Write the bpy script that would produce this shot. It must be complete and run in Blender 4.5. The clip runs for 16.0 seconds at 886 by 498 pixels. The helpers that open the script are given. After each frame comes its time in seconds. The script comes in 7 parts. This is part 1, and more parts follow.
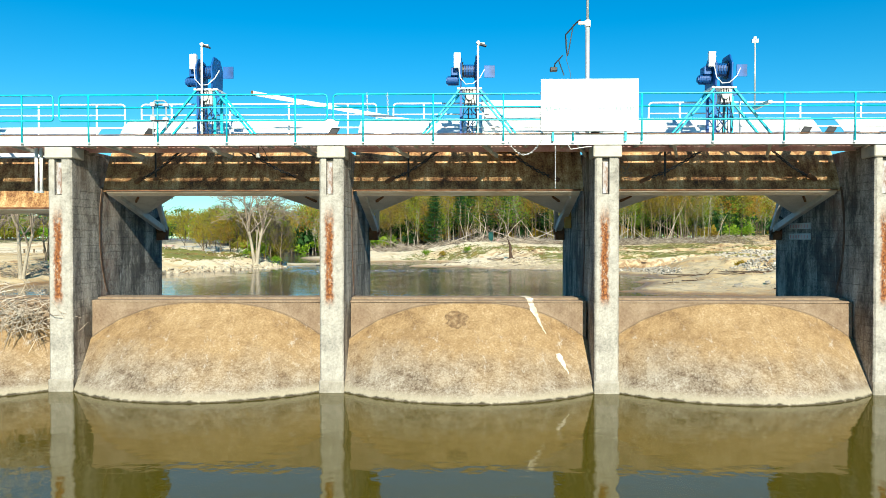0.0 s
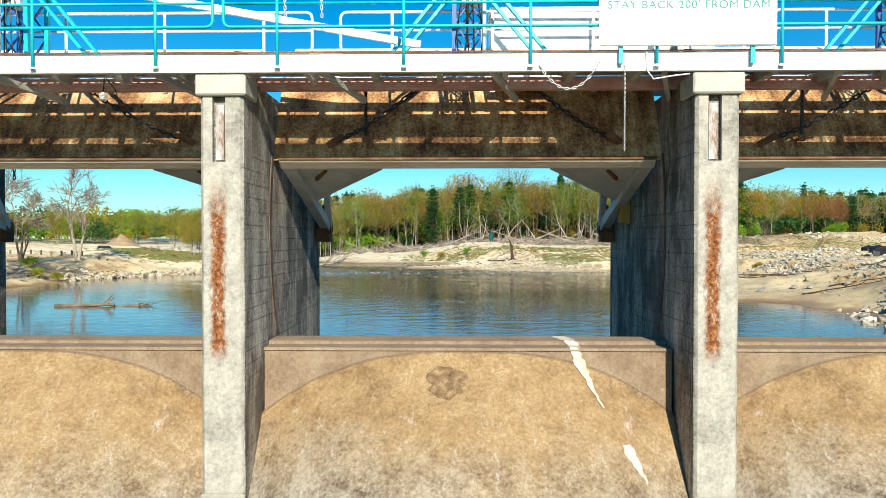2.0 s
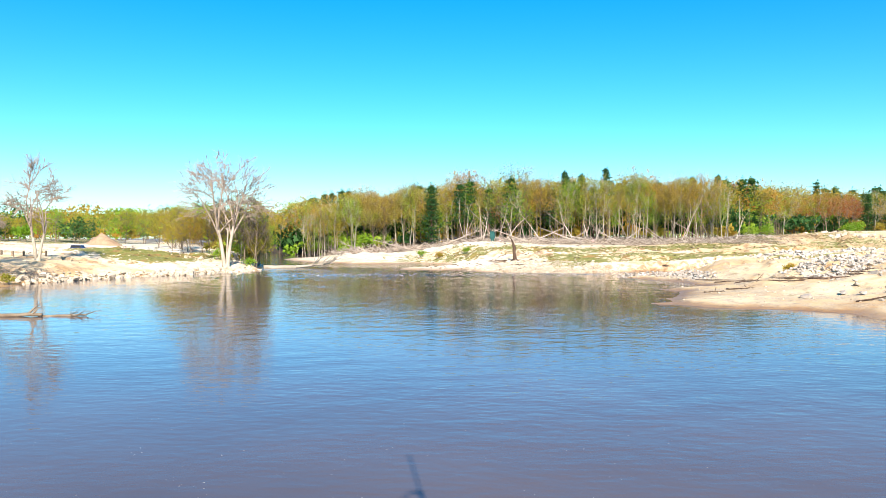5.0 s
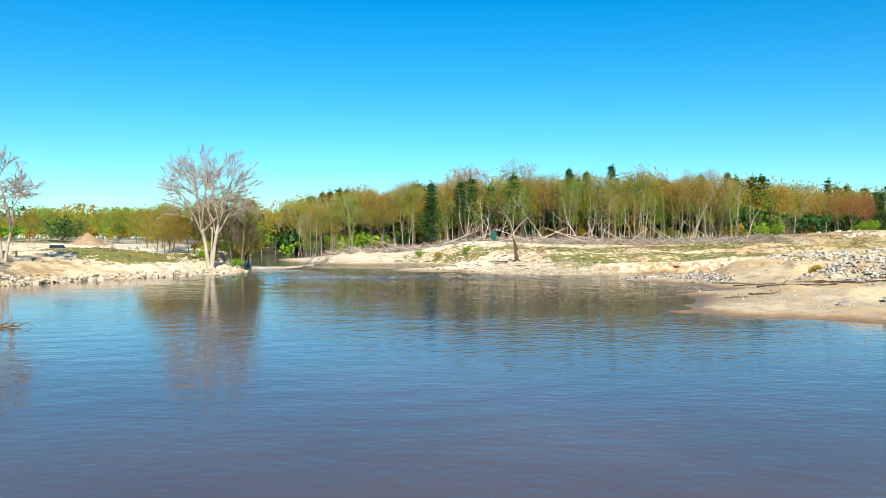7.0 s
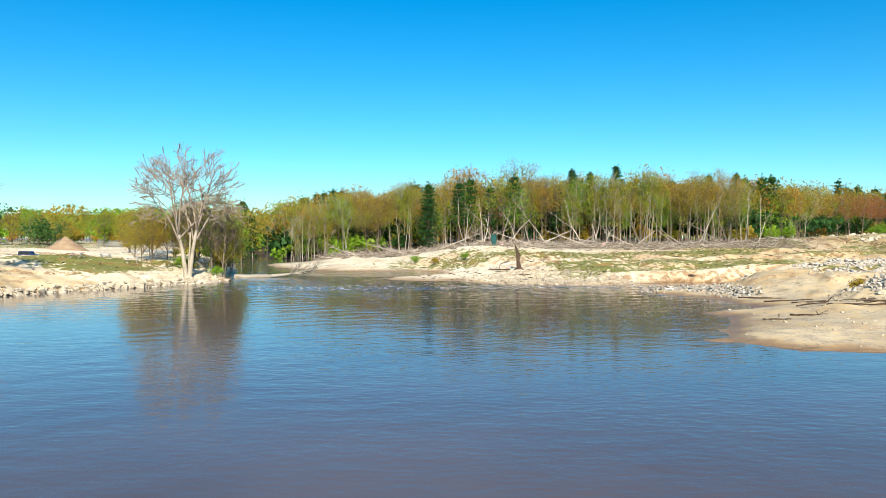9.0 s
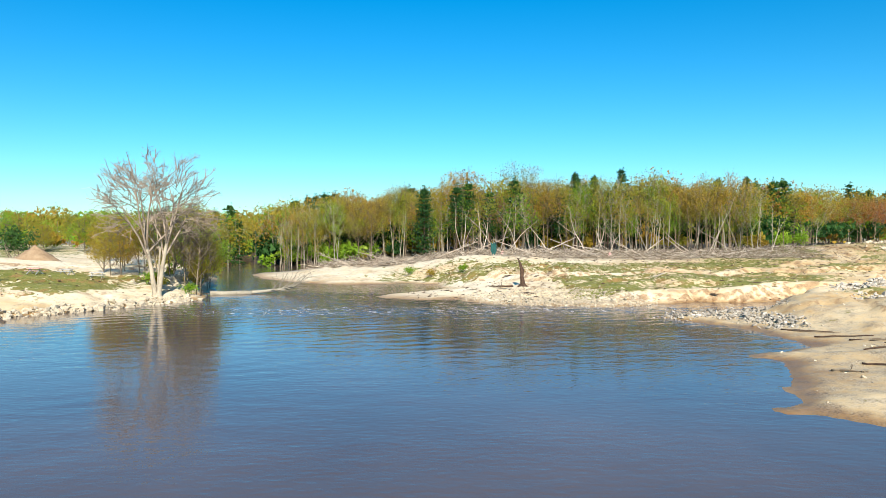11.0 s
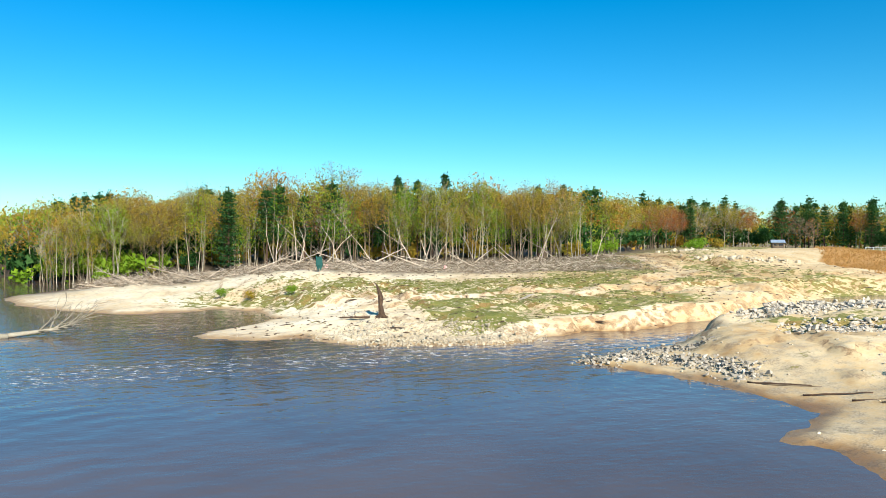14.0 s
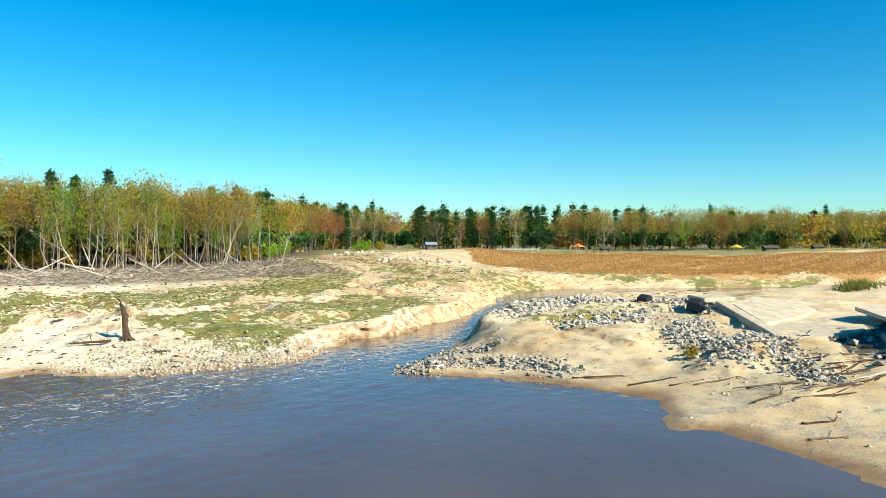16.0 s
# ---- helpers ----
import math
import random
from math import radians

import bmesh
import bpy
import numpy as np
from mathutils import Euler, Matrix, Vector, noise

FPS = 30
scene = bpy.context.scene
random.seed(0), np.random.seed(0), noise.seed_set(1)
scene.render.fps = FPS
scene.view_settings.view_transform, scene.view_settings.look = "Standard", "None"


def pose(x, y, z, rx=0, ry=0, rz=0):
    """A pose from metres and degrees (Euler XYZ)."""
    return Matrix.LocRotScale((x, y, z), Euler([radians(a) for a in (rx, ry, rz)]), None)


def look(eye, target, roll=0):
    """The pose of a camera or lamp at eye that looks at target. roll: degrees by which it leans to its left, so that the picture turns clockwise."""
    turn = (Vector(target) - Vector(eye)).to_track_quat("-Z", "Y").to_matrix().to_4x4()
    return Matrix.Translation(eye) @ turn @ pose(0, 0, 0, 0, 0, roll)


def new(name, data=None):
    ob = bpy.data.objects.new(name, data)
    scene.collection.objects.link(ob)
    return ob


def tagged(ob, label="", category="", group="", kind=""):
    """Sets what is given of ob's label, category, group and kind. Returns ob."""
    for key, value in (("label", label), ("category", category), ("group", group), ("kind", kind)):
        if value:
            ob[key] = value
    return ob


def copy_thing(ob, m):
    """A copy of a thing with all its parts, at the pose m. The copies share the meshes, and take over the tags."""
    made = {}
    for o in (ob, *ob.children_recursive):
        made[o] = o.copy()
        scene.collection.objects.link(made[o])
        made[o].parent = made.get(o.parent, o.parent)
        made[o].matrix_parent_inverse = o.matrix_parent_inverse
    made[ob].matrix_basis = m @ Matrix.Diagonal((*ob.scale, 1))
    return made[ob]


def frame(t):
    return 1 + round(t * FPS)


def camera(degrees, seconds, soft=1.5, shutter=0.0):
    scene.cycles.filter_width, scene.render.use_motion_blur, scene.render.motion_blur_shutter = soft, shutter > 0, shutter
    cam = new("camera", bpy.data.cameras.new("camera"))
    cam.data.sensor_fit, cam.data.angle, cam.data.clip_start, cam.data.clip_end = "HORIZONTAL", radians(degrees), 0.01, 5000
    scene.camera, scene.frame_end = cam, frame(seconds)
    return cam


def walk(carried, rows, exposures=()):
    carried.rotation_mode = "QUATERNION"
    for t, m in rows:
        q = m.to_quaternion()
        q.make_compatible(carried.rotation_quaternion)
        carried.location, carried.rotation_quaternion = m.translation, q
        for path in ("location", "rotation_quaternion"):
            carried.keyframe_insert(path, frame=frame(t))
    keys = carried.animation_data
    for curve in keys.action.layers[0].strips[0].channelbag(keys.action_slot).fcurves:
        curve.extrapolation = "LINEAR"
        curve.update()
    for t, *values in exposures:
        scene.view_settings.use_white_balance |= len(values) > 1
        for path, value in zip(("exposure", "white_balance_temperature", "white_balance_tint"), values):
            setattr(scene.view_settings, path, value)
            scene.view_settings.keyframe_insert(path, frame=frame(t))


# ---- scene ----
cam = camera(62.1, 16.0, 0.5)
PATH = [
    (0, (-0.278, -20.037, 4.245), (-0.32, -18.038, 4.214), 0.0),
    (0.5, (-0.258, -17.905, 4.245), (-0.3, -15.906, 4.215), 0.0),
    (1, (-0.228, -15.715, 4.231), (-0.27, -13.716, 4.201), 0.0),
    (1.5, (-0.192, -13.445, 4.238), (-0.233, -11.446, 4.207), 0.0),
    (2, (-0.148, -11.156, 4.258), (-0.189, -9.156, 4.228), 0.0),
    (2.5, (-0.095, -8.835, 4.261), (-0.138, -6.835, 4.23), 0.0),
    (3, (-0.024, -6.545, 4.247), (-0.068, -4.546, 4.216), 0.0),
    (3.5, (0.054, -4.303, 4.18), (0.011, -2.304, 4.149), 0.0),
    (4, (0.193, -1.978, 4.073), (0.15, 0.022, 4.043), 0.0),
    (6.5, (1.758, 9.858, 3.975), (1.703, 11.857, 3.944), 0.0),
    (7, (1.932, 12.494, 3.962), (1.876, 14.493, 3.931), 0.0),
    (7.5, (2.002, 15.44, 3.985), (1.947, 17.439, 3.953), 0.0),
    (8, (2.138, 18.453, 4.13), (2.082, 20.452, 4.098), 0.1),
    (8.5, (2.209, 21.47, 4.517), (2.154, 23.469, 4.487), 0.0),
    (9, (2.164, 24.601, 5.266), (2.11, 26.6, 5.235), 0.0),
    (11.5, (1.69, 43.502, 8.942), (1.65, 45.501, 8.909), 0.0),
    (12, (1.571, 48.573, 9.89), (1.536, 50.572, 9.857), -0.1),
    (12.5, (0.335, 53.53, 10.744), (0.327, 55.53, 10.712), -0.1),
    (13, (-1.702, 58.545, 11.246), (-1.591, 60.542, 11.214), -0.1),
    (13.5, (-4.47, 63.122, 11.415), (-4.169, 65.099, 11.383), 0.0),
    (14, (-8.217, 67.049, 11.396), (-7.679, 68.975, 11.363), 0.1),
    (14.5, (-12.756, 70.768, 11.531), (-11.978, 72.61, 11.499), 0.1),
    (15, (-17.647, 74.453, 11.588), (-16.673, 76.2, 11.555), 0.0),
    (15.5, (-22.456, 78.334, 11.791), (-21.273, 79.946, 11.758), 0.0),
    (16, (-26.436, 82.699, 12.3), (-25.02, 84.111, 12.27), 0.0),
]
walk(cam, [(t, look(eye, target, roll)) for t, eye, target, roll in PATH],
     [(0, 0.83, 6500, 1), (1.7, 0.74, 6500, 3), (2.4, 0.82, 6500, 6), (3.1, 1.32, 6500, 10), (3.6, 1.74, 6500, 18), (4.2, 1.7, 6500, 22), (6.3, 0.94, 6500, 10), (12.5, 0.92, 6500, 10), (16, 1.0, 6500, 4)])

# ---- world, sun ----
TO_SUN = Vector((0.16, -1.0, 0.59)).normalized()
world = bpy.data.worlds.new("sky_world")
scene.world = world
world.use_nodes = True
wn, wl = world.node_tree.nodes, world.node_tree.links
wn.clear()
sky = wn.new("ShaderNodeTexSky")
sky.sky_type, sky.sun_disc = "NISHITA", False
sky.sun_elevation = math.asin(TO_SUN.z)
sky.sun_rotation = math.atan2(TO_SUN.x, TO_SUN.y)
sky.air_density, sky.dust_density, sky.ozone_density = 1.0, 0.12, 3.5
hue = wn.new("ShaderNodeHueSaturation")
hue.inputs["Saturation"].default_value = 1.28
tint = wn.new("ShaderNodeMix")
tint.data_type, tint.blend_type = "RGBA", "MULTIPLY"
tint.inputs[0].default_value, tint.inputs[7].default_value = 1.0, (0.73, 1.0, 1.07, 1)
bg, wo = wn.new("ShaderNodeBackground"), wn.new("ShaderNodeOutputWorld")
bg.inputs["Strength"].default_value = 0.075
wl.new(sky.outputs[0], tint.inputs[6])
wl.new(tint.outputs[2], hue.inputs["Color"])
wl.new(hue.outputs[0], bg.inputs[0])
wl.new(bg.outputs[0], wo.inputs[0])

sun = new("sun", bpy.data.lights.new("sun", "SUN"))
sun.data.energy, sun.data.angle, sun.data.color = 5.0, radians(0.53), (1.0, 0.91, 0.76)
sun.matrix_world = look(TO_SUN * 100, (0, 0, 0))

# ---- materials ----


def nodes_of(name):
    m = bpy.data.materials.new(name)
    m.use_nodes = True
    return m, m.node_tree.nodes, m.node_tree.links, m.node_tree.nodes["Principled BSDF"]


def ramp(n, stops):
    r = n.new("ShaderNodeValToRGB")
    el = r.color_ramp.elements
    while len(el) < len(stops):
        el.new(0.5)
    for e, (p, c) in zip(el, stops):
        e.position, e.color = p, (*c, 1)
    return r


def mixc(n, l, fac, a, b, mode="MIX"):
    m = n.new("ShaderNodeMix")
    m.data_type, m.blend_type = "RGBA", mode
    for sock, v in ((m.inputs[0], fac), (m.inputs[6], a), (m.inputs[7], b)):
        if hasattr(v, "is_linked"):
            l.new(v, sock)
        elif isinstance(v, tuple):
            sock.default_value = (*v, 1)
        else:
            sock.default_value = v
    return m.outputs[2]


def tex(n, l, vec, scale, detail=5, rough=0.55, kind="NOISE"):
    t = n.new("ShaderNodeTexNoise" if kind == "NOISE" else "ShaderNodeTexVoronoi")
    t.inputs["Scale"].default_value = scale
    if kind == "NOISE":
        t.inputs["Detail"].default_value, t.inputs["Roughness"].default_value = detail, rough
    l.new(vec, t.inputs["Vector"])
    return t.outputs[0]


def coords(n, l, scale=(1, 1, 1), space="Object"):
    c, mp = n.new("ShaderNodeTexCoord"), n.new("ShaderNodeMapping")
    mp.inputs["Scale"].default_value = scale
    l.new(c.outputs[space], mp.inputs["Vector"])
    return mp.outputs[0]


def maths(n, l, op, a, b=0.0, clamp=False):
    m = n.new("ShaderNodeMath")
    m.operation, m.use_clamp = op, clamp
    for sock, v in zip(m.inputs, (a, b)):
        if hasattr(v, "is_linked"):
            l.new(v, sock)
        else:
            sock.default_value = v
    return m.outputs[0]


def between(n, l, v, a, b):
    """0 at a, 1 at b, clamped."""
    m = n.new("ShaderNodeMapRange")
    m.inputs[1].default_value, m.inputs[2].default_value = a, b
    l.new(v, m.inputs[0])
    return m.outputs[0]


def bumped(n, l, p, height, strength, dist=0.02):
    b = n.new("ShaderNodeBump")
    b.inputs["Strength"].default_value, b.inputs["Distance"].default_value = strength, dist
    l.new(height, b.inputs["Height"])
    l.new(b.outputs[0], p.inputs["Normal"])


def rough_mat(name, cols, scale=3.0, fine=40.0, rough=0.8, bump=0.4, metal=0.0, vary=0.0, dist=0.02, stretch=(1, 1, 1)):
    """Two scales of noise over a row of colours; vary: brightness from piece to piece."""
    m, n, l, p = nodes_of(name)
    v = coords(n, l, stretch)
    big, small = tex(n, l, v, scale, 6, 0.6), tex(n, l, v, fine, 4, 0.6)
    both = maths(n, l, "ADD", maths(n, l, "MULTIPLY", big, 0.7), maths(n, l, "MULTIPLY", small, 0.3))
    r = ramp(n, [(0.3 + 0.4 * i / max(1, len(cols) - 1), c) for i, c in enumerate(cols)])
    l.new(both, r.inputs[0])
    out = r.outputs[0]
    if vary:
        oi = n.new("ShaderNodeObjectInfo")
        k = between(n, l, oi.outputs["Random"], 0, 1)
        hs = n.new("ShaderNodeHueSaturation")
        l.new(out, hs.inputs["Color"])
        l.new(maths(n, l, "ADD", maths(n, l, "MULTIPLY", k, 2 * vary), 1 - vary), hs.inputs["Value"])
        out = hs.outputs[0]
    l.new(out, p.inputs["Base Color"])
    p.inputs["Roughness"].default_value, p.inputs["Metallic"].default_value = rough, metal
    bumped(n, l, p, both, bump, dist)
    return m


def leaf_mat(name, cols, spread=0.14, uneven=0.13, patch=0.1):
    """Leaf colours: by tree and by leaf."""
    m, n, l, p = nodes_of(name)
    oi, g = n.new("ShaderNodeObjectInfo"), n.new("ShaderNodeNewGeometry")
    where = between(n, l, tex(n, l, g.outputs["Position"], patch, 2, 0.5), 0.32, 0.68)
    tree = maths(n, l, "ADD", maths(n, l, "MULTIPLY", where, 0.65), maths(n, l, "MULTIPLY", oi.outputs["Random"], 0.35))
    k = maths(n, l, "ADD", maths(n, l, "MULTIPLY", tree, 1 - spread), maths(n, l, "MULTIPLY", g.outputs["Random Per Island"], spread))
    r = ramp(n, [(i / max(1, len(cols) - 1), c) for i, c in enumerate(cols)])
    l.new(k, r.inputs[0])
    hs = n.new("ShaderNodeHueSaturation")
    l.new(r.outputs[0], hs.inputs["Color"])
    l.new(maths(n, l, "ADD", maths(n, l, "MULTIPLY", g.outputs["Random Per Island"], 2 * uneven), 1 - uneven), hs.inputs["Value"])
    l.new(hs.outputs[0], p.inputs["Base Color"])
    p.inputs["Roughness"].default_value = 0.6
    p.inputs["Specular IOR Level"].default_value = 0.2
    tr, mx = n.new("ShaderNodeBsdfTranslucent"), n.new("ShaderNodeMixShader")
    l.new(hs.outputs[0], tr.inputs[0])
    mx.inputs[0].default_value = 0.42
    l.new(p.outputs[0], mx.inputs[1])
    l.new(tr.outputs[0], mx.inputs[2])
    l.new(mx.outputs[0], n["Material Output"].inputs[0])
    return m


def water_mat(name, deep, scale, bump, stretch, foam=False):
    m, n, l, p = nodes_of(name)
    v = coords(n, l, stretch)
    a, b = tex(n, l, v, scale, 2, 0.45), tex(n, l, v, scale * 0.16, 2, 0.5)
    p.inputs["Roughness"].default_value = 0.05
    p.inputs["IOR"].default_value = 1.33
    murk = tex(n, l, coords(n, l), 0.05, 4, 0.6)
    r = ramp(n, [(0.35, deep[0]), (0.65, deep[1])])
    l.new(murk, r.inputs[0])
    h = maths(n, l, "ADD", a, maths(n, l, "MULTIPLY", b, 1.6))
    if foam:
        at = n.new("ShaderNodeAttribute")
        at.attribute_name = "zones"
        sep = n.new("ShaderNodeSeparateColor")
        l.new(at.outputs["Color"], sep.inputs[0])
        streak = tex(n, l, coords(n, l, (0.4, 1.0, 1)), 2.6, 6, 0.8)
        fm = maths(n, l, "MULTIPLY", between(n, l, streak, 0.575, 0.62), between(n, l, sep.outputs[0], 0.25, 0.8), True)
        # flecks of foam that drift below the gates
        fleck = maths(n, l, "MULTIPLY", between(n, l, tex(n, l, coords(n, l, (1, 1.6, 1)), 7.0, 2, 0.6), 0.735, 0.765), between(n, l, tex(n, l, coords(n, l), 0.7, 2, 0.5), 0.5, 0.62))
        fm = maths(n, l, "MAXIMUM", fm, maths(n, l, "MULTIPLY", fleck, sep.outputs[2]), True)
        l.new(mixc(n, l, fm, r.outputs[0], (0.75, 0.74, 0.7)), p.inputs["Base Color"])
        l.new(maths(n, l, "ADD", maths(n, l, "MULTIPLY", fm, 0.6), 0.05), p.inputs["Roughness"])
        gust = between(n, l, tex(n, l, coords(n, l, (0.5, 1, 1)), 0.035, 3, 0.5), 0.3, 0.7)
        amp = maths(n, l, "ADD", maths(n, l, "MULTIPLY", maths(n, l, "MAXIMUM", sep.outputs[0], sep.outputs[1]), 1.8), maths(n, l, "ADD", maths(n, l, "MULTIPLY", gust, 0.9), 0.35))
        h = maths(n, l, "MULTIPLY", h, amp)
    else:
        l.new(r.outputs[0], p.inputs["Base Color"])
    bumped(n, l, p, h, 1.0, bump)
    return m


def ground_mat():
    m, n, l, p = nodes_of("sand_and_grass")
    v = coords(n, l)
    at = n.new("ShaderNodeAttribute")
    at.attribute_name = "zones"
    sep = n.new("ShaderNodeSeparateColor")
    l.new(at.outputs["Color"], sep.inputs[0])
    big, mid, fine = tex(n, l, v, 0.12, 6, 0.65), tex(n, l, v, 0.9, 6, 0.7), tex(n, l, v, 9.0, 4, 0.7)
    sand = ramp(n, [(0.35, (0.36, 0.225, 0.095)), (0.45, (0.53, 0.39, 0.205)), (0.57, (0.67, 0.55, 0.345))])
    l.new(maths(n, l, "ADD", maths(n, l, "MULTIPLY", big, 0.6), maths(n, l, "MULTIPLY", mid, 0.4)), sand.inputs[0])
    place = n.new("ShaderNodeSeparateXYZ")
    l.new(v, place.inputs[0])
    bars = maths(n, l, "MULTIPLY", between(n, l, place.outputs[0], 52, 20), between(n, l, place.outputs[1], 103, 110))
    pale = ramp(n, [(0.35, (0.46, 0.33, 0.18)), (0.45, (0.66, 0.55, 0.37)), (0.57, (0.76, 0.68, 0.52))])
    l.new(maths(n, l, "ADD", maths(n, l, "MULTIPLY", big, 0.6), maths(n, l, "MULTIPLY", mid, 0.4)), pale.inputs[0])
    sandy = mixc(n, l, bars, sand.outputs[0], pale.outputs[0])
    col0 = mixc(n, l, maths(n, l, "MULTIPLY", between(n, l, tex(n, l, v, 0.22, 8, 0.75), 0.55, 0.62), 0.4), sandy, (0.3256, 0.185, 0.074))
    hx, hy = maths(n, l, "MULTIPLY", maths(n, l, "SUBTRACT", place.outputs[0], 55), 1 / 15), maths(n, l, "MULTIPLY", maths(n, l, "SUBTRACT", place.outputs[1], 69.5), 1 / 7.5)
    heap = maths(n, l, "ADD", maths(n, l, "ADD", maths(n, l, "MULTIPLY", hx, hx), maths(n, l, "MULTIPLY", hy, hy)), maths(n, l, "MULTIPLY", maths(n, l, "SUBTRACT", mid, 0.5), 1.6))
    # the mound's shade is painted in here, as a near-black soil colour
    shaded_soil = ramp(n, [(0.42, (0.02, 0.016, 0.013)), (0.55, (0.07, 0.052, 0.038)), (0.66, (0.2, 0.16, 0.12))])
    l.new(fine, shaded_soil.inputs[0])
    col0 = mixc(n, l, between(n, l, heap, 1.0, 0.8), col0, shaded_soil.outputs[0])
    pebb = ramp(n, [(0.42, (0.1006, 0.074, 0.0474)), (0.5, (0.2842, 0.2309, 0.1598)), (0.59, (0.4381, 0.3789, 0.2901))])
    l.new(fine, pebb.inputs[0])
    col = mixc(n, l, maths(n, l, "MULTIPLY", between(n, l, mid, 0.50, 0.62), 0.5), col0, pebb.outputs[0])
    col = mixc(n, l, maths(n, l, "MULTIPLY", maths(n, l, "MULTIPLY", at.outputs["Alpha"], 0.6), between(n, l, mid, 0.38, 0.54)), col, pebb.outputs[0])
    grass = ramp(n, [(0.36, (0.04, 0.065, 0.008)), (0.47, (0.125, 0.15, 0.02)), (0.58, (0.235, 0.205, 0.055)), (0.68, (0.36, 0.275, 0.125))])
    l.new(maths(n, l, "ADD", maths(n, l, "MULTIPLY", mid, 0.5), maths(n, l, "MULTIPLY", fine, 0.5)), grass.inputs[0])
    gm = between(n, l, maths(n, l, "ADD", sep.outputs[0], maths(n, l, "MULTIPLY", maths(n, l, "ADD", maths(n, l, "MULTIPLY", maths(n, l, "SUBTRACT", big, 0.5), 1.6), maths(n, l, "MULTIPLY", maths(n, l, "SUBTRACT", mid, 0.5), 2.8)), 1.0)), 0.46, 0.56)
    col = mixc(n, l, gm, col, grass.outputs[0])
    reed = ramp(n, [(0.3, (0.3256, 0.1628, 0.0444)), (0.55, (0.4144, 0.2294, 0.0666)), (0.75, (0.4736, 0.296, 0.111))])
    l.new(tex(n, l, coords(n, l, (0.25, 1, 1)), 0.6, 6, 0.7), reed.inputs[0])
    col = mixc(n, l, between(n, l, sep.outputs[1], 0.4, 0.6), col, reed.outputs[0])
    litter = ramp(n, [(0.35, (0.0518, 0.037, 0.0222)), (0.6, (0.1258, 0.0962, 0.0666))])
    l.new(mid, litter.inputs[0])
    al = n.new("ShaderNodeAttribute")
    al.attribute_name = "litter"
    col = mixc(n, l, al.outputs["Fac"], col, litter.outputs[0])
    ge, sn = n.new("ShaderNodeNewGeometry"), n.new("ShaderNodeSeparateXYZ")
    l.new(ge.outputs["True Normal"], sn.inputs[0])
    scarp = maths(n, l, "MULTIPLY", between(n, l, sn.outputs[2], 0.95, 0.80), between(n, l, mid, 0.42, 0.52))
    earth = ramp(n, [(0.4, (0.074, 0.037, 0.0148)), (0.55, (0.3108, 0.1628, 0.0592))])
    l.new(fine, earth.inputs[0])
    col = mixc(n, l, maths(n, l, "MULTIPLY", scarp, 0.7), col, earth.outputs[0])
    wet = sep.outputs[2]
    col = mixc(n, l, wet, col, mixc(n, l, 1.0, col, (0.55, 0.42, 0.27), "MULTIPLY"))
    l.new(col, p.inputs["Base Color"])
    l.new(maths(n, l, "SUBTRACT", 0.92, maths(n, l, "MULTIPLY", wet, 0.5)), p.inputs["Roughness"])
    bumped(n, l, p, maths(n, l, "ADD", maths(n, l, "MULTIPLY", mid, 1.0), maths(n, l, "MULTIPLY", fine, 0.35)), 0.7, 0.12)
    return m


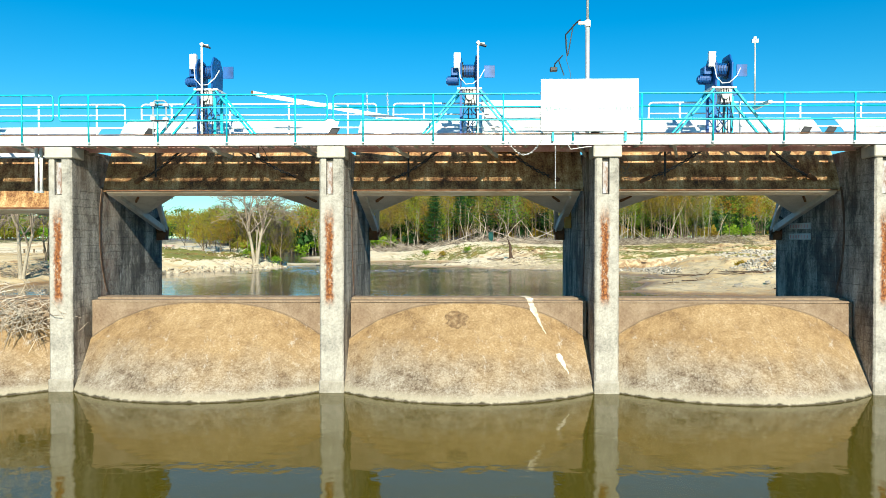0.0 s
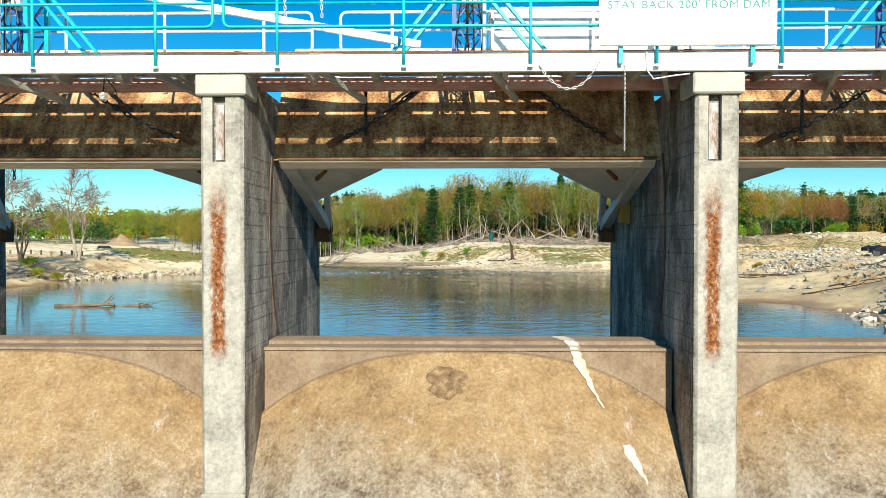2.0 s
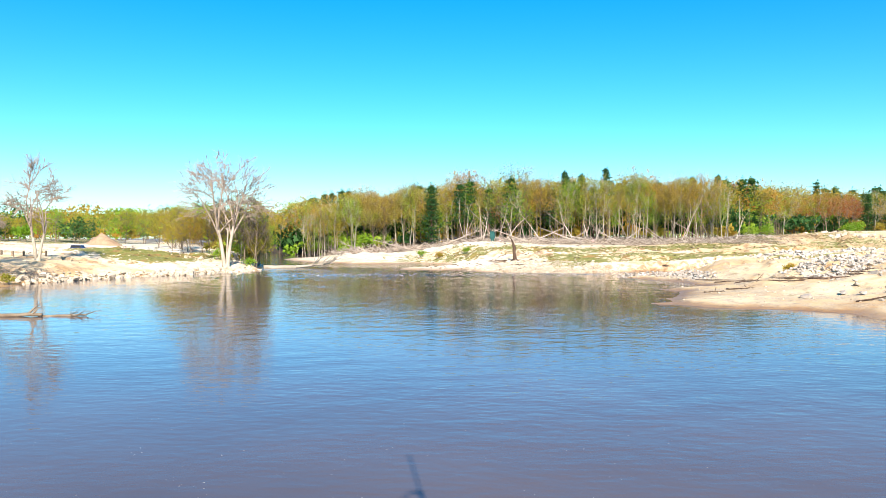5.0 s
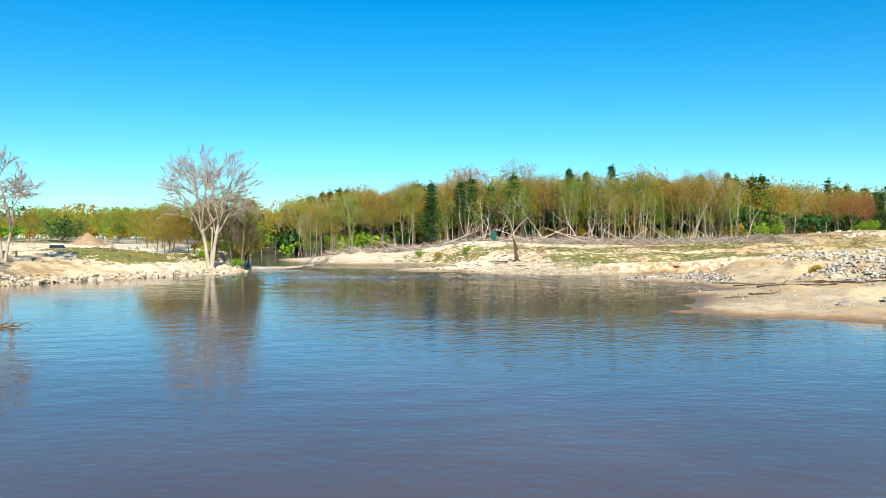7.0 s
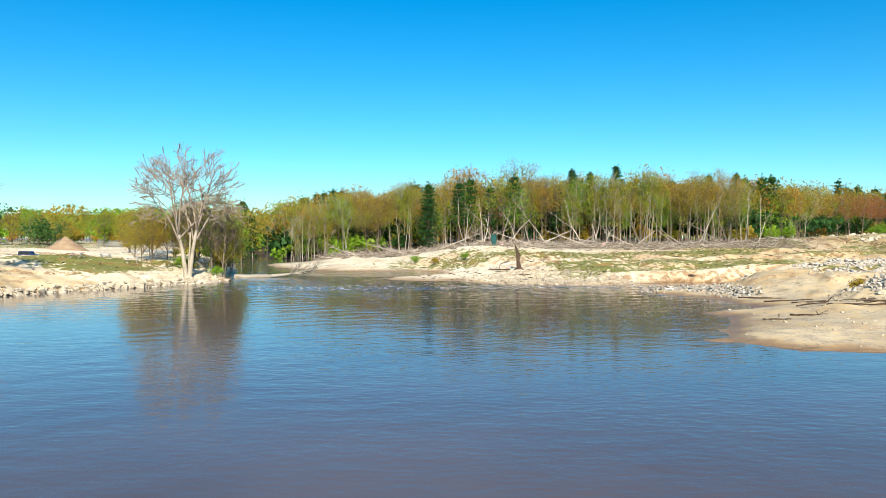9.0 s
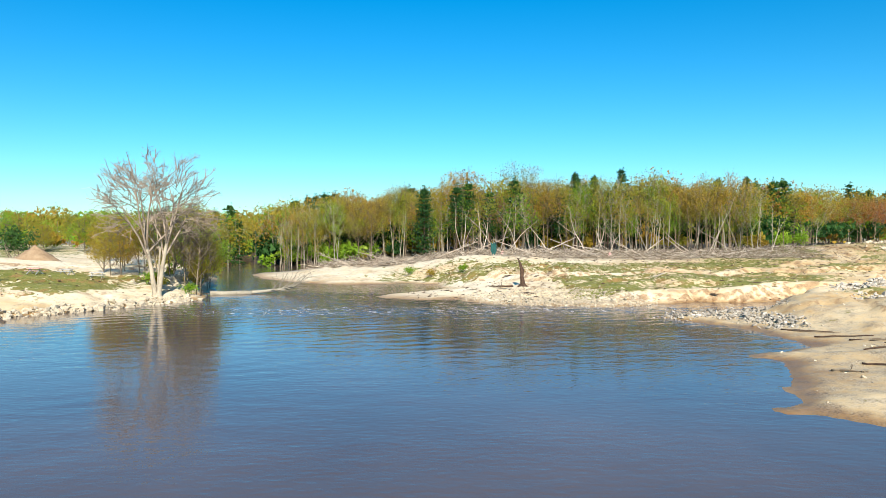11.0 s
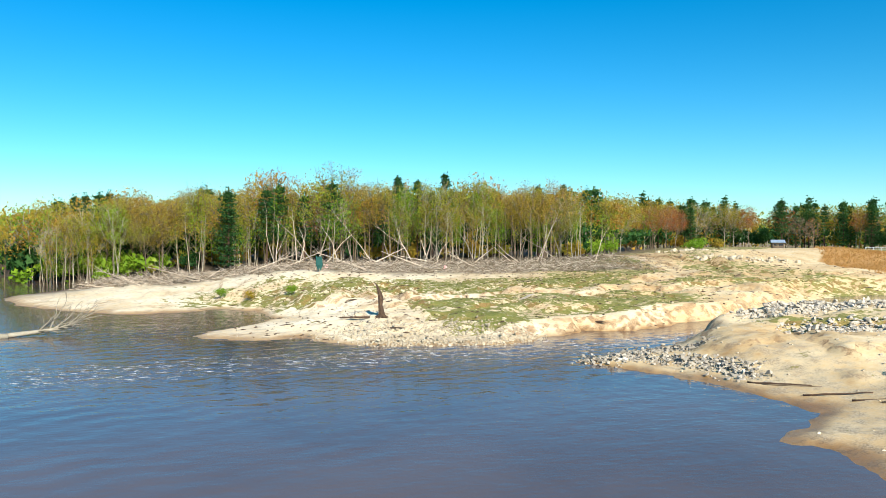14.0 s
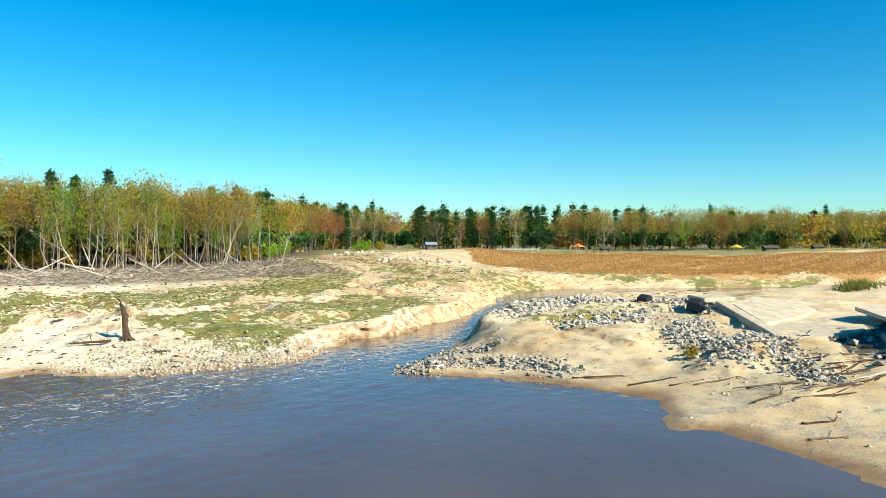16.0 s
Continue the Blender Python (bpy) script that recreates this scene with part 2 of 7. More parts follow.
def pier_mat(name, tint):
    """Board-marked concrete; rust runs down from the slot on the upstream face, lime runs on the sides."""
    m, n, l, p = nodes_of(name)
    v = coords(n, l)
    c = n.new("ShaderNodeSeparateXYZ")
    l.new(v, c.inputs[0])
    x, y, z = c.outputs
    big, fine = tex(n, l, v, 1.1, 9, 0.75), tex(n, l, v, 14, 6, 0.8)
    base = ramp(n, [(0.38, tuple(0.20 * t for t in tint)), (0.47, tuple(0.40 * t for t in tint)), (0.56, tuple(0.56 * t for t in tint)), (0.64, tuple(0.72 * t for t in tint))])
    l.new(maths(n, l, "ADD", maths(n, l, "MULTIPLY", big, 0.65), maths(n, l, "MULTIPLY", fine, 0.35)), base.inputs[0])
    # the sides take a darker, streakier ramp than the front face
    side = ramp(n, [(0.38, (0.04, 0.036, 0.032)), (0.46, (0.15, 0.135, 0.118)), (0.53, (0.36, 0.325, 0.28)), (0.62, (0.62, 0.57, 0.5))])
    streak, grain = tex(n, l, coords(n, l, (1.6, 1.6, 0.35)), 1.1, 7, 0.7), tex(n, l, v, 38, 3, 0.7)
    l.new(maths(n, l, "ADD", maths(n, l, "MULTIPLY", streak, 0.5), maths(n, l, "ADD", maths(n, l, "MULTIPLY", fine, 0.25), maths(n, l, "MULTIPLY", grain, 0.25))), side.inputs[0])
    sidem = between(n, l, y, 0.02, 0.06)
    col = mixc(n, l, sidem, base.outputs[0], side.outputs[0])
    # lime runs
    lime = between(n, l, tex(n, l, coords(n, l, (3, 3, 0.5)), 1.7, 12, 0.86), 0.595, 0.63)
    col = mixc(n, l, maths(n, l, "MULTIPLY", lime, sidem), col, (0.62, 0.60, 0.57))
    # pale hair cracks in the lower, downstream part
    vo = n.new("ShaderNodeTexVoronoi")
    vo.feature = "DISTANCE_TO_EDGE"
    vo.inputs["Scale"].default_value = 1.5
    wv = n.new("ShaderNodeVectorMath")
    wv.operation = "MULTIPLY_ADD"
    no = n.new("ShaderNodeTexNoise")
    no.inputs["Scale"].default_value, no.inputs["Detail"].default_value = 2.5, 5
    l.new(v, no.inputs["Vector"])
    l.new(no.outputs["Color"], wv.inputs[0])
    wv.inputs[1].default_value = (0.5, 0.5, 0.5)
    l.new(v, wv.inputs[2])
    l.new(wv.outputs[0], vo.inputs["Vector"])
    crack = maths(n, l, "MULTIPLY", between(n, l, vo.outputs["Distance"], 0.012, 0.004), maths(n, l, "MULTIPLY", between(n, l, big, 0.47, 0.53), maths(n, l, "MULTIPLY", between(n, l, z, 4.6, 3.6), between(n, l, y, 1.9, 2.6))))
    col = mixc(n, l, maths(n, l, "MULTIPLY", crack, 0.8), col, (0.5, 0.47, 0.43))
    # dirt in the joints of the formwork boards
    lift = maths(n, l, "FRACT", maths(n, l, "MULTIPLY", maths(n, l, "ADD", z, maths(n, l, "MULTIPLY", maths(n, l, "SUBTRACT", big, 0.5), 0.05)), 4.6))
    joint = maths(n, l, "MULTIPLY", between(n, l, maths(n, l, "ABSOLUTE", maths(n, l, "SUBTRACT", lift, 0.5)), 0.045, 0.015), between(n, l, tex(n, l, coords(n, l, (1, 0.7, 3)), 1.3, 5, 0.7), 0.42, 0.52))
    col = mixc(n, l, maths(n, l, "MULTIPLY", joint, maths(n, l, "MULTIPLY", sidem, 0.55)), col, (0.035, 0.03, 0.026))
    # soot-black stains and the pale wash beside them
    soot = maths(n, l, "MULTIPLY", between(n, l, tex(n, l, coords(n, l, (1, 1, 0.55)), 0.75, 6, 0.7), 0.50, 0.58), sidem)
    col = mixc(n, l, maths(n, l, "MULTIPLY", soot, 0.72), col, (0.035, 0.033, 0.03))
    drip = maths(n, l, "MULTIPLY", between(n, l, tex(n, l, coords(n, l, (5, 5, 0.35)), 1.6, 6, 0.8), 0.60, 0.66), maths(n, l, "MULTIPLY", between(n, l, z, 4.2, 2.9), sidem))
    col = mixc(n, l, maths(n, l, "MULTIPLY", drip, 0.85), col, (0.62, 0.6, 0.56))
    # red-brown wash beside the seal plate
    ry = maths(n, l, "MULTIPLY", between(n, l, y, 1.55, 1.7), between(n, l, y, 2.9, 2.2))
    col = mixc(n, l, maths(n, l, "MULTIPLY", ry, maths(n, l, "MULTIPLY", between(n, l, big, 0.4, 0.6), 0.55)), col, (0.25, 0.11, 0.07))
    ry2 = maths(n, l, "MULTIPLY", between(n, l, y, 0.06, 0.3), between(n, l, y, 1.7, 1.2))
    col = mixc(n, l, maths(n, l, "MULTIPLY", ry2, maths(n, l, "MULTIPLY", between(n, l, tex(n, l, v, 0.5, 5, 0.6), 0.45, 0.62), 0.6)), col, (0.14, 0.08, 0.045))
    # rust run on the front
    wob = maths(n, l, "ADD", x, maths(n, l, "MULTIPLY", maths(n, l, "SUBTRACT", tex(n, l, v, 3.0, 8, 0.8), 0.5), 0.26))
    ax = maths(n, l, "ABSOLUTE", maths(n, l, "ADD", wob, 0.06))
    rust = maths(n, l, "MULTIPLY", between(n, l, ax, 0.15, 0.07), maths(n, l, "MULTIPLY", between(n, l, z, 2.35, 2.6), between(n, l, z, 5.2, 4.6)))
    rust = maths(n, l, "MULTIPLY", rust, between(n, l, tex(n, l, coords(n, l, (1, 1, 0.4)), 5, 8, 0.85), 0.40, 0.48))
    rust = maths(n, l, "MULTIPLY", rust, between(n, l, y, 0.06, 0.02))
    rc = ramp(n, [(0.40, (0.045, 0.012, 0.004)), (0.5, (0.19, 0.06, 0.015)), (0.6, (0.36, 0.145, 0.04))])
    l.new(fine, rc.inputs[0])
    col = mixc(n, l, rust, col, rc.outputs[0])
    # grime band at the water
    col = mixc(n, l, maths(n, l, "MULTIPLY", between(n, l, z, 0.22, 0.08), 0.75), col, (0.09, 0.07, 0.045))
    l.new(col, p.inputs["Base Color"])
    p.inputs["Roughness"].default_value = 0.88
    h = maths(n, l, "SUBTRACT", maths(n, l, "ADD", maths(n, l, "MULTIPLY", fine, 0.5), big), maths(n, l, "MULTIPLY", maths(n, l, "MULTIPLY", joint, sidem), 0.6))
    bumped(n, l, p, h, 0.8, 0.035)
    return m


def apron_mat():
    """Weathered spillway concrete: ochre film, white scour marks, lime line at the water."""
    m, n, l, p = nodes_of("spillway_concrete")
    v = coords(n, l)
    c = n.new("ShaderNodeSeparateXYZ")
    l.new(v, c.inputs[0])
    z = c.outputs[2]
    w = coords(n, l, (1, 1, 1), "Object")
    big, mid, fine = tex(n, l, w, 0.45, 6, 0.6), tex(n, l, w, 2.2, 8, 0.75), tex(n, l, w, 16, 6, 0.85)
    tan = ramp(n, [(0.38, (0.1208, 0.0725, 0.0335)), (0.46, (0.2231, 0.1394, 0.0651)), (0.53, (0.3068, 0.2064, 0.1023)), (0.63, (0.4462, 0.344, 0.2231))])
    l.new(maths(n, l, "ADD", maths(n, l, "MULTIPLY", big, 0.25), maths(n, l, "ADD", maths(n, l, "MULTIPLY", mid, 0.3), maths(n, l, "MULTIPLY", fine, 0.45))), tan.inputs[0])
    grey = ramp(n, [(0.41, (0.0817, 0.0531, 0.0327)), (0.47, (0.1804, 0.1395, 0.0987)), (0.57, (0.3403, 0.2961, 0.2348))])
    l.new(maths(n, l, "ADD", maths(n, l, "MULTIPLY", mid, 0.5), maths(n, l, "MULTIPLY", fine, 0.5)), grey.inputs[0])
    zz = maths(n, l, "ADD", z, maths(n, l, "MULTIPLY", maths(n, l, "SUBTRACT", big, 0.5), 2.2))
    col = mixc(n, l, between(n, l, zz, 1.25, 0.35), tan.outputs[0], grey.outputs[0])
    # bare panel corners above the bulge
    ux = maths(n, l, "POWER", maths(n, l, "MULTIPLY", maths(n, l, "ABSOLUTE", c.outputs[0]), 1 / 3.42), 2.6)
    arch = maths(n, l, "SUBTRACT", 2.38, maths(n, l, "MULTIPLY", ux, 1.05))
    over = maths(n, l, "SUBTRACT", z, maths(n, l, "ADD", arch, maths(n, l, "MULTIPLY", maths(n, l, "SUBTRACT", mid, 0.5), 0.08)))
    above = between(n, l, over, -0.04, 0.02)
    flat = ramp(n, [(0.38, (0.1497, 0.0953, 0.0613)), (0.6, (0.2859, 0.2178, 0.1565))])
    l.new(maths(n, l, "ADD", maths(n, l, "MULTIPLY", mid, 0.5), maths(n, l, "MULTIPLY", fine, 0.5)), flat.inputs[0])
    col = mixc(n, l, maths(n, l, "MULTIPLY", above, 0.85), col, flat.outputs[0])
    edge = maths(n, l, "MULTIPLY", between(n, l, maths(n, l, "ABSOLUTE", over), 0.03, 0.01), between(n, l, fine, 0.42, 0.5))
    col = mixc(n, l, maths(n, l, "MULTIPLY", edge, 0.6), col, (0.06, 0.04, 0.025))
    pit = between(n, l, tex(n, l, w, 34, 3, 0.7), 0.42, 0.36)
    col = mixc(n, l, maths(n, l, "MULTIPLY", pit, 0.4), col, (0.07, 0.04, 0.02))
    scour = maths(n, l, "MULTIPLY", between(n, l, tex(n, l, coords(n, l, (1.6, 1, 0.7)), 2.6, 10, 0.85), 0.57, 0.62), between(n, l, z, 2.1, 1.3))
    col = mixc(n, l, maths(n, l, "MULTIPLY", scour, 0.75), col, (0.422, 0.3811, 0.3267))
    speck = between(n, l, fine, 0.60, 0.66)
    col = mixc(n, l, maths(n, l, "MULTIPLY", speck, 0.35), col, (0.3743, 0.3199, 0.2586))
    zl = maths(n, l, "ADD", z, maths(n, l, "MULTIPLY", maths(n, l, "SUBTRACT", mid, 0.5), 0.25))
    col = mixc(n, l, maths(n, l, "MULTIPLY", between(n, l, zl, 0.26, 0.1), 0.7), col, (0.3743, 0.3335, 0.245))
    col = mixc(n, l, between(n, l, zl, 0.06, 0.02), col, (0.0476, 0.0374, 0.0204))
    l.new(col, p.inputs["Base Color"])
    p.inputs["Roughness"].default_value = 0.9
    bumped(n, l, p, maths(n, l, "ADD", maths(n, l, "MULTIPLY", mid, 0.5), maths(n, l, "MULTIPLY", fine, 0.5)), 0.7, 0.02)
    return m


def skin_mat():
    """Rusted gate plate: dark brown with ochre runs."""
    m, n, l, p = nodes_of("rusted_gate_plate")
    v = coords(n, l)
    big, run, fine = tex(n, l, v, 1.3, 6, 0.65), tex(n, l, coords(n, l, (3.5, 1, 0.5)), 1.4, 7, 0.75), tex(n, l, v, 22, 5, 0.7)
    k = maths(n, l, "ADD", maths(n, l, "MULTIPLY", big, 0.4), maths(n, l, "ADD", maths(n, l, "MULTIPLY", run, 0.3), maths(n, l, "MULTIPLY", fine, 0.3)))
    r = ramp(n, [(0.41, (0.055, 0.02, 0.008)), (0.47, (0.21, 0.095, 0.034)), (0.53, (0.40, 0.235, 0.10)), (0.61, (0.64, 0.47, 0.27))])
    l.new(k, r.inputs[0])
    l.new(r.outputs[0], p.inputs["Base Color"])
    p.inputs["Roughness"].default_value, p.inputs["Metallic"].default_value = 0.85, 0.0
    bumped(n, l, p, k, 0.6, 0.02)
    return m


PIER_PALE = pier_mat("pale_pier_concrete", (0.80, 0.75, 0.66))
CAP = rough_mat("cap_concrete", [(0.306, 0.289, 0.255), (0.4675, 0.442, 0.3825), (0.561, 0.5355, 0.4675)], 2.5, 30)
APRON, SKIN, GROUND = apron_mat(), skin_mat(), ground_mat()
POOL = water_mat("brown_pool_water", ((0.064, 0.052, 0.005), (0.083, 0.067, 0.007)), 2.2, 0.006, (1, 1, 1))
RIVER = water_mat("river_water", ((0.080, 0.061, 0.056), (0.110, 0.084, 0.076)), 2.6, 0.026, (0.6, 1.1, 1), True)
WHITE = rough_mat("white_paint", [(0.62, 0.62, 0.62), (0.78, 0.78, 0.78), (0.82, 0.82, 0.82)], 3, 60, 0.5, 0.1)
SIGN = rough_mat("sign_white", [(0.78, 0.78, 0.77), (0.84, 0.84, 0.83)], 1.5, 50, 0.5, 0.05)
CYAN = rough_mat("cyan_paint", [(0.0, 0.27, 0.36), (0.005, 0.42, 0.52), (0.02, 0.5, 0.6)], 4, 60, 0.45, 0.1)
BLUE = rough_mat("blue_machine_paint", [(0.002, 0.03, 0.13), (0.004, 0.075, 0.28), (0.008, 0.13, 0.42)], 3, 40, 0.45, 0.15)
RUST = rough_mat("rust", [(0.05, 0.02, 0.01), (0.14, 0.06, 0.026), (0.27, 0.15, 0.075)], 3, 40, 0.85, 0.4)
GREYST = rough_mat("grey_gate_paint", [(0.34, 0.33, 0.31), (0.58, 0.57, 0.55), (0.68, 0.67, 0.64)], 1.6, 30, 0.6, 0.2)
STREAKED = rough_mat("rust_streaked_grey_paint", [(0.28, 0.15, 0.06), (0.5, 0.42, 0.32), (0.66, 0.64, 0.6)], 0.9, 14, 0.65, 0.2, stretch=(0.5, 3, 3))
# faded red; the palest patches paint in sun falling through the grating
REDP = rough_mat("red_oxide_paint", [(0.42, 0.14, 0.13), (0.6, 0.34, 0.32), (0.78, 0.7, 0.68)], 1.6, 40, 0.6, 0.2)
DARKM = rough_mat("dark_metal", [(0.015, 0.015, 0.018), (0.05, 0.05, 0.055)], 8, 60, 0.5, 0.2, 0.6)
GALV = rough_mat("galvanised_steel", [(0.45, 0.47, 0.48), (0.62, 0.63, 0.64)], 6, 60, 0.45, 0.1, 0.5)
TEAL_INK = rough_mat("teal_lettering", [(0.02, 0.16, 0.15), (0.05, 0.24, 0.22)], 8, 60, 0.6, 0.05)
ROCK = rough_mat("pale_riprap", [(0.1924, 0.1702, 0.1332), (0.444, 0.3996, 0.333), (0.6216, 0.5772, 0.4958)], 2.6, 18, 0.9, 0.6, vary=0.4)
ROCKB = rough_mat("buff_stone", [(0.2516, 0.2072, 0.1406), (0.4292, 0.37, 0.2738), (0.5476, 0.4884, 0.3848)], 1.8, 18, 0.9, 0.5, vary=0.3)
SLAB = rough_mat("broken_slab_concrete", [(0.3108, 0.2516, 0.1702), (0.4736, 0.3996, 0.2812), (0.5772, 0.5106, 0.3848)], 0.9, 14, 0.9, 0.4)
DEAD = rough_mat("bleached_wood", [(0.15, 0.115, 0.08), (0.34, 0.285, 0.225), (0.52, 0.47, 0.395)], 2, 20, 0.85, 0.4, vary=0.4)
BARK = rough_mat("grey_bark", [(0.0629, 0.0444, 0.0281), (0.1406, 0.1073, 0.0703), (0.2368, 0.1961, 0.1406)], 2, 12, 0.9, 0.5, vary=0.3)
PALEBARK = rough_mat("pale_bark", [(0.16, 0.14, 0.105), (0.28, 0.255, 0.2), (0.37, 0.345, 0.285)], 1.5, 12, 0.9, 0.5, vary=0.25)
DARKBARK = rough_mat("dark_wet_wood", [(0.0144, 0.0086, 0.0058), (0.0504, 0.0274, 0.0158), (0.1152, 0.0684, 0.0396)], 3, 14, 0.9, 0.6)
EARTH = rough_mat("bare_earth", [(0.1628, 0.1036, 0.0592), (0.2664, 0.185, 0.111), (0.3404, 0.259, 0.1702)], 0.8, 6, 0.95, 0.5, dist=0.08)
LEAF_BUD = leaf_mat("spring_buds", [(0.30, 0.145, 0.04), (0.38, 0.21, 0.038), (0.37, 0.265, 0.032), (0.27, 0.24, 0.035), (0.31, 0.36, 0.03), (0.18, 0.29, 0.02)], patch=0.055)
LEAF_OLIVE = leaf_mat("olive_leaves", [(0.29, 0.18, 0.025), (0.33, 0.25, 0.025), (0.25, 0.26, 0.028), (0.14, 0.2, 0.02)])
LEAF_GREEN = leaf_mat("young_green_leaves", [(0.11, 0.23, 0.015), (0.18, 0.32, 0.02), (0.28, 0.36, 0.045)])
LEAF_PINE = leaf_mat("pine_needles", [(0.016, 0.062, 0.018), (0.034, 0.105, 0.026), (0.075, 0.15, 0.035)])
LEAF_RED = leaf_mat("red_buds", [(0.24, 0.065, 0.025), (0.34, 0.11, 0.03), (0.36, 0.17, 0.04)])
REED = leaf_mat("dry_reeds", [(0.3848, 0.1998, 0.0555), (0.444, 0.2516, 0.0814), (0.4884, 0.3108, 0.1184)], 0.3, 0.16, 0.03)
GRASS = leaf_mat("grass_blades", [(0.0962, 0.1258, 0.0185), (0.1702, 0.1776, 0.0333), (0.2812, 0.2368, 0.0962)])

# ---- mesh helpers ----


def mesh_of(name, V, F, mat=None, smooth=False):
    me = bpy.data.meshes.new(name)
    if isinstance(F, np.ndarray):
        k = F.shape[1]
        me.vertices.add(len(V))
        me.vertices.foreach_set("co", np.asarray(V, np.float32).ravel())
        me.loops.add(F.size)
        me.loops.foreach_set("vertex_index", F.astype(np.int32).ravel())
        me.polygons.add(len(F))
        me.polygons.foreach_set("loop_start", np.arange(0, F.size, k, dtype=np.int32))
        me.update(calc_edges=True)
    else:
        me.from_pydata([tuple(v) for v in V], [], F)
    if mat:
        me.materials.append(mat)
    if smooth:
        me.polygons.foreach_set("use_smooth", [True] * len(me.polygons))
    me.update()
    return me


class Geo:
    """Vertices and faces gathered into one mesh."""

    def __init__(self):
        self.v, self.f = [], []

    def add(self, V, F):
        o = len(self.v)
        self.v.extend(tuple(float(c) for c in p) for p in V)
        self.f.extend(tuple(i + o for i in q) for q in F)
        return self

    def box(self, a, b, m=None):
        (x0, y0, z0), (x1, y1, z1) = a, b
        V = [Vector(p) for p in ((x0, y0, z0), (x1, y0, z0), (x1, y1, z0), (x0, y1, z0), (x0, y0, z1), (x1, y0, z1), (x1, y1, z1), (x0, y1, z1))]
        if m:
            V = [m @ p for p in V]
        return self.add(V, [(3, 2, 1, 0), (4, 5, 6, 7), (0, 1, 5, 4), (1, 2, 6, 5), (2, 3, 7, 6), (3, 0, 4, 7)])

    def beam(self, a, b, w, h, up=(0, 0, 1)):
        """A bar of w by h from a to b."""
        a, b = Vector(a), Vector(b)
        d = (b - a).normalized()
        s = d.cross(Vector(up))
        s = s.normalized() if s.length > 1e-4 else Vector((1, 0, 0))
        u = s.cross(d)
        V = [p + s * i * w / 2 + u * j * h / 2 for p in (a, b) for i, j in ((-1, -1), (1, -1), (1, 1), (-1, 1))]
        return self.add(V, [(0, 1, 2, 3), (7, 6, 5, 4), (0, 4, 5, 1), (1, 5, 6, 2), (2, 6, 7, 3), (3, 7, 4, 0)])

    def tube(self, pts, radii, sides=6, cap=True):
        pts = [Vector(p) for p in pts]
        if not hasattr(radii, "__len__"):
            radii = [radii] * len(pts)
        V, F = [], []
        side = None
        for i, p in enumerate(pts):
            d = (pts[min(i + 1, len(pts) - 1)] - pts[max(i - 1, 0)])
            d = d.normalized() if d.length > 1e-6 else Vector((0, 0, 1))
            if side is None:
                side = d.orthogonal().normalized()
            side = side - d * side.dot(d)
            side = side.normalized() if side.length > 1e-5 else d.orthogonal().normalized()
            up = d.cross(side)
            for k in range(sides):
                a = 2 * math.pi * k / sides
                V.append(p + (side * math.cos(a) + up * math.sin(a)) * radii[i])
        for i in range(len(pts) - 1):
            for k in range(sides):
                k2 = (k + 1) % sides
                F.append((i * sides + k, i * sides + k2, (i + 1) * sides + k2, (i + 1) * sides + k))
        if cap:
            F.append(tuple(range(sides - 1, -1, -1)))
            F.append(tuple((len(pts) - 1) * sides + k for k in range(sides)))
        return self.add(V, F)

    def prism(self, poly, axis, a, b):
        """A polygon in the plane across the axis, drawn out from a to b."""
        n = len(poly)

        def at(p, w):
            return {"x": (w, p[0], p[1]), "y": (p[0], w, p[1]), "z": (p[0], p[1], w)}[axis]
        V = [at(p, a) for p in poly] + [at(p, b) for p in poly]
        F = [tuple(range(n - 1, -1, -1)), tuple(range(n, 2 * n))] + [(i, (i + 1) % n, n + (i + 1) % n, n + i) for i in range(n)]
        return self.add(V, F)

    def mesh(self, name, mat, bevel=0.0, smooth=False):
        me = mesh_of(name, self.v, self.f, mat, smooth)
        bm = bmesh.new()
        bm.from_mesh(me)
        bmesh.ops.recalc_face_normals(bm, faces=bm.faces)
        if bevel:
            bmesh.ops.bevel(bm, geom=[e for e in bm.edges if len(e.link_faces) == 2 and e.calc_face_angle(0) > 0.5], offset=bevel, segments=1, affect="EDGES", clamp_overlap=True)
        bm.to_mesh(me)
        bm.free()
        return me


def part(name, geo, mat, parent, label="", bevel=0.0, smooth=False, m=None):
    """One mesh as a part of a thing, or of a part."""
    me = geo.mesh(name, mat, bevel, smooth) if isinstance(geo, Geo) else geo
    ob = new(name, me)
    ob.parent = parent
    if m is not None:
        ob.matrix_basis = m
    return tagged(ob, label)


def thing(name, label, category, group="", kind="", m=None, data=None):
    ob = tagged(new(name, data), label, category, group, kind)
    if data is None:
        ob.empty_display_size = 0.2
    if m is not None:
        ob.matrix_basis = m
    return ob


def sm(a, b, v):
    k = np.clip((v - a) / (b - a), 0, 1)
    return k * k * (3 - 2 * k)


def wave_noise(x, y, scale, seed, octaves=4):
    """Smooth noise over arrays, about -1 to 1."""
    r = np.random.RandomState(seed)
    out, amp = 0.0, 1.0
    for o in range(octaves):
        for _ in range(3):
            a = r.uniform(0, 6.283)
            f = 6.283 / scale * r.uniform(0.7, 1.4)
            out = out + amp * 0.45 * np.sin((x * np.cos(a) + y * np.sin(a)) * f + 1.3 * np.sin((x * np.sin(a) - y * np.cos(a)) * f * 0.6 + r.uniform(0, 6)) + r.uniform(0, 6.283))
        scale, amp = scale * 0.45, amp * 0.5
    return out

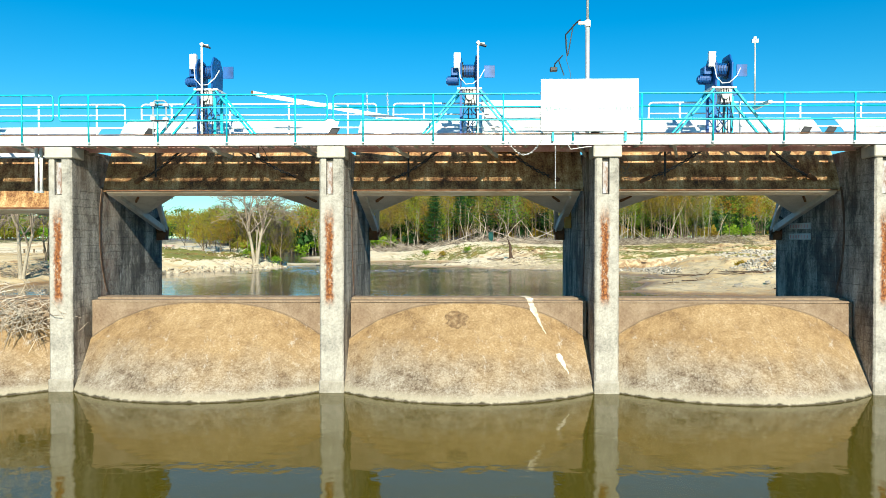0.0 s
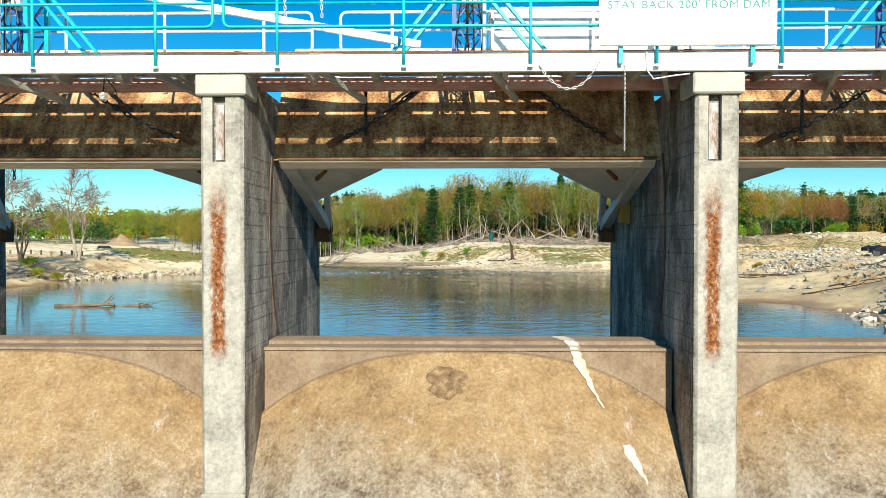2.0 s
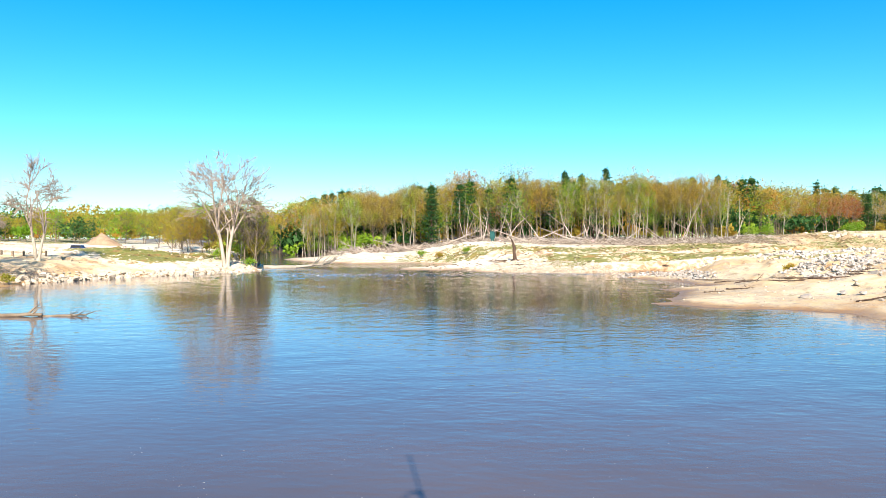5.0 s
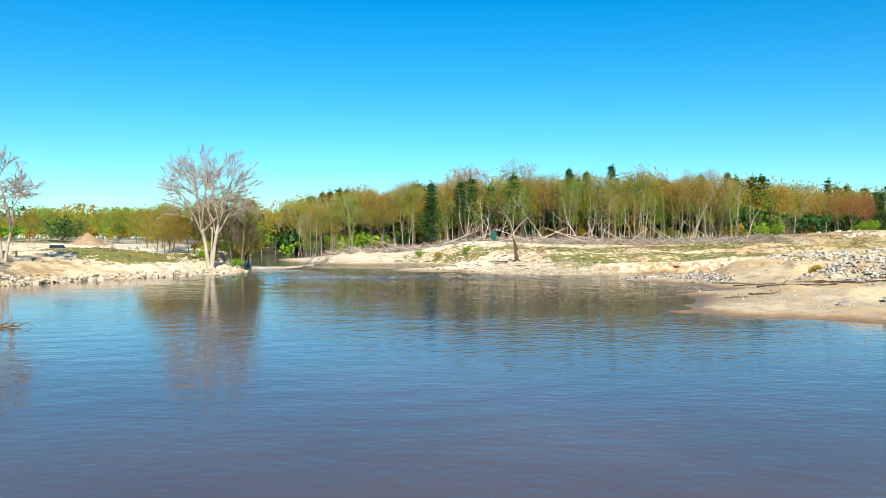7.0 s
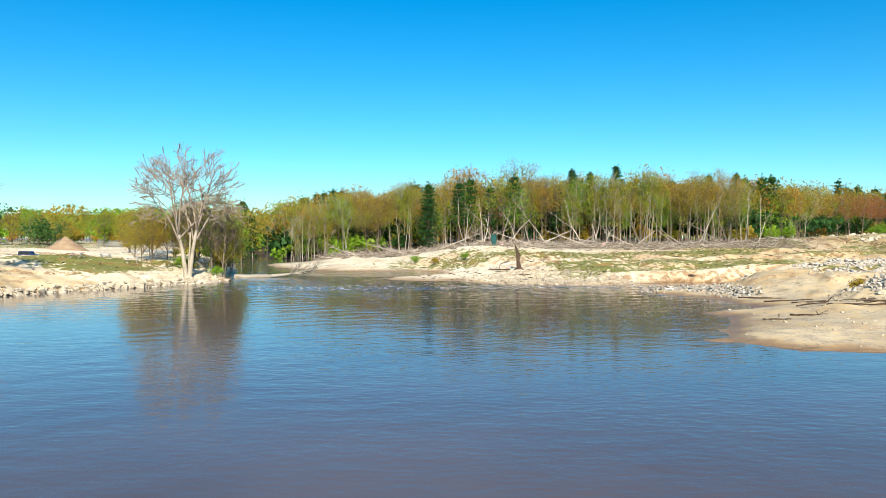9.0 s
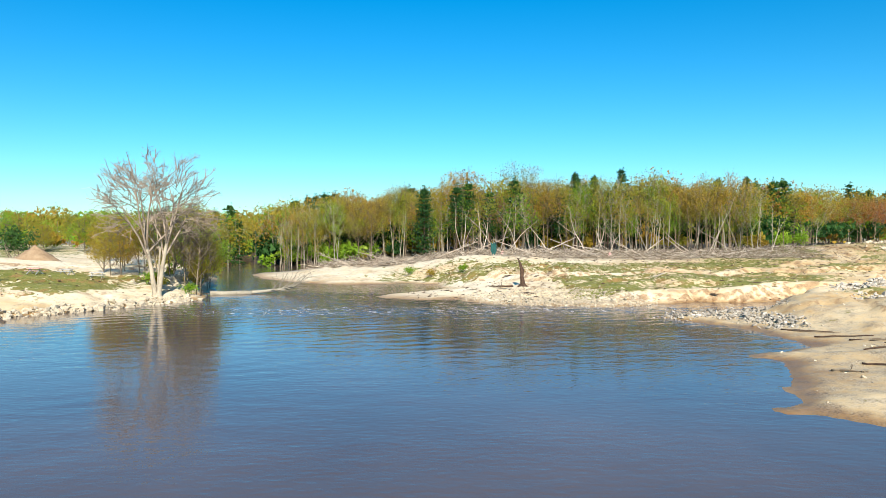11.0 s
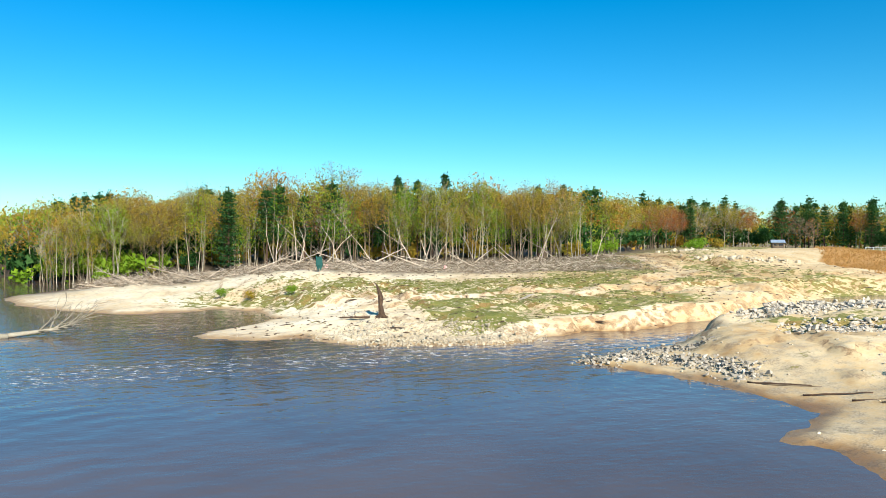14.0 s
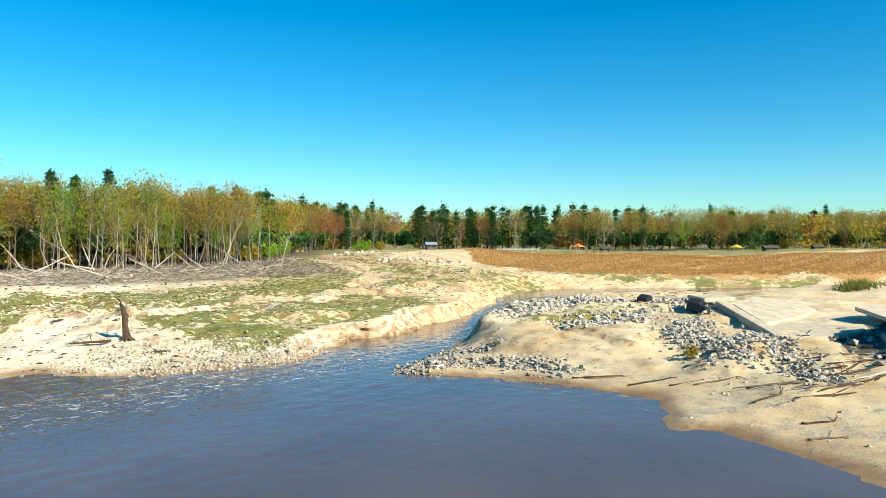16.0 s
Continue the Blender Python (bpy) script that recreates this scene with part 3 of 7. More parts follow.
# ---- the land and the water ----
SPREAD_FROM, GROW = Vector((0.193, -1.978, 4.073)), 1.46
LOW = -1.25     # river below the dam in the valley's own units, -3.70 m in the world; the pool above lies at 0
LEFT_BANK = [(-900, 7), (-75, 7), (-60, 40), (-50, 62), (-49, 76), (-48.6, 86), (-45.6, 97), (-41, 102), (-38.2, 106), (-35.4, 114), (-31.5, 119),
             (-33.5, 126), (-37, 140), (-56, 199), (-80, 275), (-150, 420), (-900, 900)]
MID_BANK = [(-115, 420), (-96, 310), (-71, 274), (-48, 231), (-36, 217), (-38, 198), (-44, 184), (-37, 168), (-28.6, 157), (-19.9, 150.6), (-12.9, 151),
            (-8, 155), (-3.5, 150), (-1, 141), (-3, 135), (-7.2, 131), (-10.2, 125.1), (-6.5, 121.6), (-2.6, 120.6), (1, 121), (3.2, 117), (6, 114.3),
            (12.7, 112.6), (18.6, 111.4), (24.2, 114), (31, 119), (36.7, 118), (45, 121.6), (52, 121.6), (60, 126), (72, 132), (86, 141), (98, 145), (106, 142), (118, 132)]
MID_FAR = [(137, 117), (168, 104), (900, -40), (900, 900), (-115, 900)]
RIGHT_BANK = [(21.4, 101.2), (24, 103), (30, 105), (36, 108.4), (44, 112.8), (52, 116), (60, 119.5), (70, 123), (80, 127), (92, 129.5), (104, 125), (116, 116), (135, 103), (165, 91), (900, -75),
              (900, 7), (24, 7), (25, 33), (27, 38), (29, 46), (28, 53), (24, 56), (19.5, 57.5), (16.0, 60.3), (18.8, 65), (20.4, 68.3), (21.6, 71),
              (21.5, 75), (20.8, 76.3), (24, 79), (27, 80.3), (27.6, 84), (27, 88), (26, 93), (23, 98)]


def inside_by(poly, X, Y):
    """Distance in from a polygon's edge; negative outside."""
    d = np.full(X.shape, 1e9)
    inside = np.zeros(X.shape, bool)
    for (x0, y0), (x1, y1) in zip(poly, poly[1:] + poly[:1]):
        ex, ey = x1 - x0, y1 - y0
        t = np.clip(((X - x0) * ex + (Y - y0) * ey) / (ex * ex + ey * ey), 0, 1)
        d = np.minimum(d, np.hypot(X - x0 - t * ex, Y - y0 - t * ey))
        cross = ((y0 > Y) != (y1 > Y)) & (X < ex * (Y - y0) / (ey if abs(ey) > 1e-9 else 1e-9) + x0)
        inside ^= cross
    return np.where(inside, d, -d)


LEVELS_L = [(-36.6, 117, 0.1), (-60, 119, 1.7), (-45, 105, 0.0), (-60, 100, 0.9), (-56, 78, 0.6), (-100, 150, 2.2), (-200, 250, 3.5), (-60, 200, 1.4), (-50, 140, 0.7), (-85, 60, 1.6)]
LEVELS_M = [(9.8, 126, 0.05), (33.6, 132, 1.0), (28, 121, 0.2), (15.8, 142, 0.7), (1, 150, 1.2), (-40, 186, -0.95), (-34, 172, -1.0), (-25, 161, -0.85), (-17, 156, -0.7), (-9, 152, -0.8), (-20, 178, 0.1), (-36, 214, 0.3), (8, 175, 2.4), (18, 200, 2.9), (0, 240, 3.2),
            (50, 240, 3.2), (76, 165, 1.8), (75, 226, 3.3), (99, 207, 4.0), (112, 209, 5.2), (145, 218, 6.0), (62, 168, 1.9), (20, 330, 5.0), (-40, 330, 4.0), (50, 128, 1.0),
            (122, 160, 1.4), (128, 140, 1.2), (143, 124, 1.2), (172, 110, 1.3), (122, 184, 2.3), (90, 140, 1.5), (188, 192, 4.4), (250, 125, 4.5), (322, 142, 4.8), (200, 240, 5.0), (165, 262, 5.4), (4, 132, -0.5), (-6, 124, -1.0)]
LEVELS_R = [(44, 108, 1.1), (51, 111, 1.5), (58, 112, 1.5), (66, 112, 1.2), (30, 82, -0.45), (28, 87, -0.5), (39.8, 105, 1.0), (51, 81.5, 0.8), (57, 91, 1.7), (60, 100, 1.6), (45, 88, 0.9), (33, 75, -0.2), (25, 70, -0.75), (40, 65, 0.7), (27, 60, -0.8),
            (45, 45, 1.6), (32, 36, 1.0), (60, 60, 2.4), (103, 99, 1.0), (130, 90, 1.2), (80, 90, 1.4), (27, 100, -0.7), (40, 95, 0.6), (79, 114, -0.5), (69, 110, 0.2), (98, 111, -0.4), (112, 106, 0.0), (50, 12, 3.5), (200, 40, 4.0)]


def level(pts, X, Y):
    s, w = 0.0, 0.0
    for px, py, pz in pts:
        k = 1.0 / (((X - px) ** 2 + (Y - py) ** 2) + 9.0) ** 1.6
        s, w = s + k * pz, w + k
    return s / w


REED_BED = [(172, 242), (122, 182), (118, 160), (126, 140), (142, 124), (172, 110), (430, 26), (430, 60), (253, 122), (205, 168), (165, 207)]
WOODS = [(-60, 190), (-40, 188), (-30, 200), (-10, 212), (20, 212), (50, 205), (78, 208), (90, 225), (135, 275), (200, 420), (-160, 420)]


TRACK = [(58, 150), (65.6, 156), (78, 170), (83, 182), (84.5, 194), (91, 206), (104, 218), (122, 229), (140, 238)]


def inside_line(poly, X, Y):
    """Minus the distance from a broken line."""
    d = np.full(X.shape, 1e9)
    for (x0, y0), (x1, y1) in zip(poly, poly[1:]):
        ex, ey = x1 - x0, y1 - y0
        t = np.clip(((X - x0) * ex + (Y - y0) * ey) / (ex * ex + ey * ey), 0, 1)
        d = np.minimum(d, np.hypot(X - x0 - t * ex, Y - y0 - t * ey))
    return -d


def land(X, Y):
    """Height of the ground, and its zones: grass, reeds, wet, litter."""
    wx = X + 0.5 * wave_noise(X, Y, 7, 3, 3)
    wy = Y + 0.5 * wave_noise(X, Y, 7, 4, 3)
    dl, dm, dr = inside_by(LEFT_BANK, wx, wy), inside_by(MID_BANK + MID_FAR, wx, wy), inside_by(RIGHT_BANK, wx, wy)
    hl, hm, hr = level(LEVELS_L, X, Y), level(LEVELS_M, X, Y), level(LEVELS_R, X, Y)
    n1, n2 = wave_noise(X, Y, 6, 11, 4), wave_noise(X, Y, 30, 12, 3)
    # scarps
    line = 141 + 0.0016 * (X - 22) ** 2 + 2.2 * wave_noise(X, Y, 14, 5, 3)
    hm = hm + np.where((X > -8) & (X < 70), 0.55 * sm(0, 1.2, Y - line), 0) - np.where((X > -8) & (X < 70), 0.2, 0)
    cliff = sm(12, 24, X) * sm(80, 60, X)
    wm = 10 - 7.2 * cliff + 1.5 * n2
    z = np.full(X.shape, LOW - 1.2)
    for d, h, w, lip in ((dl, hl, 7 + 0 * X, 0.16), (dm, hm, wm, 0.15), (dr, hr, 9 - 6.2 * sm(30, 42, X) * sm(98, 104, Y), 0.13)):
        rise = np.where(d > 0, LOW + lip * np.minimum(d, 1.5) + (h - LOW) * sm(0.0, 1.0, d / np.maximum(w, 2.0)), LOW + np.maximum(d, -6) * 0.2)
        z = np.maximum(z, rise)
    d = np.maximum(np.maximum(dl, dm), dr)
    dry = sm(0.5, 5, d)
    z = z + dry * ((0.13 + 0.14 * sm(28, 8, X) * sm(122, 130, Y)) * n1 + 0.2 * n2) * sm(-1.3, 0.3, z)
    step = wave_noise(X, Y, 17, 31, 4)
    z = z + 0.34 * (1 - sm(44, 48, X) * sm(74, 77, Y) * sm(98, 94, Y)) * sm(-0.04, 0.04, step) * sm(4, 9, d) * sm(-0.6, 0.2, z) * sm(190, 150, Y)
    # a shallow hollow, dark from shade, and heaps on the right
    z = z - 0.3 * sm(1.0, 0.55, np.hypot((X - 51) / 8, (Y - 75) / 3.0) + 0.08 * n1) + 4.3 * sm(1.0, 0.22, np.hypot((X - 55) / 14, (Y - 67.6) / 6.6) + 0.06 * n1) + 1.0 * np.exp(-(((X - 38) / 3.5) ** 2 + ((Y - 80) / 2.2) ** 2))
    # hillock with the track
    z = z + (1.3 * np.exp(-(((X - 108) / 16) ** 2 + ((Y - 200) / 10) ** 2)) + 0.9 * np.exp(-(((X - 96) / 9) ** 2 + ((Y - 182) / 5) ** 2)) + 0.8 * np.exp(-(((X - 118) / 8) ** 2 + ((Y - 186) / 4) ** 2))) * (1 + 0.5 * n1) + 0.5 * sm(-0.06, 0.06, wave_noise(X, Y, 22, 77, 3)) * sm(66, 74, X) * sm(126, 116, X) * sm(150, 160, Y) * sm(232, 222, Y)
    g = np.zeros(X.shape)
    on_m = dm > 0
    g = np.maximum(g, 0.66 * on_m * sm(2.0, 4.0, dm) * sm(12, 16, X) * sm(62, 48, X) * sm(2, -2, Y - line))
    g = np.maximum(g, 0.6 * on_m * sm(0.5, 3, Y - line) * sm(30, 20, Y - line) * sm(-25, -5, X) * sm(95, 70, X))
    g = np.maximum(g, 0.55 * on_m * sm(135, 150, Y) * sm(30, 60, X) * sm(120, 95, X))
    g = np.maximum(g, 0.8 * (dl > 0) * sm(4, 7, dl) * sm(-72, -60, X) * sm(105, 111, Y) * sm(140, 128, Y) * (0.75 + 0.35 * n2))
    g = np.maximum(g, 0.6 * (dl > 0) * sm(30, 45, dl) * sm(150, 175, Y))
    g = np.maximum(g, 0.62 * (dr > 0) * sm(12, 2, np.hypot(X - 46, (Y - 100) * 1.6)))
    g = np.maximum(g, 0.8 * (dr > 0) * sm(8, 3, np.hypot(X - 34, Y - 34)))
    g = np.maximum(g, 0.7 * sm(1.0, 6, inside_by([(100, 225), (150, 215), (165, 207), (205, 168), (253, 122), (420, 60), (420, 400), (100, 400)], X, Y)))
    g = g * (1 - sm(0.2, -0.2, z - (LOW + 0.25)))
    reed = sm(-1, 2, inside_by(REED_BED, X + 3 * n2, Y + 3 * n2))
    g = np.maximum(g, 0.7 * on_m * sm(-9, -6, inside_by(REED_BED, X + 2 * n2, Y + 2 * n2)) * sm(1, -2, inside_by(REED_BED, X, Y)) * sm(105, 118, X) * sm(172, 160, Y))
    beach_strip = inside_by([(230, 146), (420, 62), (420, 80), (240, 158)], X, Y)
    g = np.where(beach_strip > 0, 0, g)
    wet = sm(0.34, 0.06, z - LOW + 0.05 * n1)
    litter = np.maximum(sm(-14, 4, inside_by(WOODS, X, Y)), 0.9 * sm(70, 95, dl) * sm(140, 160, Y))
    litter = np.maximum(litter, 0.75 * on_m * sm(30, 36, Y - line + 2 * n1 - 13 * sm(14, -6, X)) * sm(-40, -20, X) * sm(85, 70, X))
    # the sand track
    g = np.maximum(g, (0.62 + 0.12 * n2) * on_m * sm(64, 72, X) * sm(7, -1, X - np.interp(Y, [p[1] for p in TRACK], [p[0] for p in TRACK]) + 2 * n1) * sm(150, 160, Y) * sm(240, 225, Y))
    track = -inside_line(TRACK, X + 0.6 * n1, Y + 0.6 * n1)
    g = np.where(track < 2.8, 0, g)
    litter = litter * sm(1.8, 3.5, track)
    z = z - 0.3 * sm(2.6, 1.2, track)
    gravel = (dr > 0) * sm(52, 42, X) * sm(99, 92, Y) * sm(50, 58, Y) * sm(11, 6, dr) * (0.85 + 0.15 * n2)
    gravel = np.clip(np.maximum(gravel, (dm > 0) * sm(5, 2.5, dm) * sm(4, 8, X) * sm(26, 22, X)), 0, 1)
    return z, np.stack([g, reed, wet, gravel], -1), litter


def spread(lo, hi, step, far_lo, far_hi):
    mid = list(np.arange(lo, hi + step / 2, step))
    a, s = [], step
    while mid[0] - sum(a) > far_lo:
        s *= 1.17
        a.append(s)
    b, s = [], step
    while mid[-1] + sum(b) < far_hi:
        s *= 1.17
        b.append(s)
    return np.array(list(np.cumsum([-k for k in a])[::-1] + mid[0]) + mid + list(np.cumsum(b) + mid[-1]))


HEIGHTS = {}


def sheet(name, xs, ys, fn, mat):
    X, Y = np.meshgrid(xs, ys)
    Z, zones, extra = fn(X, Y)
    V = np.stack([X, Y, Z], -1).reshape(-1, 3)
    nx, ny = len(xs), len(ys)
    i = np.arange((ny - 1) * nx).reshape(ny - 1, nx)[:, :-1].ravel()
    F = np.stack([i, i + 1, i + nx + 1, i + nx], -1)
    me = mesh_of(name, V, F, mat, True)
    HEIGHTS[name] = (xs, ys, Z)
    at = me.color_attributes.new("zones", "FLOAT_COLOR", "POINT")
    at.data.foreach_set("color", zones.reshape(-1).astype(np.float32))
    if extra is not None:
        a2 = me.attributes.new("litter", "FLOAT", "POINT")
        a2.data.foreach_set("value", extra.reshape(-1).astype(np.float32))
    return new(name, me)


def whole_land(X, Y):
    z, zones, lit = land(X, np.maximum(Y, 8))
    # above the dam: a drowned valley between banks
    up = sm(7.5, 4.5, Y)
    side = -3.0 + 6.5 * sm(40, 60, np.abs(X)) + 5 * sm(-150, -260, Y) * 1.0
    z = z * (1 - up) + side * up
    zones[..., 0] = zones[..., 0] * (1 - up) + 0.8 * up
    far = sm(350, 1500, np.hypot(X, Y))
    z = z + far * 4
    lit = np.maximum(lit, 0.6 * sm(320, 500, np.hypot(X, Y)))
    return z, zones, lit


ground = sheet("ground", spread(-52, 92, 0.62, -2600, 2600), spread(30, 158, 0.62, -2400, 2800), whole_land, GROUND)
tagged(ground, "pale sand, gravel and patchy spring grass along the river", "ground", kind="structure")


def river_zone(X, Y):
    riff = np.maximum(1.0 * np.exp(-(((Y - 107 - 0.10 * X) / 5.5) ** 2)) * sm(-38, -20, X) * sm(34, 24, X), 0.95 * np.exp(-(((Y - (112.5 + 0.28 * (X - 40))) / 3.2) ** 2)) * sm(22, 30, X) * sm(66, 56, X))
    brisk = np.maximum(0.45 * sm(88, 104, Y) * sm(-32, -24, X), 0.6 * sm(112, 124, Y) * sm(215, 190, Y) * sm(-5, -16, X))
    z = np.full(X.shape, LOW)
    # short wind waves and the chop of the riffle, as real relief where the sheet is fine enough
    near = sm(-54, -46, X) * sm(44, 36, X) * sm(10, 16, Y) * sm(136, 128, Y)
    gust = 0.75 + 0.35 * wave_noise(X, Y, 40, 63, 2)
    chop = near * (0.0045 * gust + 0.010 * sm(60, 100, Y) * sm(-44, -30, X) + 0.013 * np.maximum(riff, brisk))
    z = z + chop * (wave_noise(0.6 * X, Y, 1.75, 61, 1) + 0.9 * wave_noise(0.8 * X, Y, 1.2, 62, 1))
    up = sm(40, 58, X) * sm(100, 108, Y) * sm(-60, -40, Y - 160)
    return z + 0.55 * up, np.stack([riff, brisk, sm(30, 14, Y) * sm(16, 4, np.abs(X + 2)), np.ones(X.shape)], -1), None


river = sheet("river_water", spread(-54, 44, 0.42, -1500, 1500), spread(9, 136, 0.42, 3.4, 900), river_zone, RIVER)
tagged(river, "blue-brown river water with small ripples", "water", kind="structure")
pool = new("pool_water", mesh_of("pool_water", [(-1500, -1500, 0), (1500, -1500, 0), (1500, 1.2, 0), (-1500, 1.2, 0)], [(0, 1, 2, 3)], POOL))
tagged(pool, "still olive-brown water above the dam", "water", kind="structure")


def ground_many(pts):
    """Heights of the ground sheet under the given places."""
    a = np.array(pts, float)
    xs, ys, Z = HEIGHTS["ground"]
    i, j = np.clip(np.searchsorted(xs, a[:, 0]) - 1, 0, len(xs) - 2), np.clip(np.searchsorted(ys, a[:, 1]) - 1, 0, len(ys) - 2)
    u, v = (a[:, 0] - xs[i]) / (xs[i + 1] - xs[i]), (a[:, 1] - ys[j]) / (ys[j + 1] - ys[j])
    return (Z[j, i] * (1 - u) + Z[j, i + 1] * u) * (1 - v) + (Z[j + 1, i] * (1 - u) + Z[j + 1, i + 1] * u) * v


def ground_z(x, y):
    return float(ground_many([(x, y)])[0])

BEFORE = set(bpy.data.objects)

# ---- the dam ----
BAY, HALF = 7.5, 0.33
PIERS = [-3.75 + BAY * k for k in range(-2, 5)]
BAYS = [BAY * k for k in range(-2, 4)]
rnd = random.Random(5)


SEAL = rough_mat("stained_seal_plate", [(0.03, 0.018, 0.012), (0.11, 0.06, 0.035), (0.26, 0.19, 0.14)], 2.5, 22, 0.9, 0.5)
FOOT = rough_mat("worn_footing_concrete", [(0.16, 0.14, 0.11), (0.3, 0.275, 0.23), (0.42, 0.39, 0.34)], 3, 26, 0.9, 0.5)
SLOT = rough_mat("stained_slot_metal", [(0.12, 0.045, 0.02), (0.22, 0.13, 0.09), (0.42, 0.42, 0.43), (0.5, 0.52, 0.55)], 2.2, 20, 0.7, 0.3, stretch=(2, 1, 0.6))


def make_pier():
    p = thing("pier", "pale concrete pier with rust run, standing in the pool", "pier", "dam piers")
    g = Geo()
    # body with chamfered nose; the face is split round a slot
    s, h = 0.11, HALF
    prof = [(-h, 0.05), (-h + 0.05, 0), (h - 0.05, 0), (h, 0.05), (h, 6.15), (-h, 6.15)]
    g.prism(prof, "z", -6.5, 5.42)
    g.prism([(-h, 0.05), (-h + 0.05, 0), (-s - 0.03, 0), (-s - 0.03, 0.5), (-h, 0.5)], "z", 5.42, 6.42)
    g.prism([(s - 0.05, 0), (h - 0.05, 0), (h, 0.05), (h, 0.5), (s - 0.05, 0.5)], "z", 5.42, 6.42)
    g.prism([(-s - 0.03, 0.10), (s - 0.05, 0.10), (s - 0.05, 0.5), (-s - 0.03, 0.5)], "z", 5.42, 6.42)
    g.prism([(-h, 0.5), (h, 0.5), (h, 6.15), (-h, 6.15)], "z", 5.42, 6.74)
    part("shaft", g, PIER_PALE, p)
    c = Geo().box((-0.385, -0.07, 6.42), (0.385, 0.62, 6.742))
    part("cap", c, CAP, p, "chipped concrete cap", 0.025)
    b = Geo().box((-0.345, -0.05, -0.6), (0.345, 0.06, 0.34))
    part("footing", b, FOOT, p, "worn concrete footing", 0.03)
    st = Geo().box((-s + 0.0, 0.07, 5.45), (s - 0.09, 0.098, 6.3))
    part("slot_plate", st, SLOT, p, "weathered metal plate in the slot")
    for sx in (-1, 1):
        a = Geo()
        pts = [(sx * (h + 0.004), 5.77 - 4.2 * math.cos(t), 4.5 + 4.2 * math.sin(t)) for t in np.linspace(-0.47, 0.30, 14)]
        V = [(q[0] + sx * e, q[1] + f, q[2]) for q in pts for e, f in ((-0.006, -0.045), (0.012, -0.045), (0.012, 0.045), (-0.006, 0.045))]
        F = [(4 * i + k, 4 * i + (k + 1) % 4, 4 * i + 4 + (k + 1) % 4, 4 * i + 4 + k) for i in range(len(pts) - 1) for k in range(4)]
        a.add(V, F + [(0, 1, 2, 3), tuple(4 * len(pts) - 4 + k for k in range(4))])
        part("seal_plate", a, SEAL, p, "curved rusted seal plate")
    return p


pier0 = make_pier()
pier0.matrix_basis = pose(PIERS[0], 0, 0)
for x in PIERS[1:]:
    copy_thing(pier0, pose(x, 0, 0))


def apron_y(x, z, w=3.42):
    """Face of the spillway below its crest, upstream side."""
    u = min(1.0, abs(x) / w)
    top = 2.38 - 1.05 * u ** 2.6
    reach = 1.0 + 1.44 * (1 - u ** 2.2)
    if z >= top:
        return 1.0
    k = (top - z) / top
    return 1.0 - reach * (0.25 * k + 0.75 * k ** 1.15)


def make_apron():
    ob = thing("spillway_apron", "bulging concrete spillway face with ochre stains and scour marks", "spillway", "spillway bays")
    W = 3.415
    xs, zs = np.linspace(-W, W, 57), np.concatenate([np.linspace(-0.9, 2.40, 54)])
    V, F = [], []
    for z in zs:
        for x in xs:
            j = 0.012 * noise.noise(Vector((x * 1.7, z * 1.7, 0)))
            V.append((x * (0.986 if z > 1.4 else 1), apron_y(x, max(z, 0)) - (0.0 if z > 0 else 0.15 * (-z)) + j, z))
    nx = len(xs)
    for r in range(len(zs) - 1):
        for c in range(nx - 1):
            i = r * nx + c
            F.append((i, i + 1, i + nx + 1, i + nx))
    # ends and back
    o = len(V)
    for z in zs:
        V += [(xs[0] * 0.986, 1.9, z), (xs[-1] * 0.986, 1.9, z)]
    for r in range(len(zs) - 1):
        F.append((r * nx, (r + 1) * nx, o + 2 * r + 2, o + 2 * r))
        F.append((r * nx + nx - 1, o + 2 * r + 1, o + 2 * r + 3, (r + 1) * nx + nx - 1))
    t = len(zs) - 1
    F.append((*[t * nx + c for c in range(nx)], o + 2 * t + 1, o + 2 * t))
    me = mesh_of("face", V, F, APRON)
    part("face", me, APRON, ob)
    crest = Geo()
    sill = [(1.38, 2.35), (1.40, 2.475), (1.43, 2.495), (2.0, 2.50), (2.03, 2.48), (2.25, 2.3), (2.8, 1.4), (3.5, 0.2), (4.4, -1.1), (5.6, -2.6), (7.0, -3.9), (9.0, -5.0), (9.0, -6.5), (1.38, -6.5)]
    crest.prism(sill, "x", -3.40, 3.40)
    part("crest_sill", crest, APRON, ob, "low concrete crest sill, chipped along its edge")
    lip = Geo().prism([(0.97, 2.395), (1.40, 2.395), (1.40, 2.44), (1.0, 2.44), (0.985, 2.425)], "x", -3.375, 3.375)
    part("ledge", lip, APRON, ob)
    return ob


apron0 = make_apron()
apron0.matrix_basis = pose(BAYS[0], 0, 0)
for x in BAYS[1:]:
    copy_thing(apron0, pose(x, 0, 0))

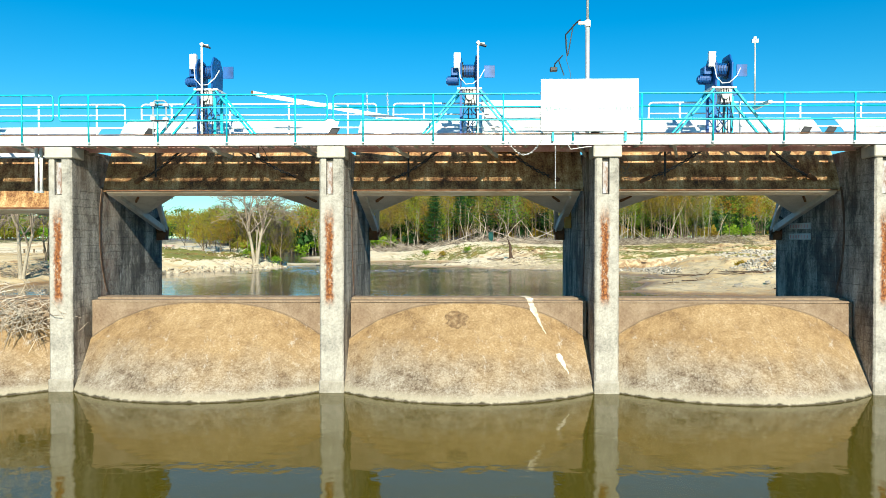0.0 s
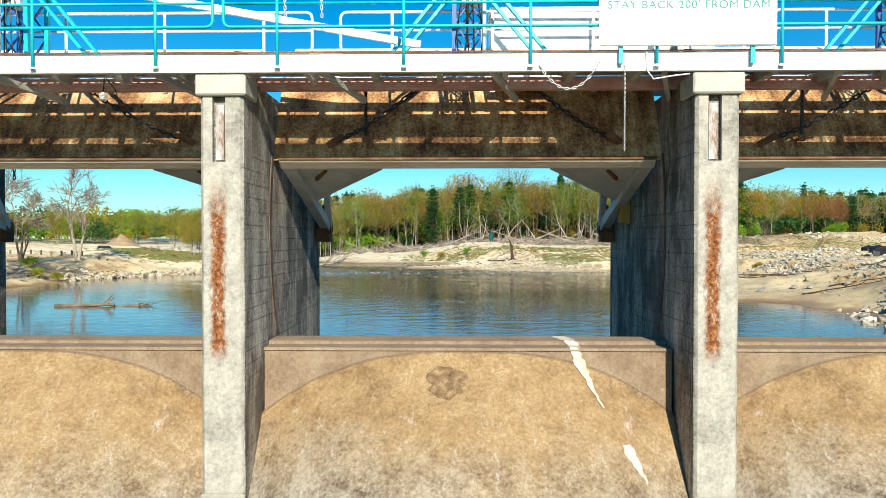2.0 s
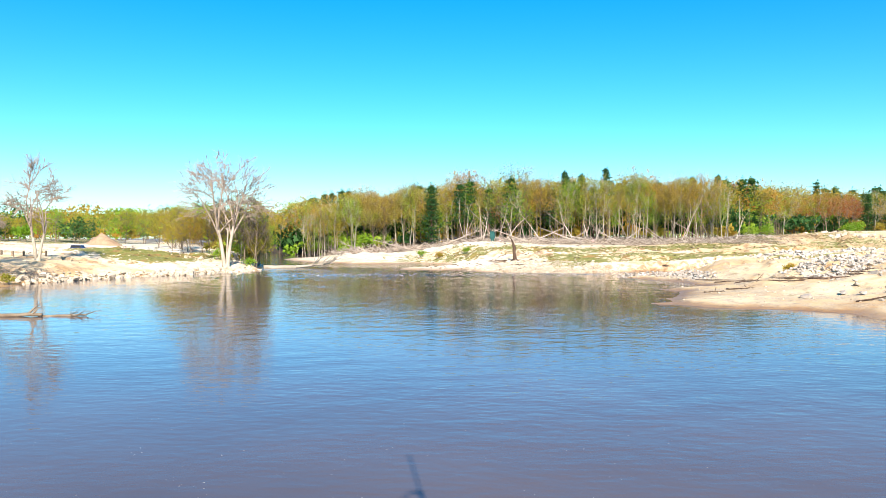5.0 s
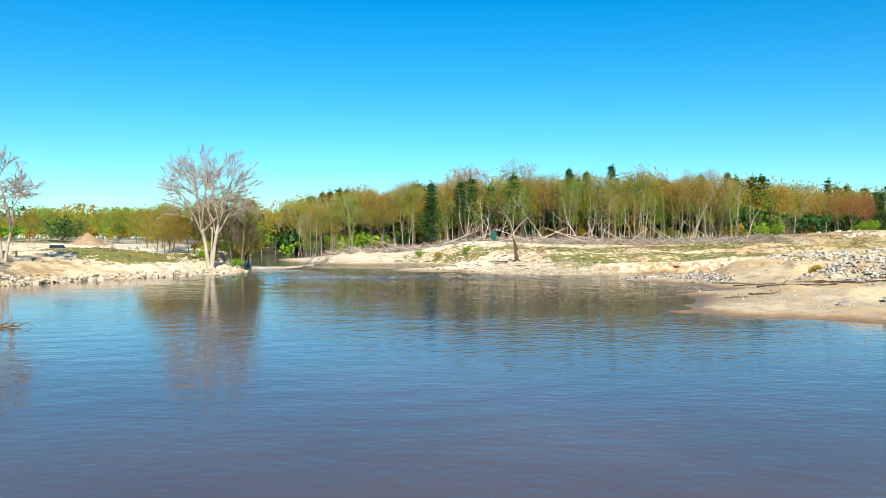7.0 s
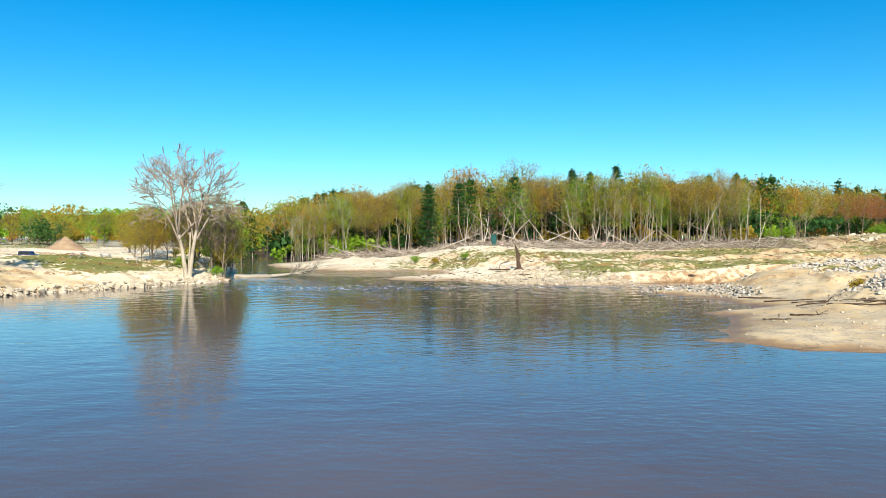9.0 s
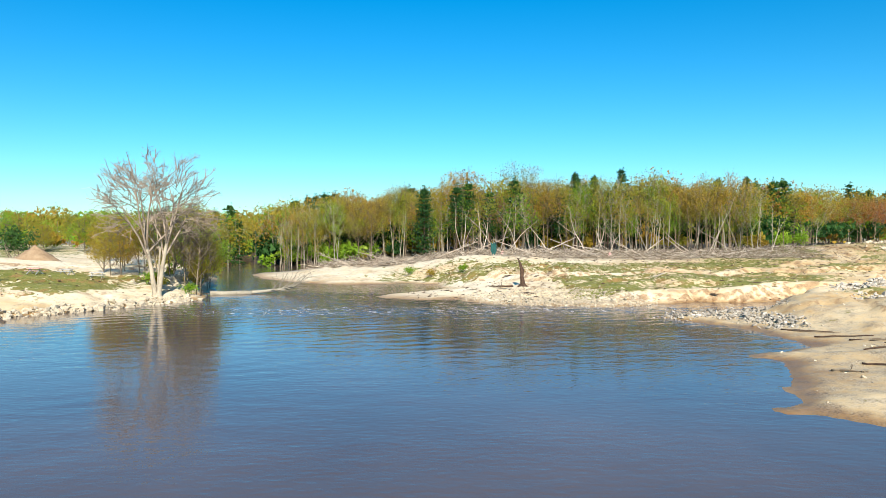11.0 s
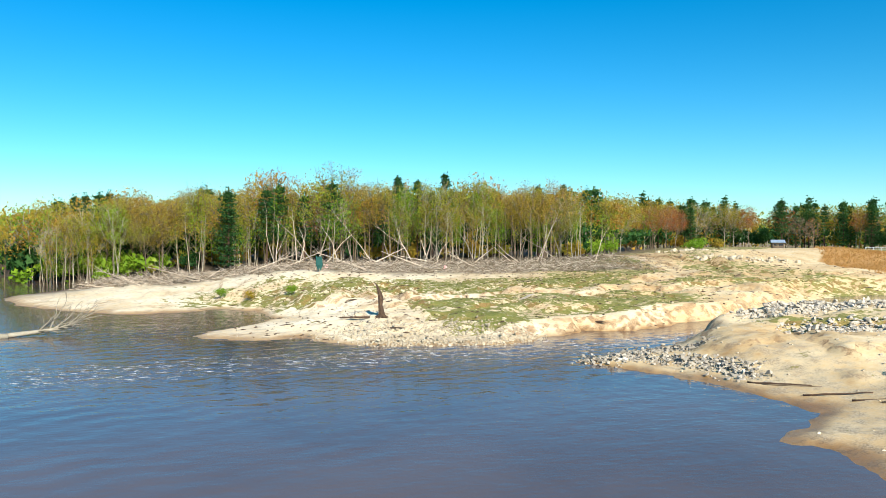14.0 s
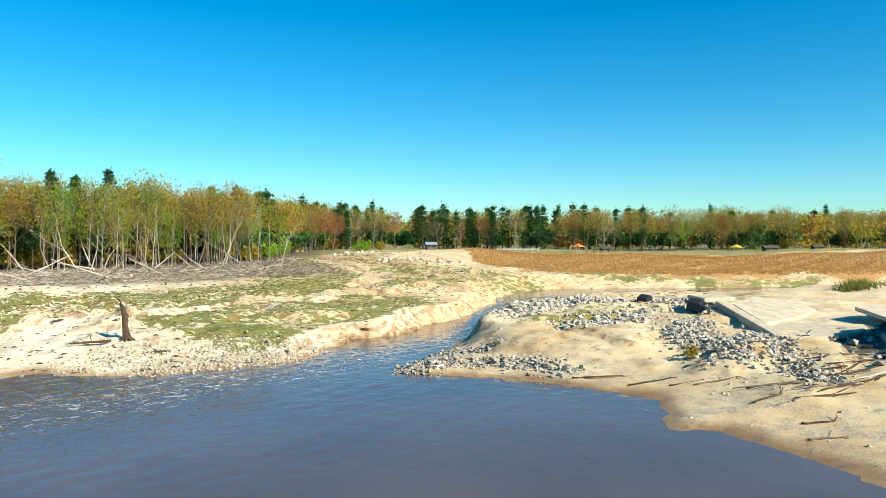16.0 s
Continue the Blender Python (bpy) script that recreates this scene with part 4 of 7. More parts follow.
# white lime run across the middle bay
LIME = rough_mat("white_lime", [(0.38, 0.28, 0.17), (0.58, 0.5, 0.4), (0.76, 0.72, 0.65)], 5, 24, 0.9, 0.3)
MIDDLE = next(o for o in bpy.data.objects if o.name.startswith("spillway_apron") and abs(o.matrix_basis.translation.x) < 0.1)
runs = Geo()
for (x0, z0), (x1, z1), w in (((1.74, 2.46), (2.16, 1.55), 0.085), ((2.45, 1.05), (2.72, 0.55), 0.09), ((-0.62, 2.02), (-0.05, 1.78), 0.0)):
    if not w:
        continue
    n, V, F = 16, [], []
    for i in range(n + 1):
        k = i / n
        wd = w * (0.45 + 0.55 * math.sin(math.pi * min(1, k * 1.2 + 0.15))) * rnd.uniform(0.75, 1.2) * (1 - 0.7 * k ** 3)
        x, z = x0 + (x1 - x0) * k + rnd.uniform(-0.015, 0.015), z0 + (z1 - z0) * k
        for q in (x - wd, x, x + wd):
            V.append((q, apron_y(q, z) - 0.018, z))
    for i in range(n):
        F += [(3 * i, 3 * i + 1, 3 * i + 4, 3 * i + 3), (3 * i + 1, 3 * i + 2, 3 * i + 5, 3 * i + 4)]
    runs.add(V, F)
    part("lime_run", runs, LIME, MIDDLE, "white lime run down the concrete")
    runs = Geo()
spill = Geo()
line, V, F = [(2.0, 2.504)] + [(1.93 - 0.07 * k, 2.504) for k in range(7)] + [(1.40, 2.497), (1.376, 2.476), (1.372, 2.446), (1.20, 2.445), (1.02, 2.446)], [], []
for k, (y, z) in enumerate(line):
    u = k / (len(line) - 1)
    w0, x = 0.16 * (1 - 0.4 * u) * rnd.uniform(0.7, 1.15), 1.62 + 0.2 * u + rnd.uniform(-0.02, 0.02)
    V += [(x - w0, y, z), (x + w0, y, z)]
F = [(2 * k, 2 * k + 1, 2 * k + 3, 2 * k + 2) for k in range(len(line) - 1)]
spill.add(V, F)
part("lime_run", spill, LIME, MIDDLE, "white lime spill over the crest sill")
patch = Geo()
V, F = [], []
for ring in range(4):
    for k in range(26):
        a = 2 * math.pi * k / 26
        q = ring / 3 * (1 + (0.08 * math.sin(3 * a + 1) + 0.1 * math.sin(7 * a) + rnd.uniform(-0.12, 0.12) if ring == 3 else 0))
        x, z = -0.33 + 0.33 * q * math.cos(a), 1.95 + 0.22 * q * math.sin(a)
        V.append((x, apron_y(x, z) - 0.014, z))
for ring in range(3):
    for k in range(26):
        a, b = ring * 26 + k, ring * 26 + (k + 1) % 26
        F.append((a, b, b + 26, a + 26))
patch.add(V, F)
part("dark_patch", patch, rough_mat("spalled_concrete", [(0.06, 0.034, 0.018), (0.17, 0.105, 0.052), (0.36, 0.26, 0.15)], 9, 40, 0.95, 0.6), MIDDLE, "dark brown spalled patch")

# ---- gates ----
TR_Y, TR_Z, RAD = 5.77, 4.5, 4.15


def rivets(g, pts, r=0.016, d=(0, 0, -1)):
    d = Vector(d).normalized()
    s = d.orthogonal().normalized()
    u = d.cross(s)
    for p in pts:
        p = Vector(p)
        ring = [p + (s * math.cos(a) + u * math.sin(a)) * r for a in (0, 1.05, 2.09, 3.14, 4.19, 5.24)]
        g.add([*ring, p + d * r * 0.7], [(i, (i + 1) % 6, 6) for i in range(6)])


def make_gate(a0):
    """A raised radial gate; a0: the angle of its lower edge above the pins."""
    gate = thing("radial_gate", "raised radial steel gate, rusted plate and grey girders", "gate", "dam gates")

    def at(a, r=RAD):
        return TR_Y - r * math.cos(a), TR_Z + r * math.sin(a)

    def plate(b0, b1, n, thick=0.02, w=3.405):
        g = Geo()
        outer = [at(b0 + (b1 - b0) * i / n) for i in range(n + 1)]
        inner = [at(b0 + (b1 - b0) * i / n, RAD - thick) for i in range(n, -1, -1)]
        return g.prism(outer + inner, "x", -w, w)
    part("lower_plate", plate(a0 + 0.045, a0 + 0.45, 12), SKIN, gate)
    part("upper_plate", plate(a0 + 0.455, a0 + 0.80, 8), WHITE, gate, "upper plate with faded white paint")
    # bottom girder
    y0, z0 = at(a0 + 0.045)
    g = Geo().prism([(y0 + 0.0, z0 - 0.005), (y0 + 0.01, z0 - 0.03), (y0 + 0.17, z0 - 0.135), (y0 + 0.30, z0 - 0.11), (y0 + 0.46, z0 + 0.05), (y0 + 0.46, z0 + 0.12), (y0 + 0.06, z0 + 0.1)], "x", -3.31, 3.31)
    part("bottom_girder", g, STREAKED, gate, "grey painted bottom girder with rivets", 0.008)
    rv = Geo()
    rivets(rv, [(x, y0 + 0.10, z0 - 0.09) for x in np.arange(-3.2, 3.21, 0.32)], 0.009, (0, -0.55, -0.83))
    rivets(rv, [(x, y0 + 0.05, z0 - 0.057) for x in np.arange(-3.04, 3.05, 0.64)], 0.008, (0, -0.55, -0.83))
    tagged(part("rivet_row", rv, GREYST, gate), kind="stuff")
    ang = Geo().box((-3.32, y0 - 0.035, z0 + 0.0), (3.32, y0 + 0.05, z0 + 0.055))
    part("lip_angle", ang, RUST, gate, "rusted lip angle", 0.008)
    for k, a in enumerate((a0 + 0.25, a0 + 0.5)):
        yy, zz = at(a, RAD - 0.24)
        part("rib_girder", Geo().box((-3.3, yy, zz - 0.14), (3.3, yy + 0.22, zz + 0.14)), GREYST, gate)
    for sx in (-1, 1):
        # brace plate in the plane of the lower arms
        yb, zb = y0 + 0.3, z0 - 0.09
        A, B, C = Vector((sx * 1.63, 2.64, 5.58 + z0 - 5.63)), Vector((sx * 3.26, yb, zb)), Vector((sx * 3.14, 3.98, 5.05 + z0 - 5.63))
        D = Vector((sx * 1.63, yb, zb))
        nrm = (B - A).cross(C - A).normalized()
        nrm = nrm if nrm.z < 0 else -nrm
        g = Geo()
        base = [D, B, C + Vector((sx * 0.1, 0.05, -0.02)), C, A]
        g.add([*base, *[q - nrm * 0.02 for q in base]], [(0, 1, 2, 3, 4), (9, 8, 7, 6, 5)] + [(i, (i + 1) % 5, 5 + (i + 1) % 5, 5 + i) for i in range(5)])
        bp = part("brace_plate", g, GREYST, gate, "grey triangular brace plate streaked with rust")
        fl = Geo().beam(A + nrm * 0.012, C + nrm * 0.012, 0.17, 0.02, nrm)
        rivets(fl, [A.lerp(C, t) + nrm * 0.024 for t in np.linspace(0.05, 0.95, 13)], 0.02, nrm)
        part("flange_strip", fl, GREYST, bp)
        g2 = Geo().beam(B.lerp(A, 0.42) + nrm * 0.04, B.lerp(C, 0.34).lerp(A, 0.25) + nrm * 0.05, 0.06, 0.09, nrm)
        part("stiffener", g2, RUST, bp, "rusty angle stiffener")
        pin = Vector((sx * 3.2, TR_Y, TR_Z))
        arm = Geo()
        arm.beam(Vector((sx * 3.2, yb, zb)), pin, 0.22, 0.10, (0, 0.5, 1))
        arm.beam(Vector((sx * 3.08, yb + 0.1, zb - 0.03)), pin + Vector((-sx * 0.1, 0, 0)), 0.05, 0.2, (0, 0.5, 1))
        rivets(arm, [C.lerp(pin, t) + Vector((-sx * 0.02, -0.04, -0.10)) for t in np.linspace(0.05, 0.85, 9)], 0.02, (0, -0.45, -1))
        part("lower_arm", arm, GREYST, gate, "grey steel gate arm", 0.006)
        yt, zt = at(a0 + 0.62, RAD - 0.2)
        up = Geo().beam((sx * 2.85, yt, zt), pin + Vector((-sx * 0.08, -0.02, 0.02)), 0.14, 0.16)
        part("upper_arm", up, GREYST, gate, "grey steel gate arm", 0.006)
        web = Geo()
        for t0, t1 in ((0.35, 0.5), (0.55, 0.68), (0.75, 0.84)):
            web.beam(Vector((sx * 3.15, yb, zb)).lerp(pin, t0), Vector((sx * 2.9, yt, zt)).lerp(pin, t1), 0.05, 0.07)
        part("web_brace", web, DARKM, gate)
        hub = Geo().tube([(sx * 3.05, TR_Y, TR_Z), (sx * 3.40, TR_Y, TR_Z)], 0.15, 12)
        hub.box((min(sx * 3.1, sx * 3.41), TR_Y - 0.12, TR_Z - 0.34), (max(sx * 3.1, sx * 3.41), TR_Y + 0.2, TR_Z - 0.1))
        part("pin_hub", hub, RUST, gate, "rusty pin bearing", 0.01)
    return gate


gate0 = make_gate(0.230)
gate0.matrix_basis = pose(0, 0, 0)
for x in BAYS:
    if abs(x) > 1 and x > -14:
        copy_thing(gate0, pose(x, 0, 0))
low_gate = make_gate(0.10)
low_gate.matrix_basis = pose(BAYS[0], 0, 0)

# ---- deck ----
X0, X1 = PIERS[0] - 0.4, PIERS[-1] + 0.4
deck = thing("deck_walkway", "white painted steel walkway with open grating over the gates", "walkway")
g = Geo().prism([(-0.10, 6.75), (0.0, 6.75), (0.0, 6.775), (-0.065, 6.775), (-0.065, 6.99), (0.02, 6.99), (0.02, 7.03), (-0.10, 7.03)], "x", X0, X1)
part("front_channel", g, WHITE, deck, "white painted edge channel", 0.004)
g = Geo().prism([(1.50, 6.985), (1.70, 6.985), (1.70, 6.9), (1.75, 6.9), (1.75, 7.005), (1.50, 7.005)], "x", X0, X1)
part("rear_channel", g, WHITE, deck, "white painted edge channel")
g = Geo().box((X0, 0.98, 6.70), (X1, 1.14, 6.90))
part("red_beam", g, REDP, deck, "red oxide beam under the walkway", 0.006)
for y0, y1 in ((0.31, 0.69), (0.735, 1.26), (1.40, 1.497)):
    part("floor_plate", Geo().box((X0, y0, 6.985), (X1, y1, 7.0)), GALV, deck, "grey walkway plate")
g = Geo()
for y in np.arange(0.03, 0.31, 0.045):
    g.box((X0, y, 6.99), (X1, y + 0.006, 7.0))
for x in np.arange(X0, X1, 0.10):
    g.box((x, 0.02, 6.985), (x + 0.006, 0.31, 6.998))
for x in np.arange(X0, X1, 0.14):
    g.box((x, 0.69, 6.985), (x + 0.05, 0.735, 6.998))
part("open_grating", g, GALV, deck, "open steel grating")
for k, x in enumerate(np.arange(PIERS[0] + 0.8, PIERS[-1], 1.03)):
    part("cross_joist", Geo().box((x - 0.045, 0.0, 6.79), (x + 0.045, 1.55, 6.97)), GREYST if k % 3 else WHITE, deck)
for x in np.arange(PIERS[0] + 0.9, PIERS[-1], 2.6):
    part("knee_brace", Geo().beam((x, 0.05, 6.80), (x + 0.5, 1.5, 6.62), 0.07, 0.1), GREYST, deck)
g = Geo().box((X0, -0.13, 7.03), (X1, -0.11, 7.055))
part("toe_strip", g, RUST, deck, "thin rusty strip along the edge")


def make_rail(w, posts, mat, levels, label, name):
    """One panel of pipe rail with rounded ends, centred on x."""
    r = thing(name, label, "railing", "deck railings")
    top, mid, low = levels
    c = 0.10
    loop = []
    for sx, sz, a0 in ((1, 1, 0), (-1, 1, 90), (-1, -1, 180), (1, -1, 270)):
        for a in range(0, 91, 30):
            t = radians(a0 + a)
            loop.append((sx * (w / 2 - c) + c * math.cos(t), 0, (top - c if sz > 0 else low + c) + c * math.sin(t)))
    g = Geo().tube(loop + loop[:1], 0.026, 7, False)
    part("pipe_loop", g, mat, r, smooth=True)
    part("middle_rail", Geo().tube([(-w / 2, 0, mid), (w / 2, 0, mid)], 0.022, 7), mat, r, smooth=True)
    for x in posts:
        g = Geo().tube([(x, 0, 6.83), (x, 0, top)], 0.026, 7)
        po = part("post", g, mat, r, smooth=True)
        part("base_clip", Geo().box((x - 0.04, -0.03, 6.8), (x + 0.04, 0.03, 6.835)), GALV, po, "small bolted post clip")
    return r


rail0 = make_rail(7.34, (-2.86, -0.96, 0.93, 2.8), CYAN, (8.12, 7.77, 7.42), "cyan painted pipe railing along the walkway edge", "railing")
rail0.matrix_basis = pose(BAYS[0], -0.14, 0)
for x in BAYS[1:]:
    copy_thing(rail0, pose(x, -0.14, 0))
rear0 = make_rail(7.0, (-2.6, -0.85, 0.9, 2.65), WHITE, (8.20, 7.88, 7.5), "white painted pipe railing on the far walkway edge", "railing")
rear0.matrix_basis = pose(BAYS[0] + 1.3, 1.72, 0)
for x in BAYS[1:]:
    copy_thing(rear0, pose(x + 1.3, 1.72, 0))


def make_hoist():
    h = thing("gate_hoist", "blue gate hoist on a braced steel tower", "hoist", "gate hoists")
    for sx in (-1, 1):
        for y in (0.75, 1.35):
            part("tower_leg", Geo().box((sx * 0.24 - 0.035, y - 0.035, 7.0), (sx * 0.24 + 0.035, y + 0.035, 8.42)), CYAN if sx > 0 else BLUE, h)
        for y in (0.7, 1.4):
            part("side_brace", Geo().beam((sx * 1.42, y, 7.02), (sx * 0.28, y, 8.40), 0.05, 0.09, (0, 1, 0)), CYAN, h, "cyan diagonal brace")
    for y in (0.72, 1.38):
        g = Geo()
        for z0, z1 in ((7.05, 7.7), (7.7, 8.35)):
            g.beam((-0.24, y, z0), (0.24, y, z1), 0.02, 0.045, (0, 1, 0))
            g.beam((0.24, y, z0), (-0.24, y, z1), 0.02, 0.045, (0, 1, 0))
        g.beam((-0.24, y, 7.7), (0.24, y, 7.7), 0.02, 0.05, (0, 1, 0))
        part("lattice", g, BLUE, h)
    part("head_plate", Geo().box((-0.34, 0.66, 8.40), (0.34, 1.46, 8.46)), WHITE, h, "pale head plate", 0.008)
    for x0, dx, top, w in ((-0.27, 0.0, 9.32, 0.05), (0.17, 0.05, 9.38, 0.05)):
        g = Geo().prism([(0.62, 8.46), (1.5, 8.46), (1.55, 9.1), (1.3, top), (0.8, top), (0.58, 9.1)], "x", x0, x0 + w)
        part("gear_case", g, BLUE, h, "blue gear case plate", 0.01)
    g = Geo().tube([(-0.2, 1.0, 8.98), (0.17, 1.0, 8.98)], 0.17, 16)
    g.tube([(-0.205, 1.0, 8.98), (-0.175, 1.0, 8.98)], 0.26, 18)
    g.tube([(0.145, 1.0, 8.98), (0.168, 1.0, 8.98)], 0.26, 18)
    part("drum", g, DARKM, h, "dark cable drum")
    cw = Geo()
    for k in range(7):
        x = -0.15 + 0.045 * k
        cw.tube([(x, 1.0, 8.98), (x + 0.03, 1.0, 8.98)], 0.19, 14)
    tagged(part("cable_winding", cw, BLUE, h), kind="stuff")
    mo = Geo().tube([(-0.62, 0.95, 8.70), (-0.30, 0.95, 8.70)], 0.13, 14)
    mo.tube([(-0.66, 0.95, 8.70), (-0.62, 0.95, 8.70)], 0.09, 12)
    for k in range(6):
        mo.tube([(-0.58 + 0.045 * k, 0.95, 8.70), (-0.57 + 0.045 * k, 0.95, 8.70)], 0.145, 14)
    part("motor", mo, BLUE, h, "finned blue motor")
    part("gear_box", Geo().box((-0.52, 0.8, 8.82), (-0.30, 1.15, 9.05)), BLUE, h, "", 0.015)
    part("control_box", Geo().box((-0.44, 0.62, 9.0), (-0.25, 0.74, 9.42)), WHITE, h, "small pale control box", 0.008)
    part("side_plate", Geo().box((0.42, 0.9, 8.78), (0.72, 0.92, 9.12)), BLUE, h, "flat blue guard plate", 0.004)
    cb = Geo().tube([(-0.3, 0.6, 9.0), (-0.26, 0.56, 8.7), (-0.1, 0.55, 8.52), (0.1, 0.55, 8.54), (0.3, 0.56, 8.72), (0.42, 0.6, 8.95)], 0.014, 5)
    part("power_cable", cb, WHITE, h, "looped pale cable")
    part("pump", Geo().box((-0.12, 0.62, 8.0), (0.2, 0.9, 8.36)).tube([(0.0, 0.62, 8.18), (0.0, 0.55, 8.18)], 0.1, 12), GREYST, h, "grey brake unit", 0.01)
    part("gusset", Geo().prism([(0.26, 8.46), (0.52, 8.25), (0.26, 8.2)], "y", 0.7, 0.73), BLUE, h)
    pf = Geo()
    for k in range(5):
        x = -0.16 + 0.08 * k
        pf.tube([(x, 0.66, 7.0), (x + rnd.uniform(-0.06, 0.06), 0.6, 7.5), (x * 0.5, 0.62, 8.4)], 0.012, 5)
    part("hanging_cable", pf, DARKM, h)
    return h


hoist0 = make_hoist()
hoist0.matrix_basis = pose(-7.42, 0, 0)
for x in (0.03, 7.12, 14.6, -15.0):
    copy_thing(hoist0, pose(x, 0, 0))

for x, side in ((-7.45, 1), (0.26, 1)):
    c = thing("camera_pole", "slim white pole with a small floodlight on top", "pole", "lamp poles", m=pose(x, 0.45, 0))
    part("pole", Geo().tube([(0, 0, 7.0), (0, 0, 9.60)], 0.03, 8), WHITE, c, smooth=True)
    part("lamp_head", Geo().tube([(-0.02, 0, 9.60), (0.05, 0, 9.66)], 0.07, 8).box((0.04, -0.07, 9.58), (0.19, 0.07, 9.63), pose(0, 0, 0, 0, 0, 0)), WHITE, c, "pale lamp head", 0.008)
    part("lamp_hood", Geo().prism([(0.06, 9.63), (0.24, 9.56), (0.22, 9.53), (0.05, 9.58)], "y", -0.075, 0.075), DARKM, c)

mast = thing("lamp_mast", "tall grey mast with a bent floodlight arm", "mast", m=pose(3.38, 1.0, 0))
part("pole", Geo().tube([(0, 0, 7.0), (0, 0, 10.3)], 0.062, 10), GALV, mast, smooth=True)
part("upper_pole", Geo().tube([(0, 0, 10.28), (0, 0, 12.6)], 0.038, 8), GALV, mast, smooth=True)
part("collar", Geo().tube([(0, 0, 10.22), (0, 0, 10.4)], 0.085, 10).box((-0.26, -0.04, 10.28), (0, 0.04, 10.36)), WHITE, mast)
part("lamp_arm", Geo().tube([(-0.2, 0, 10.42), (-0.3, 0, 10.35), (-0.62, 0, 10.0), (-0.6, 0, 9.6), (-0.56, 0, 9.4)], 0.022, 6).tube([(-0.4, 0, 10.3), (-0.55, 0, 9.45)], 0.016, 5), DARKM, mast, "dark bent arm")
part("lamp_strut", Geo().tube([(-0.70, 0, 9.42), (-0.92, 0, 9.18), (-0.94, 0, 9.05)], 0.02, 6).tube([(-0.82, 0, 9.28), (-0.66, 0, 8.85)], 0.016, 5), DARKM, mast)
part("floodlight", Geo().box((-1.06, -0.1, 8.96), (-0.86, 0.08, 9.07)), DARKM, mast, "small dark floodlight", 0.012)
part("wire", Geo().tube([(-0.58, 0, 9.9), (-0.6, 0, 9.3), (-0.48, 0, 8.9), (-0.5, 0, 8.5)], 0.008, 4), DARKM, mast)

ant = thing("antenna_pole", "thin grey antenna pole clamped to the railing", "antenna", m=pose(8.05, 0.9, 0))
part("pole", Geo().tube([(0, 0, 7.9), (0, 0, 9.75)], 0.024, 8), GALV, ant, smooth=True)
part("tip", Geo().box((-0.09, -0.03, 9.72), (0.09, 0.03, 9.82)).tube([(0, 0, 9.8), (0, 0, 9.88)], 0.05, 8), WHITE, ant)
part("clamp", Geo().box((-0.05, -1.05, 7.84), (0.05, 0.04, 7.92)), GALV, ant)

# ---- the sign ----
sign = thing("warning_sign", "large white board with a faded teal warning", "sign", m=pose(3.23, -0.2, 7.79))
part("board", Geo().box((-1.30, -0.02, -0.70), (1.30, 0.02, 0.70)), SIGN, sign, "", 0.004)
g = Geo()
for z in (-0.69, 0.62):
    g.box((-1.29, -0.03, z), (1.29, -0.02, z + 0.03))
part("edge_strip", g, SIGN, sign)
tc = bpy.data.curves.new("lettering", "FONT")
tc.body, tc.size, tc.align_x, tc.extrude = "STAY BACK 200' FROM DAM", 0.165, "CENTER", 0.002
tc.space_character = 1.1
txt = new("lettering_source", tc)
dg = bpy.context.evaluated_depsgraph_get()
tm = bpy.data.meshes.new_from_object(txt.evaluated_get(dg))
bpy.data.objects.remove(txt)
tm.materials.clear()
tm.materials.append(TEAL_INK)
wide = max(v.co.x for v in tm.vertices) - min(v.co.x for v in tm.vertices)
for v in tm.vertices:
    v.co.x *= 2.36 / wide
part("lettering", tm, TEAL_INK, sign, "faded teal capital letters", m=pose(0.01, -0.0235, -0.155, 90))
for sx in (-0.97, 0.97):
    part("sign_bracket", Geo().box((sx - 0.03, 0.02, -0.95), (sx + 0.03, 0.08, 0.6)), CYAN, sign, "bolted bracket")

# boarded white hut behind the sign
hut = thing("boarded_hut", "small white hut with lapped boards on the walkway", "hut", m=pose(0.45, 1.9, 7.02))
for k in range(8):
    part("board", Geo().prism([(0, 0.155 * k), (-0.02, 0.155 * k), (-0.006, 0.155 * k + 0.16), (0, 0.155 * k + 0.16)], "x", 0, 3.9), WHITE, hut)
part("body", Geo().box((0, 0.002, 0), (3.9, 1.4, 1.24)), WHITE, hut)
part("roof", Geo().box((-0.05, -0.06, 1.24), (3.95, 1.45, 1.29)), WHITE, hut)

leaner = thing("leaning_beam", "long white painted timber leaning along the walkway rails", "beam")
part("timber", Geo().beam((-6.05, 0.6, 8.30), (-0.75, 0.7, 7.36), 0.06, 0.12), WHITE, leaner, "", 0.006)
part("end_plate", Geo().box((-6.1, 0.56, 8.24), (-6.04, 0.64, 8.37)), RUST, leaner)

for x, m in ((-9.4, 1), (-4.0, 1), (9.6, 1), (10.3, 1), (3.6, 1)):
    t = thing("gate_bracket", "dark triangular steel bracket standing on the walkway", "bracket", "walkway brackets", m=pose(x, 1.35, 7.0))
    part("fin", Geo().prism([(-0.25, 0), (0.02, 0), (0.28, 0.42), (0.05, 0.44)], "y", -0.02, 0.02), DARKM, t, "", 0.003)
    part("foot", Geo().box((-0.3, -0.1, 0), (0.3, 0.1, 0.03)), CYAN, t)


